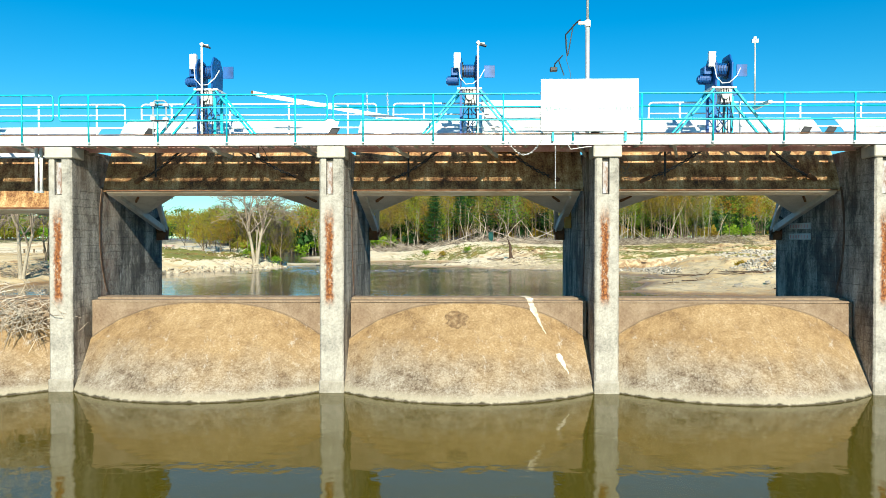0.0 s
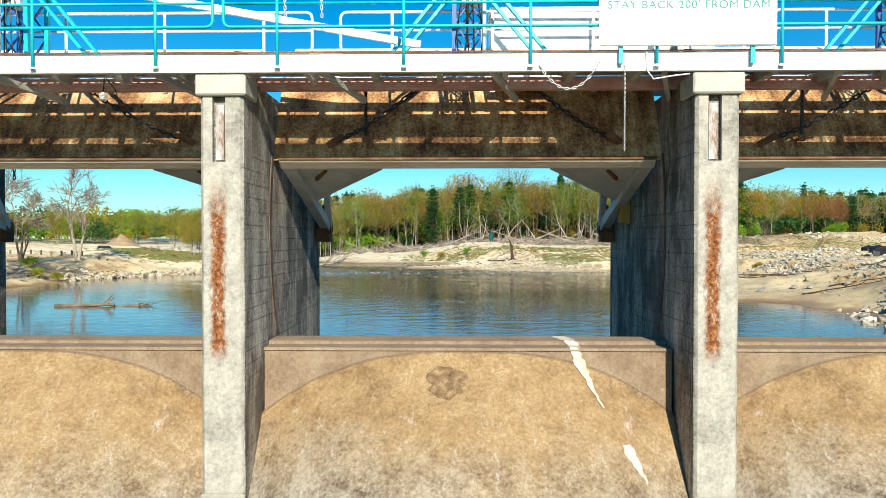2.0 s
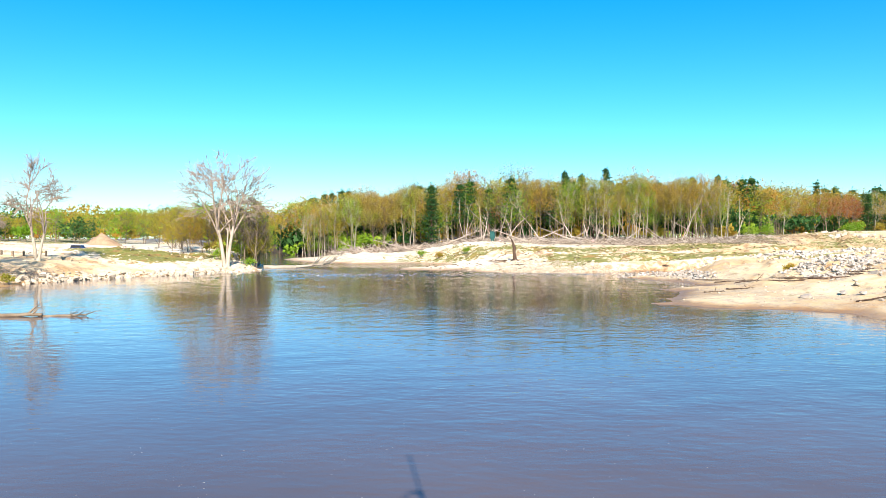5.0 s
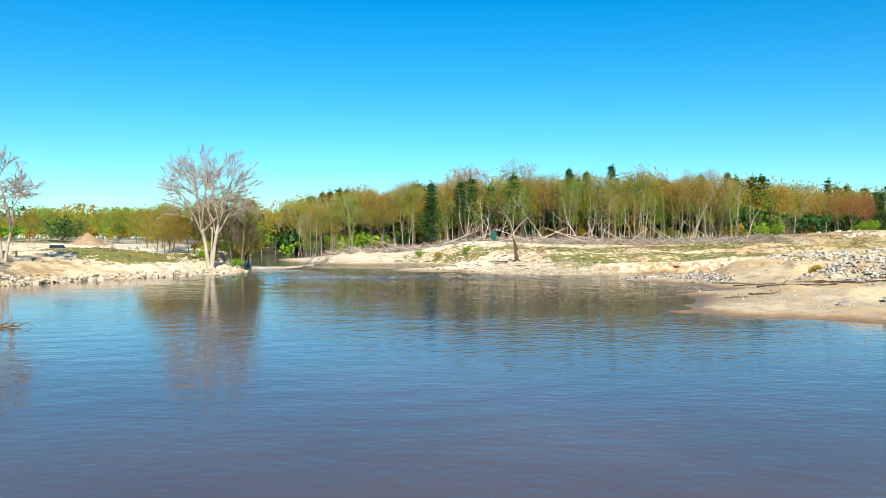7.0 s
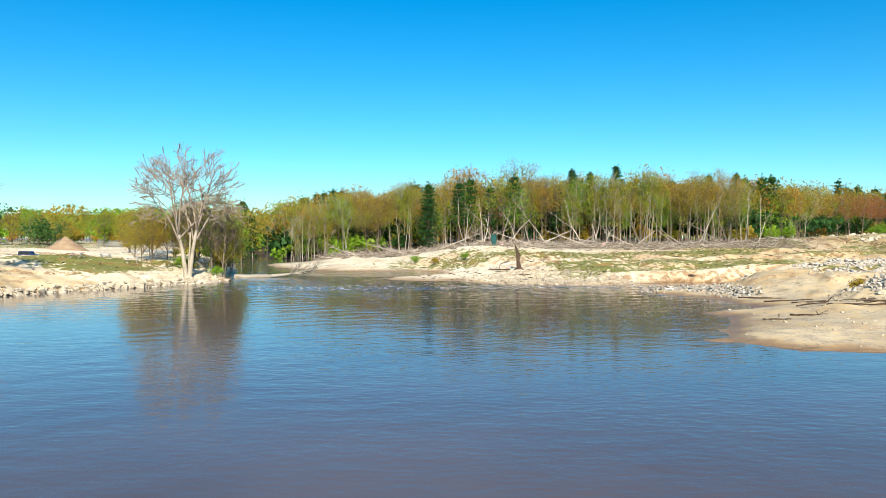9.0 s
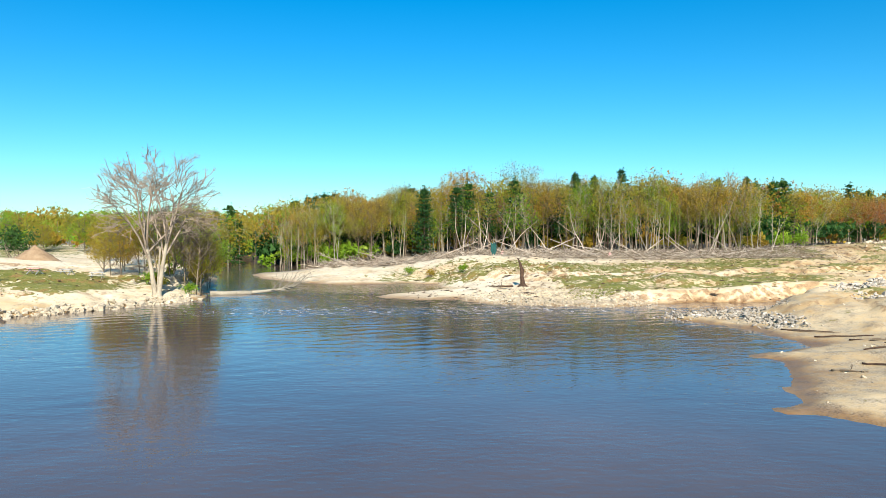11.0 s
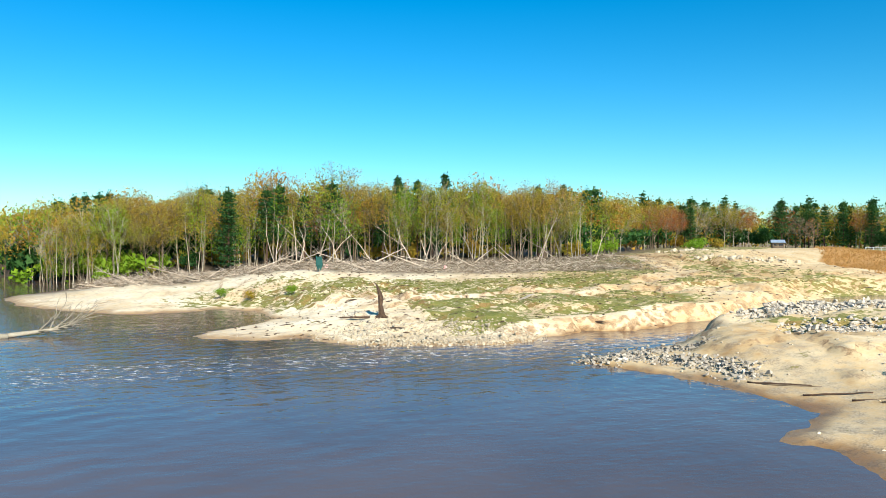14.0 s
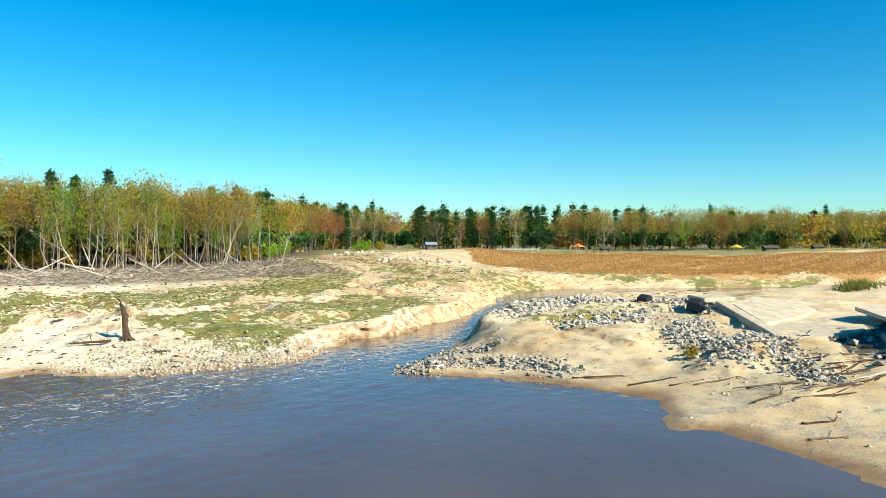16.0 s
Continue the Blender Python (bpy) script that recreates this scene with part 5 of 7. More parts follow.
def make_ladder_frame():
    f = thing("pipe_frame", "small pipe frame with boxes bolted to the rail", "frame", m=pose(-8.55, -0.22, 7.0))
    part("pipes", Geo().tube([(0, 0, 0.05), (0, 0, 0.9), (0.05, 0, 0.95), (0.3, 0, 0.95), (0.36, 0, 0.9)], 0.02, 6).tube([(0.36, 0, 0.2), (0.36, 0, 0.85)], 0.022, 6), GALV, f)
    for z in (0.42, 0.8):
        part("conduit_box", Geo().box((-0.06, -0.05, z), (0.06, 0.05, z + 0.1)).box((0.28, -0.05, z), (0.42, 0.05, z + 0.07)), GREYST, f, "", 0.005)
    part("cross_bar", Geo().box((-0.02, -0.02, 0.40), (0.4, 0.02, 0.43)).box((-0.02, -0.02, 0.82), (0.4, 0.02, 0.85)), DARKM, f)
    return f


make_ladder_frame()

# ---- chains and ropes ----


def link_mesh(mat, L=0.11, w=0.07, r=0.014):
    g = Geo()
    loop = []
    for k in range(10):
        a = 2 * math.pi * k / 10
        loop.append((w / 2 * math.cos(a) * 0.75, 0, (L - w) / 2 * (1 if math.sin(a) >= 0 else -1) + w / 2 * math.sin(a)))
    g.tube(loop + loop[:1], r, 5, False)
    return g.mesh("link", mat, 0, True)


LINK_RUST, LINK_DARK, LINK_PALE = link_mesh(DARKM, 0.125, 0.085, 0.017), link_mesh(DARKM, 0.105, 0.07, 0.013), link_mesh(GALV, 0.07, 0.045, 0.008)


def chain(a, b, sag, me, L, label, lug=False):
    c = thing("chain", label, "chain", "dam chains")
    a, b = Vector(a), Vector(b)
    n = max(3, int((b - a).length / (L * 0.80)))
    pts = [a.lerp(b, i / n) - Vector((0, 0, sag * 4 * (i / n) * (1 - i / n))) for i in range(n + 1)]
    for i in range(n):
        d = (pts[i + 1] - pts[i]).normalized()
        q = d.to_track_quat("Z", "Y").to_matrix().to_4x4()
        o = new("link", me)
        o.parent = c
        o.matrix_basis = Matrix.Translation((pts[i] + pts[i + 1]) / 2) @ q @ pose(0, 0, 0, 0, 0, 90 * (i % 2))
    if lug:
        part("lug", Geo().box((-0.24, -0.06, -0.06), (0.1, 0.05, 0.05), Matrix.Translation(b) @ (b - a).to_track_quat("X", "Z").to_matrix().to_4x4()), RUST, c, "rusty shackle block", 0.012)
    return c


for bx in BAYS[1:5]:
    chain((bx - 0.75, 1.1, 6.82), (bx - 2.35, 1.74, 5.93), 0.10, LINK_RUST, 0.125, "heavy dark hoist chain shackled to the gate plate", True)
    chain((bx + 1.05, 1.1, 6.82), (bx + 2.6, 1.74, 5.98), 0.10, LINK_RUST, 0.125, "heavy dark hoist chain shackled to the gate plate", True)
    chain((bx - 2.8, 5.5, 7.2), (bx - 2.8, 5.5, 5.6), 0, LINK_DARK, 0.105, "loose dark chain hanging below the gate")
    chain((bx + 2.93, 5.5, 7.2), (bx + 2.93, 5.5, 5.81), 0, LINK_DARK, 0.105, "loose dark chain hanging below the gate")
    part_of = thing("hanger_rod", "dark steel hanger beside the gate plate", "hanger", "gate hangers", m=pose(bx - 1.75, 1.62, 0))
    part("rod", Geo().tube([(0, 0, 6.0), (0, 0, 6.8)], 0.03, 6), DARKM, part_of)
    part("eye", Geo().box((-0.06, -0.03, 5.93), (0.06, 0.03, 6.03)), RUST, part_of)
chain((2.33, -0.12, 6.85), (2.33, -0.12, 5.55), 0, link_mesh(GALV, 0.042, 0.024, 0.005), 0.042, "thin pale chain hanging from the walkway")
chain((1.05, -0.12, 6.85), (2.0, -0.12, 6.95), 0.42, LINK_PALE, 0.07, "thin pale chain looped under the walkway")
for x in (-2.75, -2.2):
    chain((x, -0.16, 8.15), (x + 0.02, -0.16, 7.55), 0, LINK_PALE, 0.07, "thin pale chain hung over the rail")
wire = thing("looped_cable", "thin pale cable drooping below the walkway", "cable")
part("strand", Geo().tube([(2.65, -0.13, 7.02), (2.66, -0.13, 6.75), (2.75, -0.13, 6.62), (3.1, -0.10, 6.68), (3.3, -0.1, 6.7)], 0.012, 5), WHITE, wire)
dangle = thing("dangling_fitting", "small fitting with wires hung under the walkway", "fitting", m=pose(-6.0, 0.9, 0))
part("bulb", Geo().tube([(0, 0, 6.52), (0, 0, 6.6), (0, 0, 6.66)], [0.05, 0.07, 0.03], 8), WHITE, dangle)
part("wires", Geo().tube([(0, 0, 6.66), (0.02, 0, 6.9)], 0.01, 4).tube([(0.05, 0, 6.9), (0.2, 0, 6.7), (0.28, 0, 6.45)], 0.01, 4), DARKM, dangle)
for x in (-12.12, -11.98):
    pp = thing("vent_pipe", "white vertical pipe beside the pier", "pipe", "vent pipes", m=pose(x, 0.4, 0))
    part("pipe", Geo().tube([(0, 0, 5.55), (0, 0, 6.75)], 0.045, 10), WHITE, pp, smooth=True)
    part("flange", Geo().tube([(0, 0, 5.5), (0, 0, 5.56)], 0.07, 10), GALV, pp)

# twig bunch caught on the right bay's chain
tw = Geo()
for k in range(46):
    a, b = rnd.uniform(0, 6.28), rnd.uniform(-0.6, 1.0)
    L = rnd.uniform(0.15, 0.45)
    p = Vector((4.55 + rnd.uniform(-0.12, 0.12), 1.35, 6.1 + rnd.uniform(-0.2, 0.2)))
    tw.tube([p, p + Vector((math.cos(a), 0.2 * math.sin(a), b)) * L], [0.008, 0.003], 3)
tagged(new("twig_bunch", tw.mesh("twig_bunch", DEAD)), "bunch of dry twigs caught beside the pier", "twigs", kind="stuff")

# board plates and a yellow block on the pier walls
for z, lab in ((4.62, "faded board with worn marks on the pier wall"), (4.28, "faded board with worn marks on the pier wall")):
    b = thing("gauge_board", lab, "board", "gauge boards", m=pose(10.895, 4.3, z))
    part("plate", Geo().box((-0.012, -0.75, -0.1), (0.012, 0.75, 0.1)), GREYST, b)
    for k in range(7):
        part("mark", Geo().box((-0.016, -0.6 + 0.2 * k, -0.06), (-0.0125, -0.52 + 0.2 * k, 0.05)), REDP, b)
YEL = rough_mat("yellow_timber", [(0.3, 0.18, 0.04), (0.45, 0.3, 0.08)], 3, 20, 0.8, 0.3)
tagged(new("timber_block", Geo().box((3.2, 4.1, 4.55), (3.41, 4.35, 5.25)).mesh("timber_block", YEL, 0.015)), "ochre timber block wedged on the pier wall", "block")

# earth and wall that close the dam on both sides
for sx, name in ((-1, "abutment"), (1, "abutment")):
    a = thing(name, "concrete abutment wall at the end of the dam", "wall", kind="structure")
    x0, x1 = sorted((sx * (abs(PIERS[0 if sx < 0 else -1]) + 0.34), sx * 80))
    part("wall", Geo().box((x0, 0.2, -6.5), (x1, 5.0, 6.9)), CAP, a)

tw = Geo()
for k in range(150):
    p = Vector((-12.6 + rnd.gauss(0, 0.55), 0.4 + rnd.gauss(0, 0.3), 2.2 + rnd.gauss(0, 0.35)))
    a, L = rnd.uniform(0, 6.28), rnd.uniform(0.4, 1.3)
    tw.tube([p, p + Vector((math.cos(a) * L * 0.5, -0.2 + rnd.gauss(0, 0.15), -0.1)), p + Vector((math.cos(a) * L, -0.2, rnd.uniform(-0.9, 0.4)))], [0.016, 0.012, 0.004], 3)
sb = thing("twig_heap", "heap of dry grey twigs caught on the spillway", "twigs", kind="stuff")
tagged(part("sticks", tw, DEAD, sb), kind="stuff")

DAM = set(bpy.data.objects) - BEFORE

# ---- trees ----
rt = random.Random(11)


def bent(p, d, L, n, wob, lift, r):
    """A wandering line from p along d."""
    pts, q, d = [Vector(p)], Vector(p), Vector(d).normalized()
    for i in range(n):
        d = (d + Vector((r.uniform(-wob, wob), r.uniform(-wob, wob), r.uniform(-wob, wob) + lift))).normalized()
        q = q + d * (L / n)
        pts.append(q.copy())
    return pts


def grow(g, p, d, L, r0, depth, r, tips, wob=0.16, lift=0.05, forks=(2, 4), shrink=0.62, sides=6, thin=0.012, spreadout=0.75):
    n = 5 if depth > 1 else 3
    pts = bent(p, d, L, n, wob, lift, r)
    r1 = max(thin, r0 * 0.55)
    g.tube(pts, [r0 + (r1 - r0) * i / n for i in range(n + 1)], max(3, sides), False)
    if depth == 0:
        tips.append(pts[-1])
        tips.append(pts[-2])
        return
    k = r.randint(*forks)
    for i in range(k):
        at = pts[-1] if i == 0 else pts[r.randint(max(1, n - 3), n)]
        along = (pts[-1] - pts[-2]).normalized()
        a = r.uniform(0, 6.283)
        side = along.orthogonal().normalized()
        side.rotate(Matrix.Rotation(a, 3, along))
        dd = (along + side * (r.uniform(0.15, 0.4) if i == 0 else r.uniform(0.5, 1.0) * spreadout * 1.2)).normalized()
        grow(g, at, dd, L * shrink * r.uniform(0.8, 1.15), r1 * (0.95 if i == 0 else 0.7), depth - 1, r, tips, wob, lift, forks, shrink, sides - 1, thin, spreadout)


def leaves(centres, per, size, scatter, seed, flat=0.0):
    """Small leaf blades scattered round the given points."""
    rr = np.random.RandomState(seed)
    C = np.repeat(np.array([tuple(c) for c in centres], float), per, 0)
    C = C + rr.normal(0, 1, C.shape) * np.array([scatter, scatter, scatter * 0.75])
    n = len(C)
    A, B = rr.normal(0, 1, (n, 3)), rr.normal(0, 1, (n, 3))
    A[:, 2] *= 1 - flat
    B[:, 2] *= 1 - flat
    s = size * rr.uniform(0.6, 1.4, (n, 1))
    s = s * 0.95
    A *= s / np.linalg.norm(A, axis=1, keepdims=True)
    B *= s * 0.6 / np.linalg.norm(B, axis=1, keepdims=True)
    V = np.stack([C - A, C + A, C + B * 2.2], 1).reshape(-1, 3)
    return V, np.arange(3 * n).reshape(-1, 3)


def hardwood(seed, h, crown_from, lobes, per, leaf, lm, bark, bare=False, thick=0.15, wide=0.31):
    """A slim trunk, limbs that fan out, and a domed crown of fine twigs with small leaves along them."""
    r = random.Random(seed)
    g, cs, rads = Geo(), [], []
    n = 6
    pts = bent((0, 0, -0.3), (r.uniform(-0.06, 0.06), r.uniform(-0.06, 0.06), 1), h * 0.72, n, 0.06, 0.06, r)
    g.tube(pts, [thick * (1 - 0.65 * i / n) for i in range(n + 1)], 6, False)
    mid, rh, rv = Vector((pts[-1].x, pts[-1].y, h * (0.5 + 0.5 * crown_from))), h * wide, h * 0.5 * (1 - crown_from)
    twigs = Geo()
    for i in range(lobes):
        k = (i + 0.5) / lobes
        z = 0.95 - 1.6 * k
        a, q = i * 2.4 + r.uniform(-0.4, 0.4), math.sqrt(1 - z * z) * r.uniform(0.5, 0.88)
        c = mid + Vector((math.cos(a) * rh * q, math.sin(a) * rh * q, z * rv * 0.86))
        rl = h * r.uniform(0.085, 0.13) * (wide / 0.29)
        f = max(0.6, min(n - 0.01, (0.97 - 0.75 * k * (1 - crown_from)) * n * min(1.0, (c.z + 0.1) / (h * 0.72))))
        p = pts[int(f)].lerp(pts[int(f) + 1], f - int(f)) - Vector((0, 0, 0.05 * h * r.random()))
        bow = p.lerp(c, 0.55) + Vector((math.cos(a), math.sin(a), -0.3)) * rh * 0.1
        g.tube([p, bow, c, c + Vector((math.cos(a) * 0.4, math.sin(a) * 0.4, 0.8)) * rl], [thick * 0.36, thick * 0.24, thick * 0.15, 0.02], 4, False)
        for j in range(26 if bare else 10):
            d = Vector((r.gauss(0, 1), r.gauss(0, 1), r.gauss(0.5, 0.8))).normalized()
            e = c + d * rl * r.uniform(0.8, 1.25)
            twigs.tube([bow.lerp(c, r.uniform(0.3, 1)), e], [0.035, 0.014], 3, False)
        cs.append(c)
        rads.append(rl)
    if bare:
        cm = twigs.mesh("crown", bark)
    else:
        g.add(twigs.v, twigs.f)
        rr = np.random.RandomState(seed)
        C = np.repeat(np.array([tuple(c) for c in cs]), per, 0)
        R = np.repeat(np.array(rads), per)
        D = rr.normal(0, 1, C.shape)
        D /= np.linalg.norm(D, axis=1, keepdims=True)
        C = C + D * (R * rr.uniform(0.05, 1.0, len(R)) ** 0.5)[:, None] * np.array([1.2, 1.2, 0.85])
        V, F = leaves(C, 1, leaf, 0.03, seed)
        cm = mesh_of("crown", V, F, lm)
    return g.mesh("trunk", bark, 0, True), cm


def pine(seed, h, low, width, top=0.12):
    """White pine: uneven tiers of level boughs, each a flat pad of needles, with gaps between and a loose pointed top."""
    r = random.Random(seed)
    g = Geo()
    g.tube([(0, 0, -0.3), (r.uniform(-.1, .1), 0, h * 0.5), (0, 0, h)], [0.26, 0.16, 0.03], 7, False)
    cs, z = [], h * low
    while z < h - 0.4:
        k = (z - h * low) / (h * (1 - low))
        tier = width * (1 - k) ** (0.75 - 0.2 * top) * (0.55 + 0.45 * min(1, k / 0.2)) * r.uniform(0.6, 1.15) + 0.1
        m = r.randint(5, 7)
        a0 = r.uniform(0, 6.28)
        for i in range(m):
            a = a0 + 6.283 * i / m + r.uniform(-0.35, 0.35)
            L = tier * r.uniform(0.5, 1.15)
            e = Vector((math.cos(a) * L, math.sin(a) * L, z + L * r.uniform(0.12, 0.34) + 0.2))
            g.tube([(0, 0, z), e * 0.5 + Vector((0, 0, z * 0.5 - 0.1)), e], [0.05, 0.03, 0.012], 3, False)
            for t in np.linspace(0.3, 1.0, 5):
                cs.append(Vector((0, 0, z)).lerp(e, t) + Vector((0, 0, 0.12)))
        z += r.uniform(0.9, 1.5) * (1.1 - 0.4 * k)
    cs += [Vector((0, 0, h - 0.9 + 0.35 * k)) for k in range(6)]
    rr = np.random.RandomState(seed)
    C = np.repeat(np.array([tuple(c) for c in cs]), 7, 0)
    C += rr.normal(0, 1, C.shape) * np.array([0.34, 0.34, 0.15])
    V, F = leaves(C, 1, 0.27, 0.03, seed, 0.4)
    return g.mesh("trunk", DARKBARK, 0, True), mesh_of("crown", V, F, LEAF_PINE)


def shrub(seed, w, h, lm, per=6, leaf=0.2):
    r = random.Random(seed)
    g, tips = Geo(), []
    for i in range(9):
        a = r.uniform(0, 6.28)
        grow(g, (r.uniform(-.2, .2) * w, r.uniform(-.2, .2) * w, -0.1), (math.cos(a) * w * 0.5, math.sin(a) * w * 0.5, h), h * 0.5, 0.03, 2, r, tips, 0.2, 0.05, (2, 3), 0.6, 4, 0.008)
    V, F = leaves(tips, per, leaf, 0.16 * w, seed)
    return g.mesh("stems", BARK, 0, True), mesh_of("crown", V, F, lm)


KINDS = {
    "bud_a": hardwood(1, 18.5, 0.38, 15, 170, 0.18, LEAF_BUD, BARK), "bud_b": hardwood(2, 19.5, 0.34, 16, 165, 0.18, LEAF_BUD, BARK, wide=0.33), "bud_c": hardwood(3, 17, 0.42, 14, 165, 0.18, LEAF_BUD, BARK, wide=0.34),
    "bud_d": hardwood(4, 17.5, 0.32, 15, 150, 0.18, LEAF_OLIVE, PALEBARK), "green_a": hardwood(5, 17, 0.36, 13, 120, 0.175, LEAF_GREEN, PALEBARK, wide=0.24), "green_b": hardwood(6, 14, 0.18, 14, 140, 0.175, LEAF_GREEN, BARK),
    "red": hardwood(7, 16, 0.33, 14, 150, 0.175, LEAF_RED, BARK), "bare_a": hardwood(8, 17, 0.36, 14, 0, 0, None, PALEBARK, True), "bare_b": hardwood(9, 14, 0.3, 13, 0, 0, None, BARK, True),
    "round_a": hardwood(14, 12, 0.12, 18, 180, 0.185, LEAF_OLIVE, BARK, wide=0.4), "round_b": hardwood(15, 11, 0.08, 18, 170, 0.185, LEAF_GREEN, BARK, wide=0.4), "round_c": hardwood(16, 14, 0.18, 17, 150, 0.185, LEAF_OLIVE, BARK, wide=0.33),
    "pine_a": pine(21, 20, 0.25, 4.6), "pine_b": pine(22, 18.6, 0.30, 4.8), "pine_c": pine(23, 17.5, 0.06, 5.4), "pine_d": pine(24, 21.2, 0.52, 4.3, 0.5),
}
LABELS = {"bud": "tall hardwood in ochre spring bud with a slim grey trunk", "green": "slim hardwood in fresh green leaf", "red": "hardwood with reddish spring buds",
          "round": "broad spring tree in olive and ochre leaf down to the ground", "bare": "leafless grey tree with fine branches", "pine": "dark green white pine with tiered boughs"}
FIRST = {}


def plant(kind, x, y, s=1.0, turn=None, z=None, group="woods by the river"):
    tm, cm = KINDS[kind]
    z = ground_z(x, y) if z is None else z
    m = Matrix.Translation((x, y, z)) @ pose(0, 0, 0, 0, 0, rt.uniform(0, 360) if turn is None else turn)
    if kind not in FIRST:
        t = thing("tree", LABELS[kind.split("_")[0]], "tree", group)
        part("trunk", tm, None, t)
        if cm:
            part("crown", cm, None, t)
        FIRST[kind] = t
        t.scale = (s, s, s)
        t.matrix_basis = m @ Matrix.Diagonal((s, s, s, 1))
        return t
    t = copy_thing(FIRST[kind], m)
    t.scale = (s, s, s)
    tagged(t, group=group)
    return t


CACHE = {}


def belt(name, spots, label):
    """A wood too dense to count: one part for the stems of each bark, one for the leaves of each colour."""
    groups = {}
    for kind, x, y, z, s in spots:
        for i, me in enumerate(KINDS[kind]):
            if me is None:
                continue
            if me.name not in CACHE:
                V = np.empty(len(me.vertices) * 3, np.float32)
                me.vertices.foreach_get("co", V)
                quads = [tuple(p.vertices) for p in me.polygons if len(p.vertices) == 4] if i == 0 else None
                if i == 1 and kind.startswith("bare"):
                    quads = [tuple(p.vertices) for p in me.polygons]
                F = np.array(quads) if quads else np.arange(len(me.vertices)).reshape(-1, 3)
                CACHE[me.name] = (V.reshape(-1, 3), F)
            V, F = CACHE[me.name]
            a = rt.uniform(0, 6.28)
            R = np.array([[math.cos(a), -math.sin(a), 0], [math.sin(a), math.cos(a), 0], [0, 0, 1]])
            if i == 1 and F.shape[1] == 3 and len(F) > 400:
                F = F[::4]
                V = V[F.ravel()]
                V = V.reshape(-1, 3, 3)
                V = (V.mean(1, keepdims=True) + (V - V.mean(1, keepdims=True)) * 1.8).reshape(-1, 3)
                F = np.arange(len(V)).reshape(-1, 3)
            elif i == 0 and len(F) > 100:
                F = F[:100]
            W = (V @ R.T) * s + np.array([x, y, z])
            groups.setdefault((i, me.materials[0].name, F.shape[1]), []).append((W, F))
    top = thing(name, label, "woods", kind="stuff")
    for (i, mn, _), lst in groups.items():
        o, Vs, Fs = 0, [], []
        for W, F in lst:
            Vs.append(W)
            Fs.append(F + o)
            o += len(W)
        me = mesh_of("stems" if i == 0 else "leaves", np.concatenate(Vs), np.concatenate(Fs), bpy.data.materials[mn])
        tagged(part(me.name, me, None, top), kind="stuff")
    return top


def pick(r, table):
    k = r.random() * sum(w for _, w in table)
    for name, w in table:
        k -= w
        if k <= 0:
            return name
    return table[-1][0]


MIXED = [("bud_a", 5), ("bud_b", 5), ("bud_c", 4), ("bud_d", 5), ("green_a", 5), ("green_b", 3), ("bare_a", 1.6), ("red", 0.5)]
rw = random.Random(3)


def swell(x):
    """Broad humps along the top of the wood."""
    return 1.0 + 0.075 * math.sin(x * 0.37 + 1.2) + 0.05 * math.sin(x * 0.83)


# front of the wood across the river
front = []
for i in range(64):
    x = -44 + 122 * i / 63 + rw.uniform(-1, 1)
    front.append((x, 216 + 0.0016 * (x - 15) ** 2 + rw.uniform(-5, 5)))
zs = ground_many(front)
for (x, y), z in zip(front, zs):
    s = rw.uniform(0.95, 1.07) * (0.88 if x < -15 else 0.96 if x < 10 else 1.0) * swell(x)
    kind = pick(rw, MIXED)
    plant(kind, x, y, s * (0.86 if kind.startswith("bare") else 1.0), z=z - 0.2)
for x, y, k, s in ((-7.4, 208, "pine_c", 0.95), (0.6, 210, "pine_b", 0.9), (3.4, 211, "pine_b", 0.94), (15, 211, "pine_b", 0.97), (31, 216, "pine_d", 0.92), (36, 217, "pine_d", 0.9), (43.5, 219, "pine_d", 0.97),
                   (71, 226, "pine_d", 0.88), (80, 230, "pine_d", 0.9), (27, 214, "pine_b", 0.8), (9, 213, "pine_b", 0.82), (39, 214, "pine_b", 0.85)):
    plant(k, x, y, s)
spots = []
pts = []
for i in range(280):
    x = rw.uniform(-66, 104)
    pts.append((x, 222 + 0.0016 * (x - 15) ** 2 + rw.random() ** 1.4 * 60))
for (x, y), z in zip(pts, ground_many(pts)):
    spots.append((pick(rw, MIXED + [("pine_c", 4), ("pine_b", 2)]), x, y, z - 0.3, rw.uniform(0.93, 1.06) * (0.9 if x < -10 else 1.0) * swell(x)))
belt("far_woods", spots, "dense spring woods of slim grey trunks and ochre buds")
# young undergrowth along the wood's foot; added dark brush behind imitates deep shade
KINDS["brush_a"], KINDS["brush_b"], KINDS["brush_c"] = shrub(41, 2.6, 3.0, LEAF_GREEN), shrub(42, 2.4, 2.6, LEAF_BUD), shrub(43, 2.6, 3.4, LEAF_PINE)
LABELS["brush"] = "low leafy bush in spring growth"
pts = [(rw.uniform(-55, 95), 0) for _ in range(190)]
pts = [(x, 221 + 0.0016 * (x - 15) ** 2 + rw.uniform(-3, 26)) for x, _ in pts]
belt("undergrowth", [((rw.choice(("brush_a", "brush_b", "brush_c")) if y < 224 + 0.0016 * (x - 15) ** 2 else "brush_c"), x, y, z, rw.uniform(1.0, 1.6) if y < 224 + 0.0016 * (x - 15) ** 2 else rw.uniform(1.8, 3.2)) for (x, y), z in zip(pts, ground_many(pts))], "green undergrowth at the foot of the woods, backed by dark brush for shade")

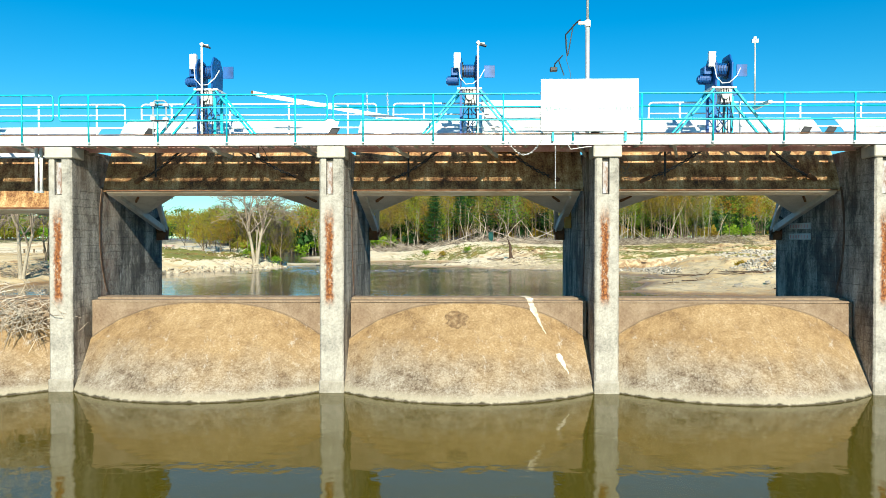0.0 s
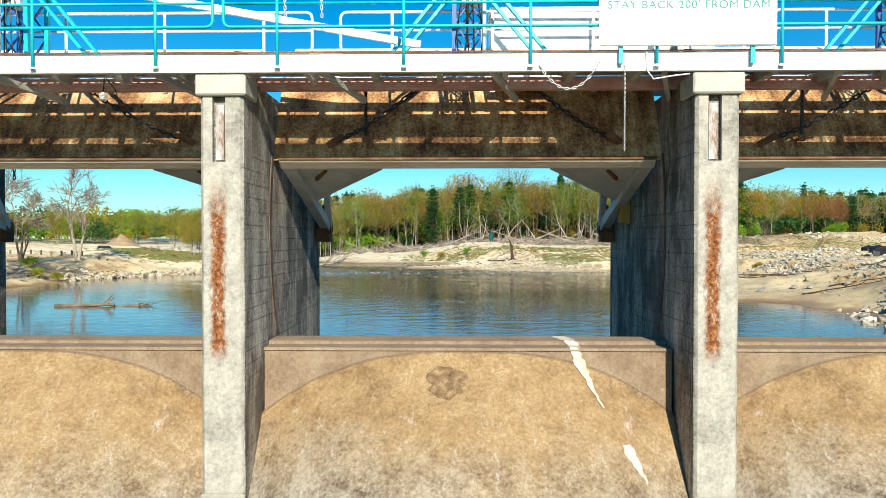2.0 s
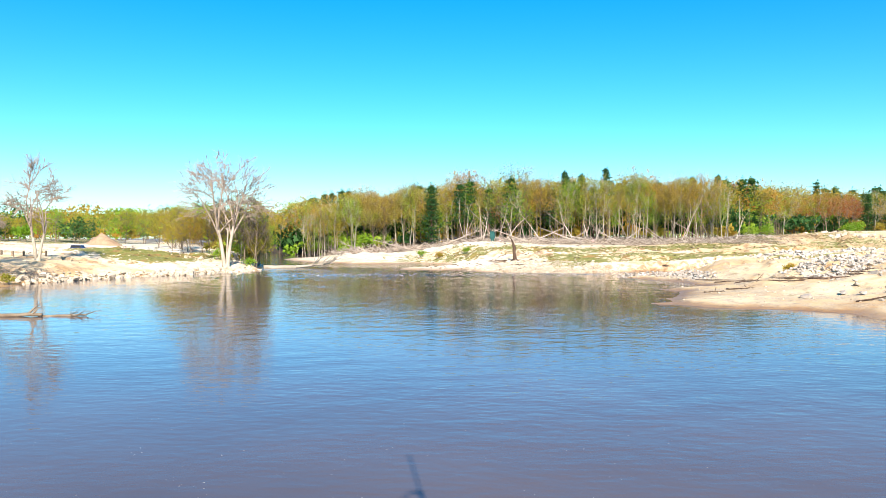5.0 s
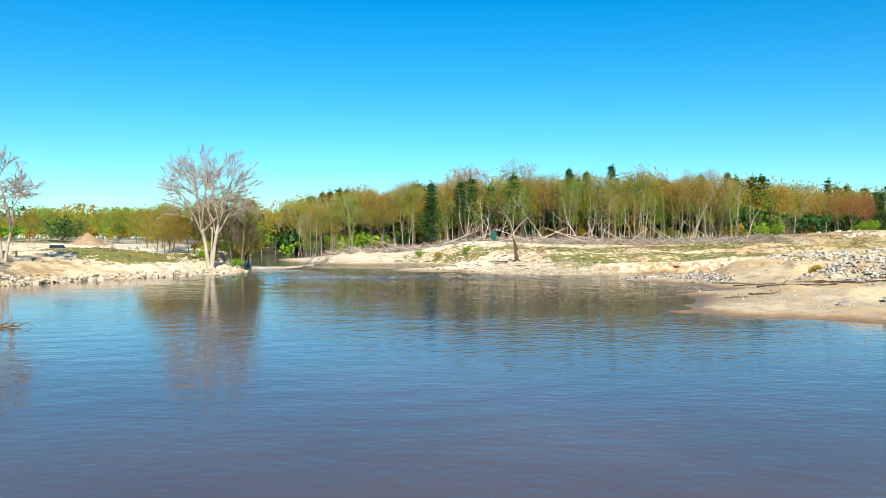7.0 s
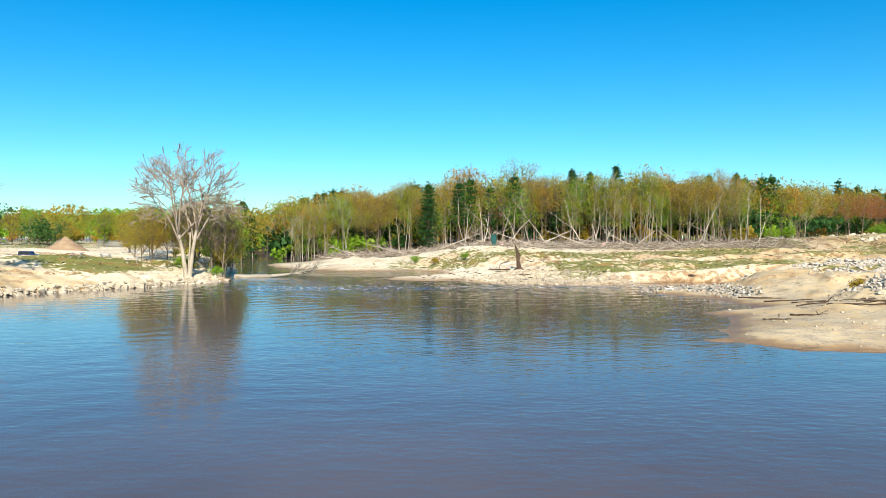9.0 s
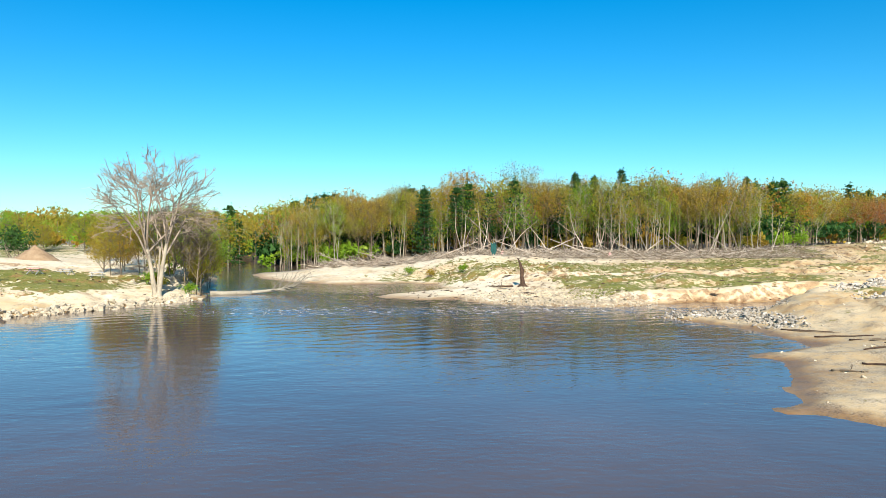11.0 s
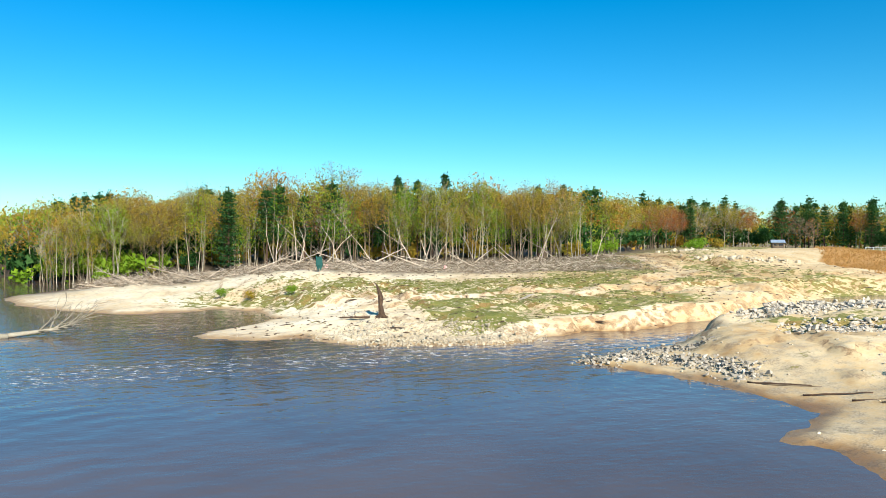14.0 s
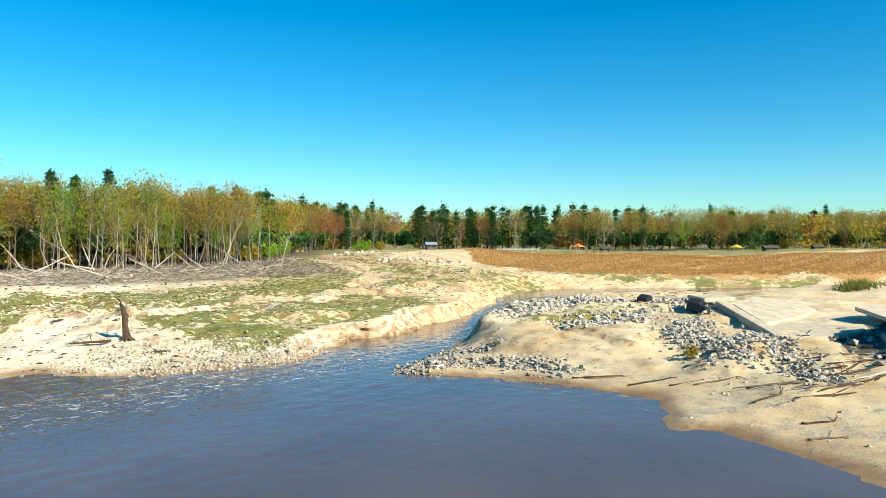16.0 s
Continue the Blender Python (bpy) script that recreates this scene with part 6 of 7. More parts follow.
# slim poles at the wood's face
for k in range(4):
    r = random.Random(90 + k)
    g, tips = Geo(), []
    n = 6
    pl = bent((0, 0, -0.3), (r.uniform(-0.12, 0.12), 0, 1), 13 + k, n, 0.05, 0.05, r)
    g.tube(pl, [0.11 * (1 - 0.8 * i / n) for i in range(n + 1)], 5, False)
    for i in range(7):
        a = r.uniform(0, 6.28)
        p = pl[2 + i % 4]
        g.tube([p, p + Vector((math.cos(a), math.sin(a), 1.3)) * r.uniform(0.6, 1.5)], [0.03, 0.01], 3, False)
        tips.append(p + Vector((math.cos(a), math.sin(a), 1.3)))
    V, F = leaves(tips + pl[4:], 26, 0.16, 0.8, 90 + k)
    KINDS["pole_%d" % k] = (g.mesh("trunk", PALEBARK if k < 2 else BARK, 0, True), mesh_of("crown", V, F, LEAF_GREEN if k % 2 else LEAF_BUD))
pts = [(rw.uniform(-46, 88), 0) for _ in range(170)]
pts = [(x, 211 + 0.0016 * (x - 15) ** 2 + rw.uniform(-5, 12)) for x, _ in pts]
belt("pole_woods", [("pole_%d" % rw.randint(0, 3), x, y, z, rw.uniform(0.6, 1.05)) for (x, y), z in zip(pts, ground_many(pts))], "pale slim young trunks along the wood's edge")

# low distant woods to the horizon
def clump(seed, lm):
    r = random.Random(seed)
    cs = [Vector((r.gauss(0, 2.6), r.gauss(0, 2.6), 0.6 + 10.5 * r.random() ** 0.8)) for _ in range(30)]
    g = Geo().tube([(0, 0, -1), (0, 0, 8)], [0.2, 0.1], 4, False)
    V, F = leaves(cs, 9, 0.62, 1.1, seed)
    return g.mesh("trunk", BARK), mesh_of("crown", V, F, lm)


KINDS["far_a"], KINDS["far_b"], KINDS["far_c"] = clump(51, LEAF_BUD), clump(52, LEAF_GREEN), clump(53, LEAF_PINE)
spots = []
for i in range(1000):
    a, R = radians(rw.uniform(-62, 78)), rw.uniform(330, 620)
    spots.append((pick(rw, [("far_a", 6), ("far_b", 2.5), ("far_c", 2.2)]), R * math.sin(a), 20 + R * math.cos(a), 4.2 + (R - 330) * 0.004, rw.uniform(0.9, 1.35)))
belt("distant_woods", spots, "distant band of spring woods on the skyline")

# wood beyond the reed bed, on the right
line = [(92, 236), (120, 262), (165, 285), (205, 262), (225, 220), (272, 198), (330, 160), (430, 95)]


def along(poly, t):
    L = [math.dist(a, b) for a, b in zip(poly, poly[1:])]
    s = t * sum(L)
    for (a, b), k in zip(zip(poly, poly[1:]), L):
        if s <= k:
            return a[0] + (b[0] - a[0]) * s / k, a[1] + (b[1] - a[1]) * s / k
        s -= k
    return poly[-1]


RIGHTMIX = [("bud_a", 4), ("bud_b", 4), ("bud_c", 4), ("bud_d", 3), ("red", 3.2), ("green_b", 0.8), ("bare_a", 0.8), ("pine_a", 0.5), ("pine_b", 0.8), ("pine_c", 0.5)]
PINEMIX = [("pine_b", 2.2), ("pine_c", 2.6), ("pine_a", 1), ("bud_c", 3), ("bud_d", 2), ("red", 1.2), ("bare_b", 1)]
for i in range(70):
    t = (i + rw.random() * 0.7) / 70
    x, y = along(line, t)
    kind = pick(rw, PINEMIX if 0.16 < t < 0.5 else RIGHTMIX)
    plant(kind, x + rw.uniform(-3, 3), y + rw.uniform(-3, 3), rw.uniform(0.8, 0.98), group="woods beyond the reeds")
spots = []
for i in range(300):
    t = rw.random()
    x, y = along(line, t)
    n = rw.uniform(6, 45)
    spots.append((pick(rw, PINEMIX if 0.14 < t < 0.5 else RIGHTMIX), x + n * 0.7, y + n * 0.8, 5.0, rw.uniform(0.84, 1.02)))
belt("far_woods", spots, "mixed pine and budding hardwood wood beyond the reeds")

spots = []
for i in range(130):
    x, y = along(line, rw.random())
    n = rw.uniform(8, 30)
    spots.append((rw.choice(("brush_c", "brush_c", "brush_b")), x + n * 0.7, y + n * 0.8, 5.0, rw.uniform(1.3, 2.4)))
belt("undergrowth", spots, "green undergrowth beneath the woods beyond the reeds")
# left bank: wood behind the parking ground, trees by the channel
LEFTMIX = [("round_a", 6), ("round_b", 2.5), ("round_c", 5), ("green_b", 2), ("bare_b", 1.5), ("bud_d", 2)]
lline = [(-330, 250), (-220, 230), (-140, 235), (-100, 240), (-84, 255), (-70, 215), (-66, 190)]
for i in range(40):
    x, y = along(lline, (i + rw.random() * 0.6) / 40)
    plant(pick(rw, LEFTMIX), x + rw.uniform(-4, 4), y + rw.uniform(-4, 4), rw.uniform(0.6, 0.82), group="trees behind the parking ground")
spots = []
for i in range(210):
    x, y = along(lline, rw.random())
    n = rw.uniform(5, 60)
    spots.append((pick(rw, LEFTMIX), x - n * 0.4, y + n, 3.5, rw.uniform(0.62, 0.85)))
belt("far_woods", spots, "hazy green and ochre woods behind the parking ground")
spots = []
for i in range(130):
    x, y = along(lline, rw.random())
    n = rw.uniform(0, 24)
    spots.append((rw.choice(("brush_a", "brush_b", "brush_c")), x - n * 0.4, y + n, 3.3, rw.uniform(1.1, 2.0)))
belt("undergrowth", spots, "green undergrowth behind the parking ground")
for x, y, k, s in ((-92, 178, "brush_c", 1.9), (-49, 270, "pine_c", 1.0), (-43, 274, "pine_c", 1.04), (-38, 274, "pine_c", 0.98), (-100, 330, "pine_b", 1.0), (-52, 266, "pine_c", 0.96), (-46, 268, "pine_c", 1.02), (-40.5, 272, "pine_c", 1.06), (-92, 292, "bud_d", 0.8), (-86, 285, "green_b", 0.85), (-98, 300, "bud_c", 0.8), (-80, 290, "bud_d", 0.75), (-74, 292, "bud_a", 0.7), (-70, 250, "green_b", 0.7), (-66, 240, "bud_d", 0.7)):
    plant(k, x, y, s, group="trees behind the parking ground")
spots = []
for i in range(120):
    x, y = along([(-112, 330), (-88, 292), (-62, 262), (-46, 236), (-38, 219), (-30, 205)], rw.random())
    spots.append((rw.choice(("brush_a", "brush_b", "brush_a", "brush_c")), x + rw.uniform(-1, 9), y + rw.uniform(2, 12), 1.0, rw.uniform(0.7, 2.0)))
for i in range(60):
    x, y = along([(-37, 131), (-42, 150), (-55, 195), (-75, 255)], rw.random())
    spots.append((rw.choice(("brush_a", "brush_b", "brush_b")), x - rw.uniform(0.5, 9), y + rw.uniform(0, 6), 0.0, rw.uniform(0.5, 1.3)))
belt("undergrowth", [(k, x, y, z, s) for (k, x, y, _, s), z in zip(spots, ground_many([(q[1], q[2]) for q in spots]))], "olive and green brush along the banks of the channel")
# by the channel mouth
for x, y, k, s in ((-44, 131, "round_c", 0.55), (-41, 128, "bare_b", 0.62), (-35.5, 124, "bare_b", 0.66), (-34.5, 127, "round_c", 0.58), (-37.5, 130, "green_b", 0.62), (-36, 134, "round_c", 0.6),
                   (-33.5, 122.5, "bare_b", 0.72), (-34, 125.5, "round_c", 0.6), (-39, 133, "bud_d", 0.72), (-42, 135, "bare_b", 0.8), (-37, 138, "green_b", 0.7), (-40, 141, "bud_c", 0.7), (-50, 133, "round_c", 0.62), (-47, 136, "green_b", 0.6), (-52, 142, "bud_c", 0.55), (-45, 145, "round_c", 0.6), (-56, 150, "green_b", 0.66), (-62, 165, "round_a", 0.8), (-47, 130, "round_a", 0.62), (-53, 137, "round_a", 0.7), (-43, 139, "round_a", 0.75), (-60, 156, "round_b", 0.7), (-70, 172, "round_a", 0.8), (-45, 236, "round_b", 0.6), (-51, 246, "round_a", 0.6), (-57, 258, "round_b", 0.6), (-64, 270, "round_a", 0.6), (-62, 222, "round_b", 0.6), (-68, 240, "round_a", 0.6), (-40, 226, "round_b", 0.5)):
    plant(k, x, y, s, group="trees by the channel")


COTTON = rough_mat("furrowed_pale_bark", [(0.16, 0.136, 0.096), (0.304, 0.264, 0.2), (0.4, 0.36, 0.288)], 1.5, 12, 0.9, 0.6, stretch=(1, 1, 0.3))


DEADBARK = rough_mat("brown_grey_limbs", [(0.136, 0.104, 0.076), (0.248, 0.196, 0.148), (0.352, 0.296, 0.232)], 2, 14, 0.9, 0.5)


def dome_tree(seed, h, wide, stems, label, x, y, bark):
    """A bare spreading tree: stems, arching limbs, branches and fine twigs under a domed outline."""
    r = random.Random(seed)
    t = thing("tree", label, "tree", m=Matrix.Translation((x, y, ground_z(x, y) - 0.15)))
    g, lg, tw = Geo(), Geo(), Geo()
    mid, rh, rv = Vector((0, 0, h * 0.55)), wide, h * 0.42
    for k, (dx, dy, f, rad, n) in enumerate(stems):
        fork = Vector((dx * 1.9, dy * 1.9, h * 0.38 * f))
        low = Vector((dx * 0.9, dy * 0.9, h * 0.18 * f))
        g.tube([(dx * 0.25, dy * 0.25, -0.2), (dx * 0.35, dy * 0.35, 0.5), low, fork], [rad * 1.9, rad * 1.2, rad * 0.95, rad * 0.75], 9, False)
        for i in range(n):
            a = math.atan2(dy, dx) + (i * 2.4 + r.uniform(-0.4, 0.4)) % 4.0 - 2.0
            z = -0.42 + 1.3 * (i + r.random()) / n
            mainto = mid + Vector((math.cos(a) * rh, math.sin(a) * rh, 0)) * 0.5 * math.sqrt(max(0.05, 1 - z * z)) + Vector((0, 0, z * rv * 0.5))
            s = low.lerp(fork, r.uniform(0.5, 1.0) if z > 0 else r.uniform(0.15, 0.6))
            limb = [s, s.lerp(mainto, 0.5) + Vector((r.gauss(0, 0.35), r.gauss(0, 0.35), 0.3)), mainto]
            lg.tube(limb, [rad * 0.55, rad * 0.42, rad * 0.32], 6, False)
            for c in range(5):
                b = a + r.gauss(0, 0.75)
                zz = min(1.0, max(-0.45, z + r.gauss(0.05, 0.3)))
                q = math.sqrt(max(0.03, 1 - zz * zz)) * r.uniform(0.75, 1.0)
                e = mid + Vector((math.cos(b) * rh * q, math.sin(b) * rh * q, zz * rv * r.uniform(0.8, 0.95)))
                p = limb[1].lerp(mainto, r.uniform(0.3, 1.0))
                arm = [p, p.lerp(e, 0.35) + Vector((r.gauss(0, 0.3), r.gauss(0, 0.3), 0.35)), p.lerp(e, 0.7) + Vector((r.gauss(0, 0.3), r.gauss(0, 0.3), 0.3)), e]
                lg.tube(arm, [rad * 0.27, rad * 0.2, rad * 0.14, 0.03], 5, False)
                for j in range(7):
                    u = r.uniform(0.25, 1.0) * 2.999
                    b0 = arm[int(u)].lerp(arm[int(u) + 1], u - int(u))
                    out = ((e - mid).normalized() + Vector((r.gauss(0, 0.7), r.gauss(0, 0.7), r.gauss(0.2, 0.5)))).normalized()
                    bp = bent(b0, out, h * r.uniform(0.05, 0.11), 2, 0.25, 0.05, r)
                    lg.tube(bp, [0.045, 0.036, 0.024], 4, False)
                    for _ in range(5):
                        c2 = r.uniform(0.2, 1.0) * 1.999
                        t0 = bp[int(c2)].lerp(bp[int(c2) + 1], c2 - int(c2))
                        d = (out + Vector((r.gauss(0, 0.7), r.gauss(0, 0.7), r.gauss(0.15, 0.5)))).normalized()
                        tw.tube([t0, t0 + d * h * r.uniform(0.025, 0.06)], [0.024, 0.014], 3, False)
    part("trunk", g, bark, t, smooth=True)
    tagged(part("limbwork", lg, DEADBARK, t, smooth=True), kind="stuff")
    tagged(part("twig_crown", tw, DEADBARK, t), kind="stuff")
    return t


dome_tree(5, 19.6, 7.8, ((-0.8, 0, 1.0, 0.27, 6), (0.7, 0.2, 1.05, 0.26, 6), (0.0, 0.6, 0.85, 0.14, 2)), "large bare pale-barked tree with two trunks on the bank", -36.6, 117.3, COTTON)
dome_tree(8, 14, 4.6, ((-0.5, 0, 1.0, 0.2, 4), (0.5, 0.2, 0.9, 0.18, 3)), "bare grey tree with spreading branches by the shore", -54, 95, COTTON)
dome_tree(9, 11, 4.0, ((0.2, 0, 1.0, 0.15, 2), (-0.5, 0.2, 0.9, 0.14, 2), (0.5, 0.3, 0.8, 0.12, 2)), "bare bushy tree on the brushy shore", -58, 88, BARK)
dome_tree(10, 17, 4.6, ((-0.2, 0, 1.0, 0.22, 4), (0.6, 0.3, 0.9, 0.18, 3)), "bare grey tree above the driftwood shore", -51.5, 71, COTTON)
dome_tree(12, 17, 4.0, ((0.1, 0, 1.0, 0.2, 5),), "bare slender tree above the driftwood shore", -55, 72, BARK)

# ---- rocks, wood and other things along the river ----
rk = random.Random(21)


def rock_mesh(seed, mat):
    """An angular broken block."""
    r = random.Random(seed)
    bm = bmesh.new()
    for k in range(13):
        p = Vector((r.uniform(-1, 1), r.uniform(-1, 1), r.uniform(-1, 1)))
        p *= 0.52 / max(abs(p.x), abs(p.y), abs(p.z)) * r.uniform(0.85, 1.0)
        bm.verts.new((p.x, p.y, p.z * 0.8))
    out = bmesh.ops.convex_hull(bm, input=bm.verts)
    loose = [v for v in bm.verts if not v.link_faces]
    bmesh.ops.delete(bm, geom=loose, context="VERTS")
    bmesh.ops.recalc_face_normals(bm, faces=bm.faces)
    me = bpy.data.meshes.new("rock")
    bm.to_mesh(me)
    bm.free()
    me.materials.append(mat)
    return me


ROCKS, ROCKSB = [rock_mesh(60 + i, ROCK) for i in range(7)], [rock_mesh(80 + i, ROCKB) for i in range(5)]


def scatter_rocks(name, label, spots, sizes, meshes, single):
    """spots: places; the first `single` become stones of their own, the rest one heap."""
    zs = ground_many(spots)
    top = thing(name, label, "rocks")
    Vs, Fs, o = [], [], 0
    for i, ((x, y), z) in enumerate(zip(spots, zs)):
        s = sizes[i]
        me = meshes[i % len(meshes)]
        m = Matrix.Translation((x, y, z + s * 0.14 + (rk.random() ** 3 * 0.35 if s > 0.3 else 0))) @ pose(0, 0, 0, rk.uniform(-25, 25), rk.uniform(-25, 25), rk.uniform(0, 360)) @ Matrix.Diagonal((s * rk.uniform(0.8, 1.4), s * rk.uniform(0.7, 1.1), s * rk.uniform(0.6, 1.0), 1))
        if i < single:
            ob = new("rock", me)
            ob.parent = top
            ob.matrix_basis = m
        else:
            for v in me.vertices:
                Vs.append(tuple(m @ v.co))
            Fs += [tuple(k + o for k in p.vertices) for p in me.polygons]
            o += len(me.vertices)
    if Vs:
        tagged(part("rubble", mesh_of("rubble", Vs, Fs, meshes[0].materials[0]), None, top), kind="stuff")
    return top


def strip(poly, n, w):
    out = []
    for _ in range(n):
        x, y = along(poly, rk.random())
        out.append((x + rk.gauss(0, w), y + rk.gauss(0, w)))
    return out


def sized(n, lo, hi):
    return [lo + (hi - lo) * rk.random() ** 2.2 for _ in range(n)]


sp = strip([(22, 100.6), (26, 99.5), (29, 96), (30, 92), (29.5, 89.5)], 1100, 0.8) + strip([(26, 101.5), (31, 103), (33, 100)], 500, 0.9)
scatter_rocks("riprap_spit", "heap of broken grey stone on the sand spit", sp, sized(len(sp), 0.12, 0.42), ROCKS, 260)
sp = strip([(44, 107), (52, 110), (60, 105), (63, 99), (60, 92)], 2300, 1.7) + strip([(42, 99), (48, 97), (54, 96)], 700, 1.5)
scatter_rocks("riprap_bank", "bank of broken pale stone beside the slabs", sp, sized(len(sp), 0.16, 0.6), ROCKS, 290)
sp = strip([(52, 90), (45, 88), (41, 85), (39.5, 82), (37, 79)], 1800, 1.2) + strip([(46, 82), (42, 78.5), (38, 75.5), (35, 72.5)], 1000, 0.9)
scatter_rocks("riprap_slope", "slope of tumbled pale stone blocks", sp, sized(len(sp), 0.12, 0.46), ROCKS, 290)
sp = strip([(6.5, 115.2), (12, 113.6), (18.5, 112.4), (24, 115)], 1500, 0.9) + strip([(4, 121), (8, 119), (14, 117.5), (19, 116)], 1700, 2.0)
scatter_rocks("cobble_shore", "cobbles and pale rubble along the shore", sp, sized(len(sp), 0.07, 0.34), ROCKSB, 200)
sp = strip([(-50, 84), (-46, 96), (-41.5, 101.5), (-38, 106.4), (-35.3, 114), (-33, 118.5)], 750, 0.85)
scatter_rocks("bank_stones", "flat pale stones along the grassy shore", sp, sized(len(sp), 0.25, 0.85), ROCKSB, 280)
sp = strip([(25.5, 33), (28, 38), (31, 44), (36, 47)], 240, 1.8) + strip([(33, 58), (42, 66), (52, 78)], 150, 2.5)
scatter_rocks("riprap_pile", "pile of tumbled broken stone near the dam", sp, sized(len(sp), 0.25, 0.85), ROCKS, 150)
sp = [(rk.uniform(17, 60), rk.uniform(56, 112)) for _ in range(700)] + [(rk.uniform(-10, 70), rk.uniform(114, 165)) for _ in range(900)]
zz = ground_many(sp)
sp = [p for p, z in zip(sp, zz) if z > LOW + 0.15]
scatter_rocks("loose_stones", "loose stones strewn over the sand", sp, sized(len(sp), 0.06, 0.28), ROCKSB, 120)

sp = strip([(100, 212), (112, 220), (122, 226)], 130, 1.6) + strip([(92, 190), (100, 186), (112, 184)], 90, 2.0)
scatter_rocks("hillock_stones", "pale broken stones on the sandy hillock", sp, sized(len(sp), 0.4, 1.5), ROCKSB, 60)

# tilted concrete slabs


def slab(name, label, corners, thick):
    ob = thing(name, label, "slab", "broken slabs")
    g = Geo()
    top = [Vector(c) + Vector((0, 0, 0.45)) for c in corners]
    n = len(top)
    g.add([*top, *[c - Vector((0, 0, thick)) for c in top]], [tuple(range(n)), tuple(range(2 * n - 1, n - 1, -1))] + [(i, (i + 1) % n, n + (i + 1) % n, n + i) for i in range(n)])
    part("slab", g, SLAB, ob, "", 0.05)
    return ob


slab("concrete_slab", "large tilted slab of broken pale concrete", [(54.5, 84.2, 1.0), (61, 83.6, 1.1), (68, 84, 1.4), (70.5, 87, 2.1), (67, 90.5, 2.5), (60.5, 90, 2.1)], 0.45)
slab("concrete_slab", "flat lower piece of broken pale concrete slab", [(48.2, 80.6, 0.7), (50.4, 77, 0.75), (56, 76.2, 0.8), (61.5, 77, 0.85), (69, 81.8, 0.95), (67.8, 83.7, 0.95), (61, 83.3, 0.85), (54, 83.8, 0.8)], 0.4)
slab("concrete_slab", "long broken kerb of pale concrete lying tilted", [(46.9, 80.3, 0.85), (47.9, 79.7, 0.85), (61.8, 91.4, 2.3), (60.8, 92.1, 2.3)], 0.8)
slab("concrete_slab", "broken corner of pale concrete slab", [(59, 74, 1.6), (66, 72, 1.6), (70, 78, 2.2), (64, 79, 2.3)], 0.4)
slab("concrete_slab", "small broken block of pale concrete", [(60, 93, 2.6), (63.5, 91, 2.6), (66, 93.5, 2.7), (62, 96, 2.7)], 0.5)
for x, y, s, lab in ((60, 100.4, 1.5, "dark square chunk of broken asphalt"), (57, 92.6, 1.7, "dark jagged chunk of broken asphalt"), (55.5, 91.2, 1.2, "dark jagged chunk of broken asphalt")):
    b = new("asphalt_chunk", None)
    b.matrix_basis = Matrix.Translation((x, y, ground_z(x, y) + 0.1)) @ pose(0, 0, 0, 8, -6, rk.uniform(0, 90))
    tagged(b, lab, "rubble", "asphalt chunks")
    part("chunk", Geo().prism([(-s * 0.7, 0), (s * 0.6, 0), (s * 0.75, s * 0.5), (s * 0.2, s * 0.72), (-s * 0.6, s * 0.6)], "y", -s * 0.4, s * 0.4), DARKM, b, "", 0.06)

# logs and driftwood


def log(label, a, b, r0, r1, mat=DEAD, branches=0, lift=0.0, name="driftwood_log", bushy=1.0):
    o = thing(name, label, "log", "driftwood")
    za, zb = max(ground_z(*a), LOW - 0.05) + r0 * 0.7, max(ground_z(*b), LOW - 0.05) + r1 * 0.7 + lift
    p, q = Vector((*a, za)), Vector((*b, zb))
    n = 6
    pts = [p.lerp(q, i / n) + Vector((rk.gauss(0, 0.025), rk.gauss(0, 0.025), rk.gauss(0, 0.02))) for i in range(n + 1)]
    part("trunk", Geo().tube(pts, [r0 + (r1 - r0) * i / n for i in range(n + 1)], 8), mat, o, smooth=True)
    if branches:
        g, tips = Geo(), []
        for i in range(branches):
            k = rk.uniform(0.45, 1.0)
            s = p.lerp(q, k)
            d = (q - p).normalized() + Vector((rk.gauss(0, 0.5), rk.gauss(0, 0.5), abs(rk.gauss(0.35, 0.4))))
            grow(g, s, d, (q - p).length * rk.uniform(0.12, 0.24) * bushy, r1 * 0.8, 2, rk, tips, 0.2, 0.0, (2, 3), 0.62, 5, 0.012)
        tagged(part("limbwork", g, mat, o), kind="stuff")
    return o


log("bleached fallen tree lying out into the river mouth", (-33.2, 127.0), (-28.0, 129.0), 0.38, 0.30, PALEBARK, 0)
log("bleached fallen tree top with bare branches in the water", (-28.6, 128.9), (-22.6, 131), 0.28, 0.12, PALEBARK, 15, 0.7, bushy=1.8)
log("grey log with root snags floating in the river", (-32, 49.4), (-27.4, 49.8), 0.15, 0.11, BARK, 3, 0.1)
log("slim grey log floating in the river", (-27.5, 49.9), (-24.6, 50.2), 0.09, 0.06, BARK, 4, 0.1)
for a, b in (((28.3, 88.4), (31.3, 85.8)), ((28.9, 87.6), (31.6, 85.1)), ((29, 84), (32.5, 82)), ((31, 80), (34.2, 78.3)), ((30.4, 81.6), (32.6, 80)), ((25.6, 71), (27.3, 69.3)), ((34, 77), (38, 74.5)),
             ((31.5, 76.5), (35, 73.5)), ((29, 72.5), (32.5, 70)), ((33, 58), (37, 55.5)), ((30, 56.5), (35.5, 54)), ((27.6, 74.5), (29.6, 73.5)), ((23.2, 69.8), (24.5, 68.2)), ((35, 74), (39, 71))):
    log("dark waterlogged timber lying on the sand", a, b, rk.uniform(0.05, 0.085), 0.035, rk.choice((DARKBARK, DARKBARK, BARK)), rk.choice((0, 0, 2)))
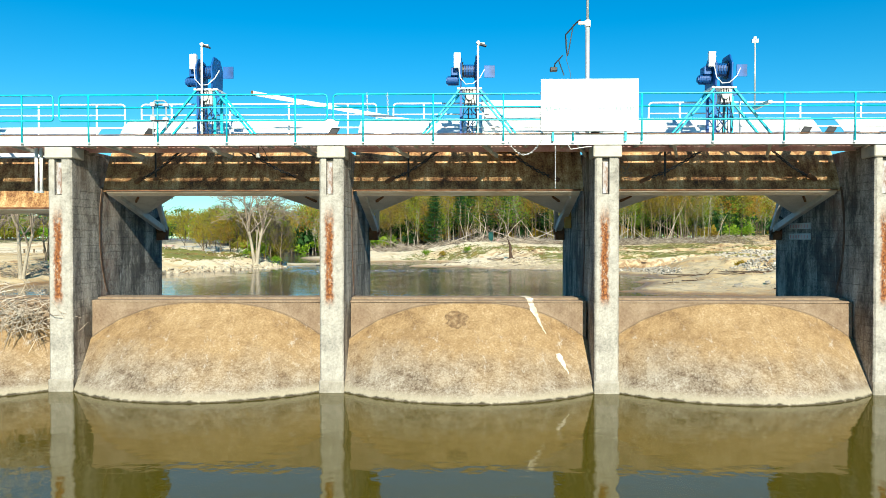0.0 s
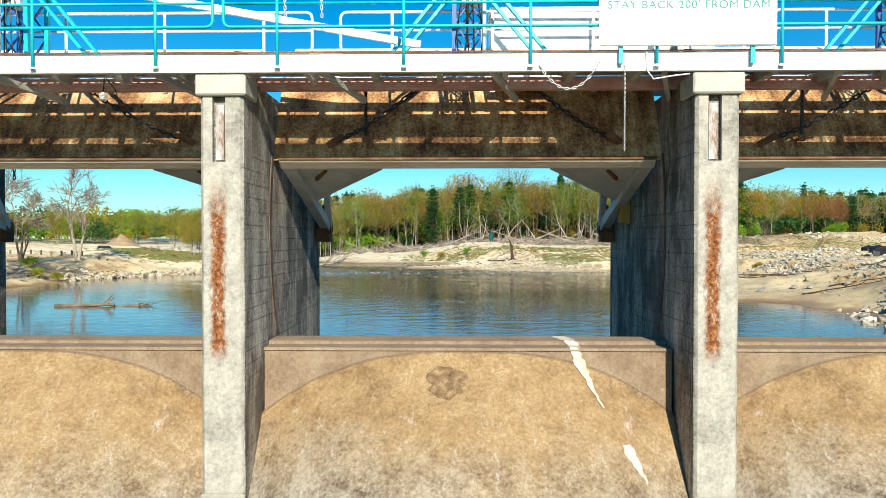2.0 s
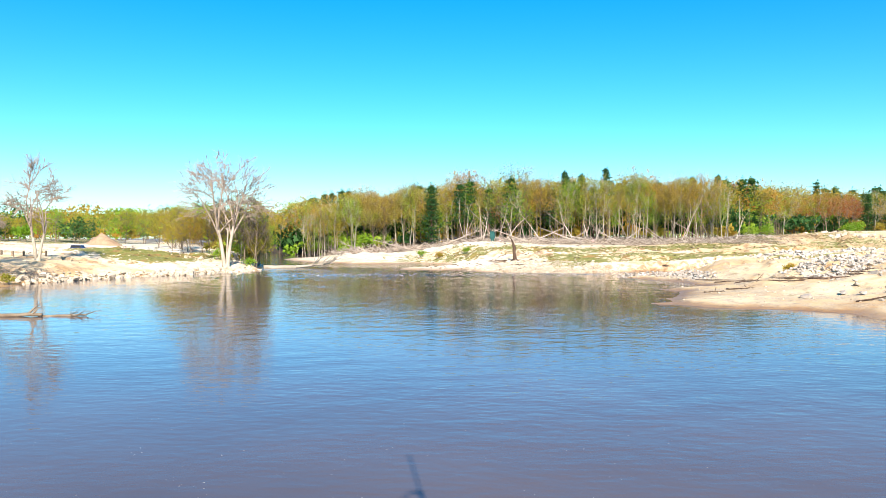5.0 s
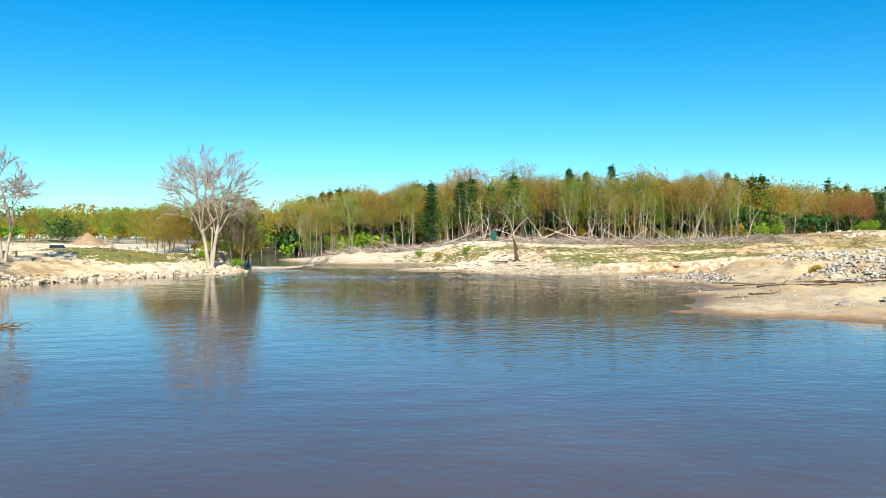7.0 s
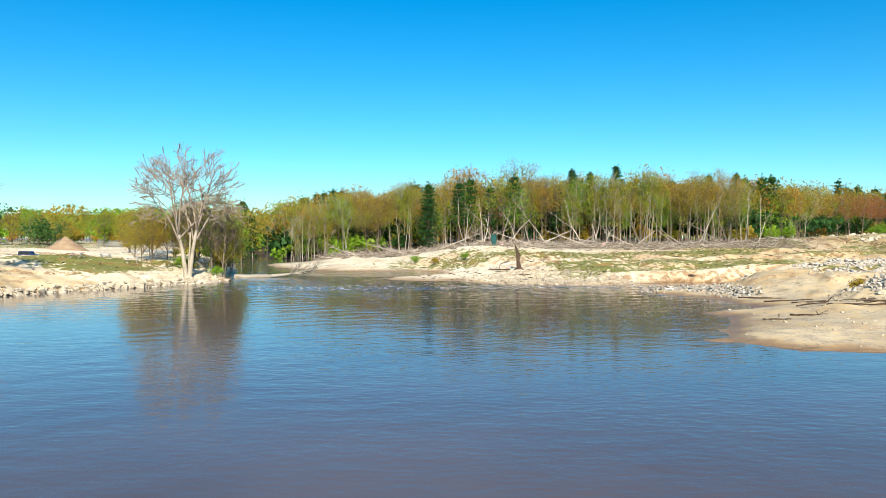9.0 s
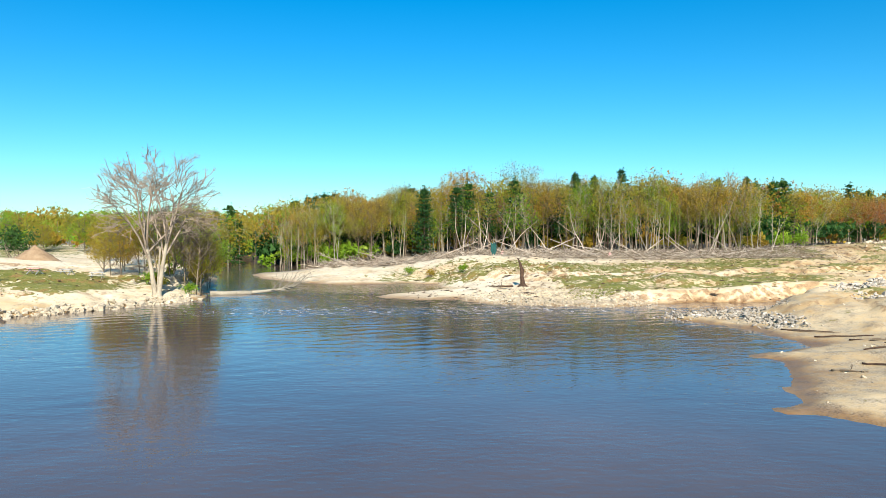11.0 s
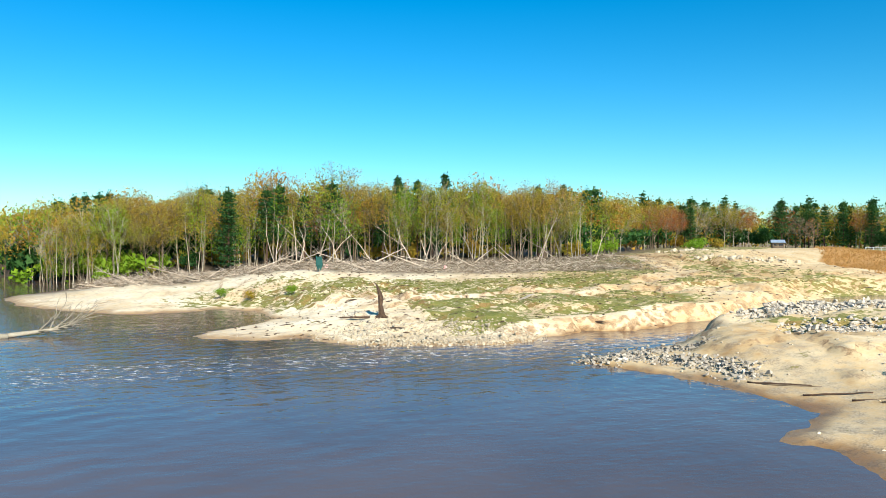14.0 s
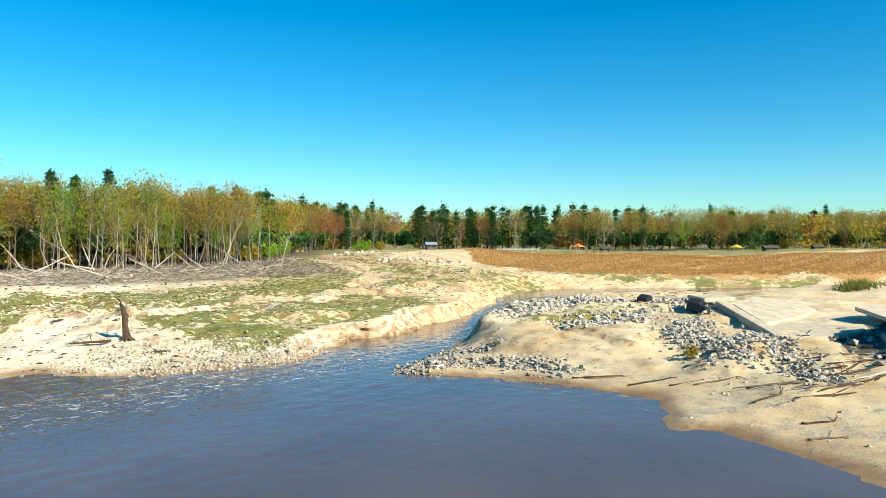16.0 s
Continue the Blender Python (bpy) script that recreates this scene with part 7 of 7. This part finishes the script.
for _ in range(16):
    x, y = rk.uniform(33, 44), rk.uniform(69, 75)
    a, L = rk.gauss(2.7, 0.45), rk.uniform(2, 6)
    log("weathered flood timber tangled on the stones", (x, y), (x + math.cos(a) * L, y + math.sin(a) * L), rk.uniform(0.05, 0.11), 0.03, rk.choice((DARKBARK, BARK, DEAD)), rk.choice((0, 2)), rk.uniform(0, 0.3))
# the dark stump with a snag
st = thing("tree_stump", "tall dark charred stump with roots, standing on the shore", "stump", m=Matrix.Translation((9.85, 125.9, ground_z(9.85, 125.9) - 0.1)))
g = Geo().tube([(0.1, 0, -0.1), (0, 0, 0.5), (-0.12, 0, 1.5), (-0.1, 0, 2.3), (-0.35, 0.05, 3.2), (-0.55, 0.05, 3.65), (-0.8, 0.05, 4.0)], [0.5, 0.36, 0.25, 0.31, 0.17, 0.1, 0.03], 7)
part("trunk", g, DARKBARK, st, smooth=False)
g = Geo()
for k in range(9):
    a = k * 0.7
    g.tube([(0, 0, 0.5), (math.cos(a) * 0.5, math.sin(a) * 0.5, 0.18), (math.cos(a) * rk.uniform(0.8, 1.3), math.sin(a) * rk.uniform(0.8, 1.3), -0.05)], [0.18, 0.1, 0.04], 5)
part("root_flare", g, DARKBARK, st)
part("snag", Geo().tube([(0.1, 0, 1.4), (0.45, 0, 1.9), (0.6, 0, 2.5)], [0.09, 0.06, 0.02], 5).tube([(-0.6, 0, 3.6), (-1.3, 0.1, 4.3), (-1.5, 0.1, 5.4)], [0.05, 0.03, 0.012], 4), DEAD, st, "pale broken snag")
log("dark limb lying beside the stump", (8.6, 126.2), (5.4, 127.6), 0.14, 0.06, DARKBARK, 4, 0.25)

# felled and flood-killed timber along the wood
for i in range(52):
    x = -30 + 108 * i / 63 + rk.uniform(-1, 1)
    y = 186 + rk.uniform(-12 if x > 8 else 2, 18) + 0.002 * (x - 15) ** 2
    L = rk.uniform(4, 11)
    a = rk.uniform(-0.6, 0.6) + (math.pi if rk.random() < 0.5 else 0)
    log("bleached flood-killed trunk lying in the brush", (x, y), (x + math.cos(a) * L, y + math.sin(a) * L * 0.6), rk.uniform(0.1, 0.2), 0.05, DEAD, rk.choice((0, 2, 4)), rk.choice((0, 0.4, 1.5, 3.5)), "fallen_tree")
for i in range(24):
    x = 20 + 58 * rk.random() if i > 8 else rk.uniform(-5, 20)
    y = 203 + rk.uniform(-4, 10)
    z = ground_z(x, y)
    L, a = rk.uniform(6, 12), rk.uniform(0, 6.28)
    tilt = rk.uniform(0.25, 1.1)
    o = thing("leaning_snag", "bleached dead tree leaning at the wood's edge", "dead tree", "leaning dead trees")
    g, tips = Geo(), []
    grow(g, (x, y, z - 0.2), (math.cos(a) * math.sin(tilt), 0.3 * math.sin(a) * math.sin(tilt), math.cos(tilt)), L * 0.6, rk.uniform(0.1, 0.18), 3, rk, tips, 0.08, 0.02, (1, 2), 0.62, 6, 0.02, 0.5)
    part("trunk", g, DEAD, o)
# grey brush mat
V, F = [], []
mat_pts = [(rk.uniform(-34, 84), 0) for _ in range(6500)]
mat_pts = [(x, 184 + 0.002 * (x - 15) ** 2 + rk.uniform(-12 if x > 12 else 3 if x < 0 else -4, 22)) for x, _ in mat_pts]
for (x, y), z in zip(mat_pts, ground_many(mat_pts)):
    a, L, up = rk.uniform(0, 6.28), rk.uniform(0.6, 2.4), rk.uniform(0.0, 0.9) ** 2 * 1.6
    w = rk.uniform(0.02, 0.05) * (1 + 1.2 * (rk.random() < 0.12))
    z += rk.uniform(0, 0.5)
    dx, dy = math.cos(a) * L, math.sin(a) * L * 0.6
    o = len(V)
    V += [(x, y, z - w), (x, y, z + w), (x + dx, y + dy, z + up + w * 0.4), (x + dx, y + dy, z + up - w * 0.4), (x, y - w, z), (x + dx, y + dy - w, z + up)]
    F += [(o, o + 1, o + 2, o + 3), (o + 4, o + 1, o + 2, o + 5)]
bm_ob = thing("brush_mat", "matted grey flood brush and broken branches", "brush", kind="stuff")
half = len(F) // 2
tagged(part("sticks", mesh_of("sticks", V, F[:half], DEAD), None, bm_ob), kind="stuff")
tagged(part("sticks", mesh_of("sticks", V, F[half:], BARK), None, bm_ob), kind="stuff")

# fan of pale dead limbs at the channel
for i in range(20):
    x, y = rk.uniform(-30, -8), rk.uniform(186, 200)
    a, L = rk.uniform(1.9, 4.1), rk.uniform(3, 8)
    log("pale dead limb fanned out on the bank", (x, y), (x + math.cos(a) * L, y + math.sin(a) * 3), 0.08, 0.03, DEAD, 4, rk.uniform(0.5, 2.4), "fallen_tree")

# tufts of grass and reeds, each kind one mass


def tufts(name, label, spots, h, w, mat, blades=7):
    pts = np.array(spots, float)
    z = ground_many(spots)
    rr = np.random.RandomState(len(spots))
    n = len(pts) * blades
    C = np.repeat(np.column_stack([pts, z]), blades, 0)
    C[:, :2] += rr.normal(0, w * 2.2, (n, 2))
    a = rr.uniform(0, 6.28, n)
    L = h * rr.uniform(0.5, 1.3, n)
    lean = rr.normal(0, 0.28, (n, 2)) * L[:, None]
    wv = np.column_stack([np.cos(a), np.sin(a), np.zeros(n)]) * w
    top = C + np.column_stack([lean, L])
    V = np.stack([C - wv - [0, 0, 0.05], C + wv - [0, 0, 0.05], top], 1).reshape(-1, 3)
    ob = thing(name, label, "grass", kind="stuff")
    tagged(part("blades", mesh_of("blades", V, np.arange(3 * n).reshape(-1, 3), mat), None, ob), kind="stuff")


def grassy(n, x0, x1, y0, y1, least):
    P = np.column_stack([np.array([rk.uniform(x0, x1) for _ in range(n)]), np.array([rk.uniform(y0, y1) for _ in range(n)])])
    _, zo, _ = land(P[None, :, 0], P[None, :, 1])
    return [tuple(p) for p, g in zip(P, zo[0, :, 0]) if g > least]


tufts("grass", "short spring grass on the sand flats", grassy(14000, 10, 75, 112, 175, 0.56), 0.07, 0.03, GRASS)
tufts("grass", "short spring grass on the sandy bank", grassy(4500, -75, -36, 100, 142, 0.5), 0.08, 0.03, GRASS)
tufts("grass", "rank green grass at the river's edge", grassy(1500, -20, 60, 146, 176, 0.4), 0.2, 0.05, GRASS)
rp = np.array([(rk.uniform(92, 330), rk.uniform(40, 240)) for _ in range(90000)])
rp = rp[inside_by(REED_BED, rp[:, 0], rp[:, 1]) > 0.5][:20000]
# the heap of spoil on the parking ground
hx, hy = -80.5, 166.0
hs, hf, rings, segs = [], [], 9, 26
for i in range(rings + 1):
    for j in range(segs):
        a, q = 6.283 * j / segs, i / rings
        rr2 = 3.7 * q * (1 + 0.12 * math.sin(2 * a + 1) + 0.06 * rk.uniform(-1, 1))
        hs.append((hx + math.cos(a) * rr2 * 1.15, hy + math.sin(a) * rr2, ground_z(hx, hy) - 0.2 + 3.1 * (1 - q) ** 0.9 * (1 + 0.08 * rk.uniform(-1, 1)) + 0.1 * math.sin(5 * a) * q * (1 - q)))
hf = [(i * segs + j, i * segs + (j + 1) % segs, (i + 1) * segs + (j + 1) % segs, (i + 1) * segs + j) for i in range(rings) for j in range(segs)]
tagged(new("earth_mound", mesh_of("earth_mound", hs, hf, EARTH, True)), "conical heap of bare brown earth on the parking ground", "earth heap")
# dark clods, bark and twigs strewn over the sand
V, F = [], []
cl = [(rk.uniform(-6, 120), rk.uniform(112, 215)) for _ in range(3200)] + [(rk.uniform(-75, -36), rk.uniform(98, 150)) for _ in range(300)]
for (x, y), z in zip(cl, ground_many(cl)):
    if z < LOW + 0.1:
        continue
    a, L, w = rk.uniform(0, 6.28), rk.uniform(0.12, 0.5) * (1 + 2.2 * (rk.random() < 0.1)) * (1 if y > 112 else 0.4), rk.uniform(0.03, 0.11)
    cx, sx2 = math.cos(a) * L, math.sin(a) * L
    o = len(V)
    V += [(x - cx, y - sx2, z), (x + sx2 * w * 2, y - cx * w * 2 - w, z), (x + cx, y + sx2, z + 0.02), (x, y + w, z), (x, y, z + w * 1.5)]
    F += [(o, o + 1, o + 4), (o + 1, o + 2, o + 4), (o + 2, o + 3, o + 4), (o + 3, o, o + 4)]
deb = thing("flood_debris", "dark clods, bark and sticks strewn over the sand", "debris", kind="stuff")
tagged(part("debris", mesh_of("debris", V, F, DARKBARK), None, deb), kind="stuff")
tufts("reed_bed", "wide bed of dry orange-brown reeds", rp, 0.55, 0.045, REED, 6)
tufts("green_reeds", "clump of fresh green reeds", [(122 + rk.gauss(0, 3), 95 + rk.gauss(0, 1.2)) for _ in range(150)], 1.4, 0.05, GRASS, 8)
LABELS["brush"] = "low leafy bush in spring growth"
for x, y, k, s in ((-51, 80, "brush_b", 0.5), (-53, 82, "brush_b", 0.55), (-49.5, 81, "brush_b", 0.45), (-38, 121, "brush_b", 0.6), (-34, 121.5, "brush_a", 0.5), (-40, 124, "brush_a", 0.6), (-8, 161, "brush_a", 0.5), (2, 152, "brush_a", 0.45),
                   (-4, 158, "brush_b", 0.5), (33, 36, "brush_a", 0.6), (118, 226, "brush_a", 1.2), (122, 228, "brush_a", 1.3), (96, 232, "brush_a", 1.4), (88, 226, "brush_a", 1.3), (130, 231, "brush_b", 1.2), (37, 83, "brush_b", 0.4)):
    plant(k, x, y, s, group="bushes")
# orange-leaved tree by the hut
KINDS["orange"] = hardwood(71, 10, 0.15, 14, 16, 0.16, leaf_mat("orange_leaves", [(0.34, 0.12, 0.03), (0.4, 0.17, 0.05)]), BARK)
LABELS["orange"] = "small tree with orange spring leaves"
plant("orange", 148, 214, 0.85)

# ---- far things ----
CARBLUE = rough_mat("dark_blue_car_paint", [(0.012, 0.02, 0.06), (0.02, 0.035, 0.1)], 2, 30, 0.25, 0.02)
GLASS = rough_mat("dark_car_glass", [(0.01, 0.012, 0.015), (0.02, 0.025, 0.03)], 2, 30, 0.08, 0.0)
RUBBER = rough_mat("tyre_rubber", [(0.012, 0.012, 0.012), (0.03, 0.03, 0.03)], 8, 40, 0.85, 0.1)


def make_car(label, paint, kind, x, y, turn):
    c = thing("car", label, "car", "parked cars", m=Matrix.Translation((x, y, ground_z(x, y))) @ pose(0, 0, 0, 0, 0, turn))
    if kind == "suv":
        prof, glass = [(-2.25, 0.45), (2.2, 0.45), (2.25, 0.95), (1.1, 1.08), (0.6, 1.68), (-2.05, 1.72), (-2.25, 1.05)], [(-1.95, 1.12), (0.95, 1.12), (0.52, 1.6), (-1.9, 1.63)]
    elif kind == "pickup":
        prof, glass = [(-2.6, 0.5), (2.5, 0.5), (2.55, 1.0), (1.3, 1.12), (0.85, 1.75), (-0.6, 1.75), (-0.75, 1.15), (-2.6, 1.12)], [(-0.6, 1.18), (1.15, 1.18), (0.78, 1.66), (-0.5, 1.66)]
    else:
        prof, glass = [(-2.2, 0.35), (2.2, 0.35), (2.2, 0.75), (1.15, 0.92), (0.4, 1.38), (-1.2, 1.4), (-2.2, 0.95)], [(-1.35, 0.95), (0.95, 0.95), (0.35, 1.32), (-1.05, 1.33)]
    part("body", Geo().prism(prof, "y", -0.88, 0.88), paint, c, "", 0.06)
    for sy in (-0.895, 0.885):
        part("side_window", Geo().prism(glass, "y", sy, sy + 0.01), GLASS, c)
    for sx in (-1.35, 1.4):
        for sy in (-0.82, 0.82):
            w = part("wheel", Geo().tube([(sx, sy - 0.1, 0.34), (sx, sy + 0.1, 0.34)], 0.34, 14), RUBBER, c)
            part("rim", Geo().tube([(sx, sy - 0.11, 0.34), (sx, sy + 0.11, 0.34)], 0.2, 10), GALV, w)
    for sy in (-0.6, 0.6):
        part("headlight", Geo().box((prof[2][0] - 0.06, sy - 0.15, prof[2][1] - 0.18), (prof[2][0] + 0.01, sy + 0.15, prof[2][1] - 0.05)), GALV, c)
    return c


make_car("dark blue sport utility car parked on sand", CARBLUE, "suv", -67.5, 131.5, 0).scale = (0.66, 0.66, 0.7)
# spoil heap bits, posts and boards on the parking ground
for k in range(9):
    x = -58 - 1.6 * k
    tagged(new("wooden_post", Geo().box((x - 0.12, 103.9, ground_z(x, 104) - 0.2), (x + 0.12, 104.1, ground_z(x, 104) + 0.75)).mesh("wooden_post", BARK, 0.02)), "short brown wooden post on the parking ground", "post", "wooden posts")
for x, y in ((-50, 121), (-52.5, 118), (-46.5, 122)):
    b = thing("picnic_table", "weathered picnic table on the sand", "table", "picnic tables", m=Matrix.Translation((x, y, ground_z(x, y))) @ pose(0, 0, 0, 0, 0, rk.uniform(-15, 15)))
    part("tabletop", Geo().box((-0.9, -0.4, 0.7), (0.9, 0.4, 0.76)), REDP if x < -51 else GALV, b)
    for sy in (-0.75, 0.6):
        part("bench", Geo().box((-0.9, sy, 0.42), (0.9, sy + 0.18, 0.47)), REDP if x < -51 else GALV, b)
    for sx in (-0.65, 0.65):
        part("leg", Geo().beam((sx, -0.7, 0), (sx, 0.25, 0.7), 0.06, 0.09).beam((sx, 0.7, 0), (sx, -0.25, 0.7), 0.06, 0.09), GALV, b)
for (x, y, z, dx, lab, w) in ((30.5, 134, 1.4, 2.2, "pale plank panel lying on the grass", 0.6),):
    o = thing("plank_panel", lab, "planks", m=Matrix.Translation((x, y, ground_z(x, y) + 0.3)) @ pose(0, 0, 0, -10, -14, 30))
    for k in range(4):
        part("plank", Geo().box((-1.1, 0.26 * k - 0.5, 0), (1.1, 0.26 * k - 0.26, 0.05)), DEAD, o)
TEALC = rough_mat("teal_cloth", [(0.004, 0.045, 0.042), (0.008, 0.08, 0.075)], 3, 20, 0.9, 0.4)
g = Geo()
for k in range(10):
    x = -0.5 + k * 0.1
    g.tube([(x, 0, 2.6 + rk.uniform(-0.2, 0.3)), (x + 0.05, rk.uniform(-0.2, 0.2), 1.2), (x * 0.5, 0, 0.2 + rk.uniform(0, 0.5))], [0.12, 0.2, 0.05], 5)
tc2 = thing("torn_tarpaulin", "torn dark teal tarpaulin snagged on dead branches", "tarpaulin", m=Matrix.Translation((8.2, 175, ground_z(8.2, 175))))
tagged(part("cloth", g, TEALC, tc2), kind="stuff")
part("pole", Geo().tube([(0.1, 0, -0.1), (0.0, 0, 3.0)], 0.05, 6), DEAD, tc2)
for x, y in ((33, 182), (10.5, 184)):
    tagged(new("red_scrap", Geo().prism([(-0.4, 0), (0.4, 0.05), (0.3, 0.55), (-0.1, 0.7)], "y", -0.2, 0.2).mesh("red_scrap", REDP, 0.06)), "red scrap caught in the grey brush", "scrap", "red scraps").matrix_basis = Matrix.Translation((x, y, ground_z(x, y) + 0.35))

# dark wall colour stands in for the shaded openings under the roofs
WALLD = rough_mat("weathered_dark_siding", [(0.05, 0.035, 0.025), (0.12, 0.09, 0.065)], 1, 12, 0.85, 0.3)
ROOFM, WALLB = rough_mat("grey_roof_shingle", [(0.04, 0.04, 0.04), (0.075, 0.072, 0.07)], 1, 12, 0.9, 0.3), rough_mat("blue_grey_roofing", [(0.14, 0.2, 0.28), (0.22, 0.29, 0.38)], 1, 12, 0.8, 0.2)


def make_house(label, x, y, w, d, h, turn, wall, roof, name="house"):
    b = thing(name, label, "house", "far buildings", m=Matrix.Translation((x, y, ground_z(x, y))) @ pose(0, 0, 0, 0, 0, turn))
    part("wall", Geo().box((-w / 2, -d / 2, -0.3), (w / 2, d / 2, h)), wall, b)
    part("roof", Geo().prism([(-d / 2 - 0.4, h - 0.1), (d / 2 + 0.4, h - 0.1), (0, h + d * 0.32)], "x", -w / 2 - 0.4, w / 2 + 0.4), roof, b)
    for k in (-0.28, 0.05, 0.3):
        win = part("window", Geo().box((k * w - 0.45, -d / 2 - 0.03, h * 0.4), (k * w + 0.45, -d / 2 + 0.02, h * 0.8)), BARK, b)
        part("pane", Geo().box((k * w - 0.38, -d / 2 - 0.04, h * 0.44), (k * w + 0.38, -d / 2 - 0.031, h * 0.76)), GLASS, win)
    part("door", Geo().box((-w * 0.12 - 0.45, -d / 2 - 0.04, 0), (-w * 0.12 + 0.45, -d / 2 + 0.01, h * 0.9)), BARK, b)
    return b


make_house("small dark hut with a pale blue roof among trees", 143, 222, 3.0, 2.2, 1.7, -30, WALLD, WALLB)
make_house("long low dark building under the far trees", 285, 172, 5.5, 3, 1.1, -40, WALLD, ROOFM)
make_house("low dark cabin with grey roof under the far trees", 303, 160, 4, 2.4, 1.0, -40, WALLD, ROOFM)
make_house("low grey cabin under the far trees", 224, 210, 3.2, 2.4, 1.1, -40, WALLD, ROOFM)
YELC, ORC = rough_mat("yellow_canvas", [(0.6, 0.36, 0.02), (0.75, 0.5, 0.05)], 2, 20, 0.8, 0.1), rough_mat("orange_canvas", [(0.6, 0.12, 0.02), (0.75, 0.2, 0.04)], 2, 20, 0.8, 0.1)
for x, y, m, lab in ((262, 176, YELC, "yellow canvas shelter on the far lawn"), (200, 206, ORC, "orange canvas shelter on the far lawn")):
    s = thing("canvas_shelter", lab, "shelter", "canvas shelters", m=Matrix.Translation((x, y, ground_z(x, y))))
    part("canopy", Geo().add([(-1.9, -1.9, 1.9), (1.9, -1.9, 1.9), (1.9, 1.9, 1.9), (-1.9, 1.9, 1.9), (0, 0, 3.1)], [(0, 1, 4), (1, 2, 4), (2, 3, 4), (3, 0, 4), (3, 2, 1, 0)]), m, s)
    for sx in (-1.8, 1.8):
        for sy in (-1.8, 1.8):
            part("leg", Geo().box((sx - 0.04, sy - 0.04, 0), (sx + 0.04, sy + 0.04, 1.92)), GALV, s)
dk = thing("dock", "low dark timber dock at the edge of the reeds", "dock", m=Matrix.Translation((189, 191, ground_z(189, 191))) @ pose(0, 0, 0, 0, 0, -40))
for k in range(14):
    part("plank", Geo().box((-4 + 0.58 * k, -0.7, 0.55), (-3.5 + 0.58 * k, 0.7, 0.62)), BARK, dk)
for sx in (-3.8, -1.3, 1.3, 3.8):
    part("post", Geo().box((sx - 0.1, -0.7, -0.3), (sx + 0.1, -0.5, 1.1)), DARKBARK, dk)
fence = thing("rail_fence", "pale rail fence on the far lawn", "fence", m=Matrix.Translation((168, 216, ground_z(168, 216))) @ pose(0, 0, 0, 0, 0, -38))
for k in range(8):
    part("post", Geo().box((2 * k - 0.08, -0.08, -0.2), (2 * k + 0.08, 0.08, 1.1)), GALV, fence)
for z in (0.5, 0.95):
    part("rail", Geo().box((0, -0.04, z), (14, 0.04, z + 0.1)), GALV, fence)
# driftwood and twigs on the left shore and behind the first bay's sill
tw = Geo()
for k in range(420):
    x, y = along([(-62, 60), (-52, 70), (-50, 82), (-48.5, 90)], rk.random())
    x, y = x - abs(rk.gauss(0, 2.2)), y + rk.gauss(0, 1)
    z = max(LOW, ground_z(x, y)) + rk.uniform(0, 0.4)
    a, L = rk.uniform(0, 6.28), rk.uniform(0.6, 2.6)
    tw.tube([(x, y, z), (x + math.cos(a) * L, y + math.sin(a) * L, z + rk.uniform(-0.1, 0.6))], [0.045, 0.015], 3)
sb = thing("driftwood_brush", "tangle of grey driftwood sticks along the shore", "driftwood", kind="stuff")
tagged(part("sticks", tw, DEAD, sb), kind="stuff")

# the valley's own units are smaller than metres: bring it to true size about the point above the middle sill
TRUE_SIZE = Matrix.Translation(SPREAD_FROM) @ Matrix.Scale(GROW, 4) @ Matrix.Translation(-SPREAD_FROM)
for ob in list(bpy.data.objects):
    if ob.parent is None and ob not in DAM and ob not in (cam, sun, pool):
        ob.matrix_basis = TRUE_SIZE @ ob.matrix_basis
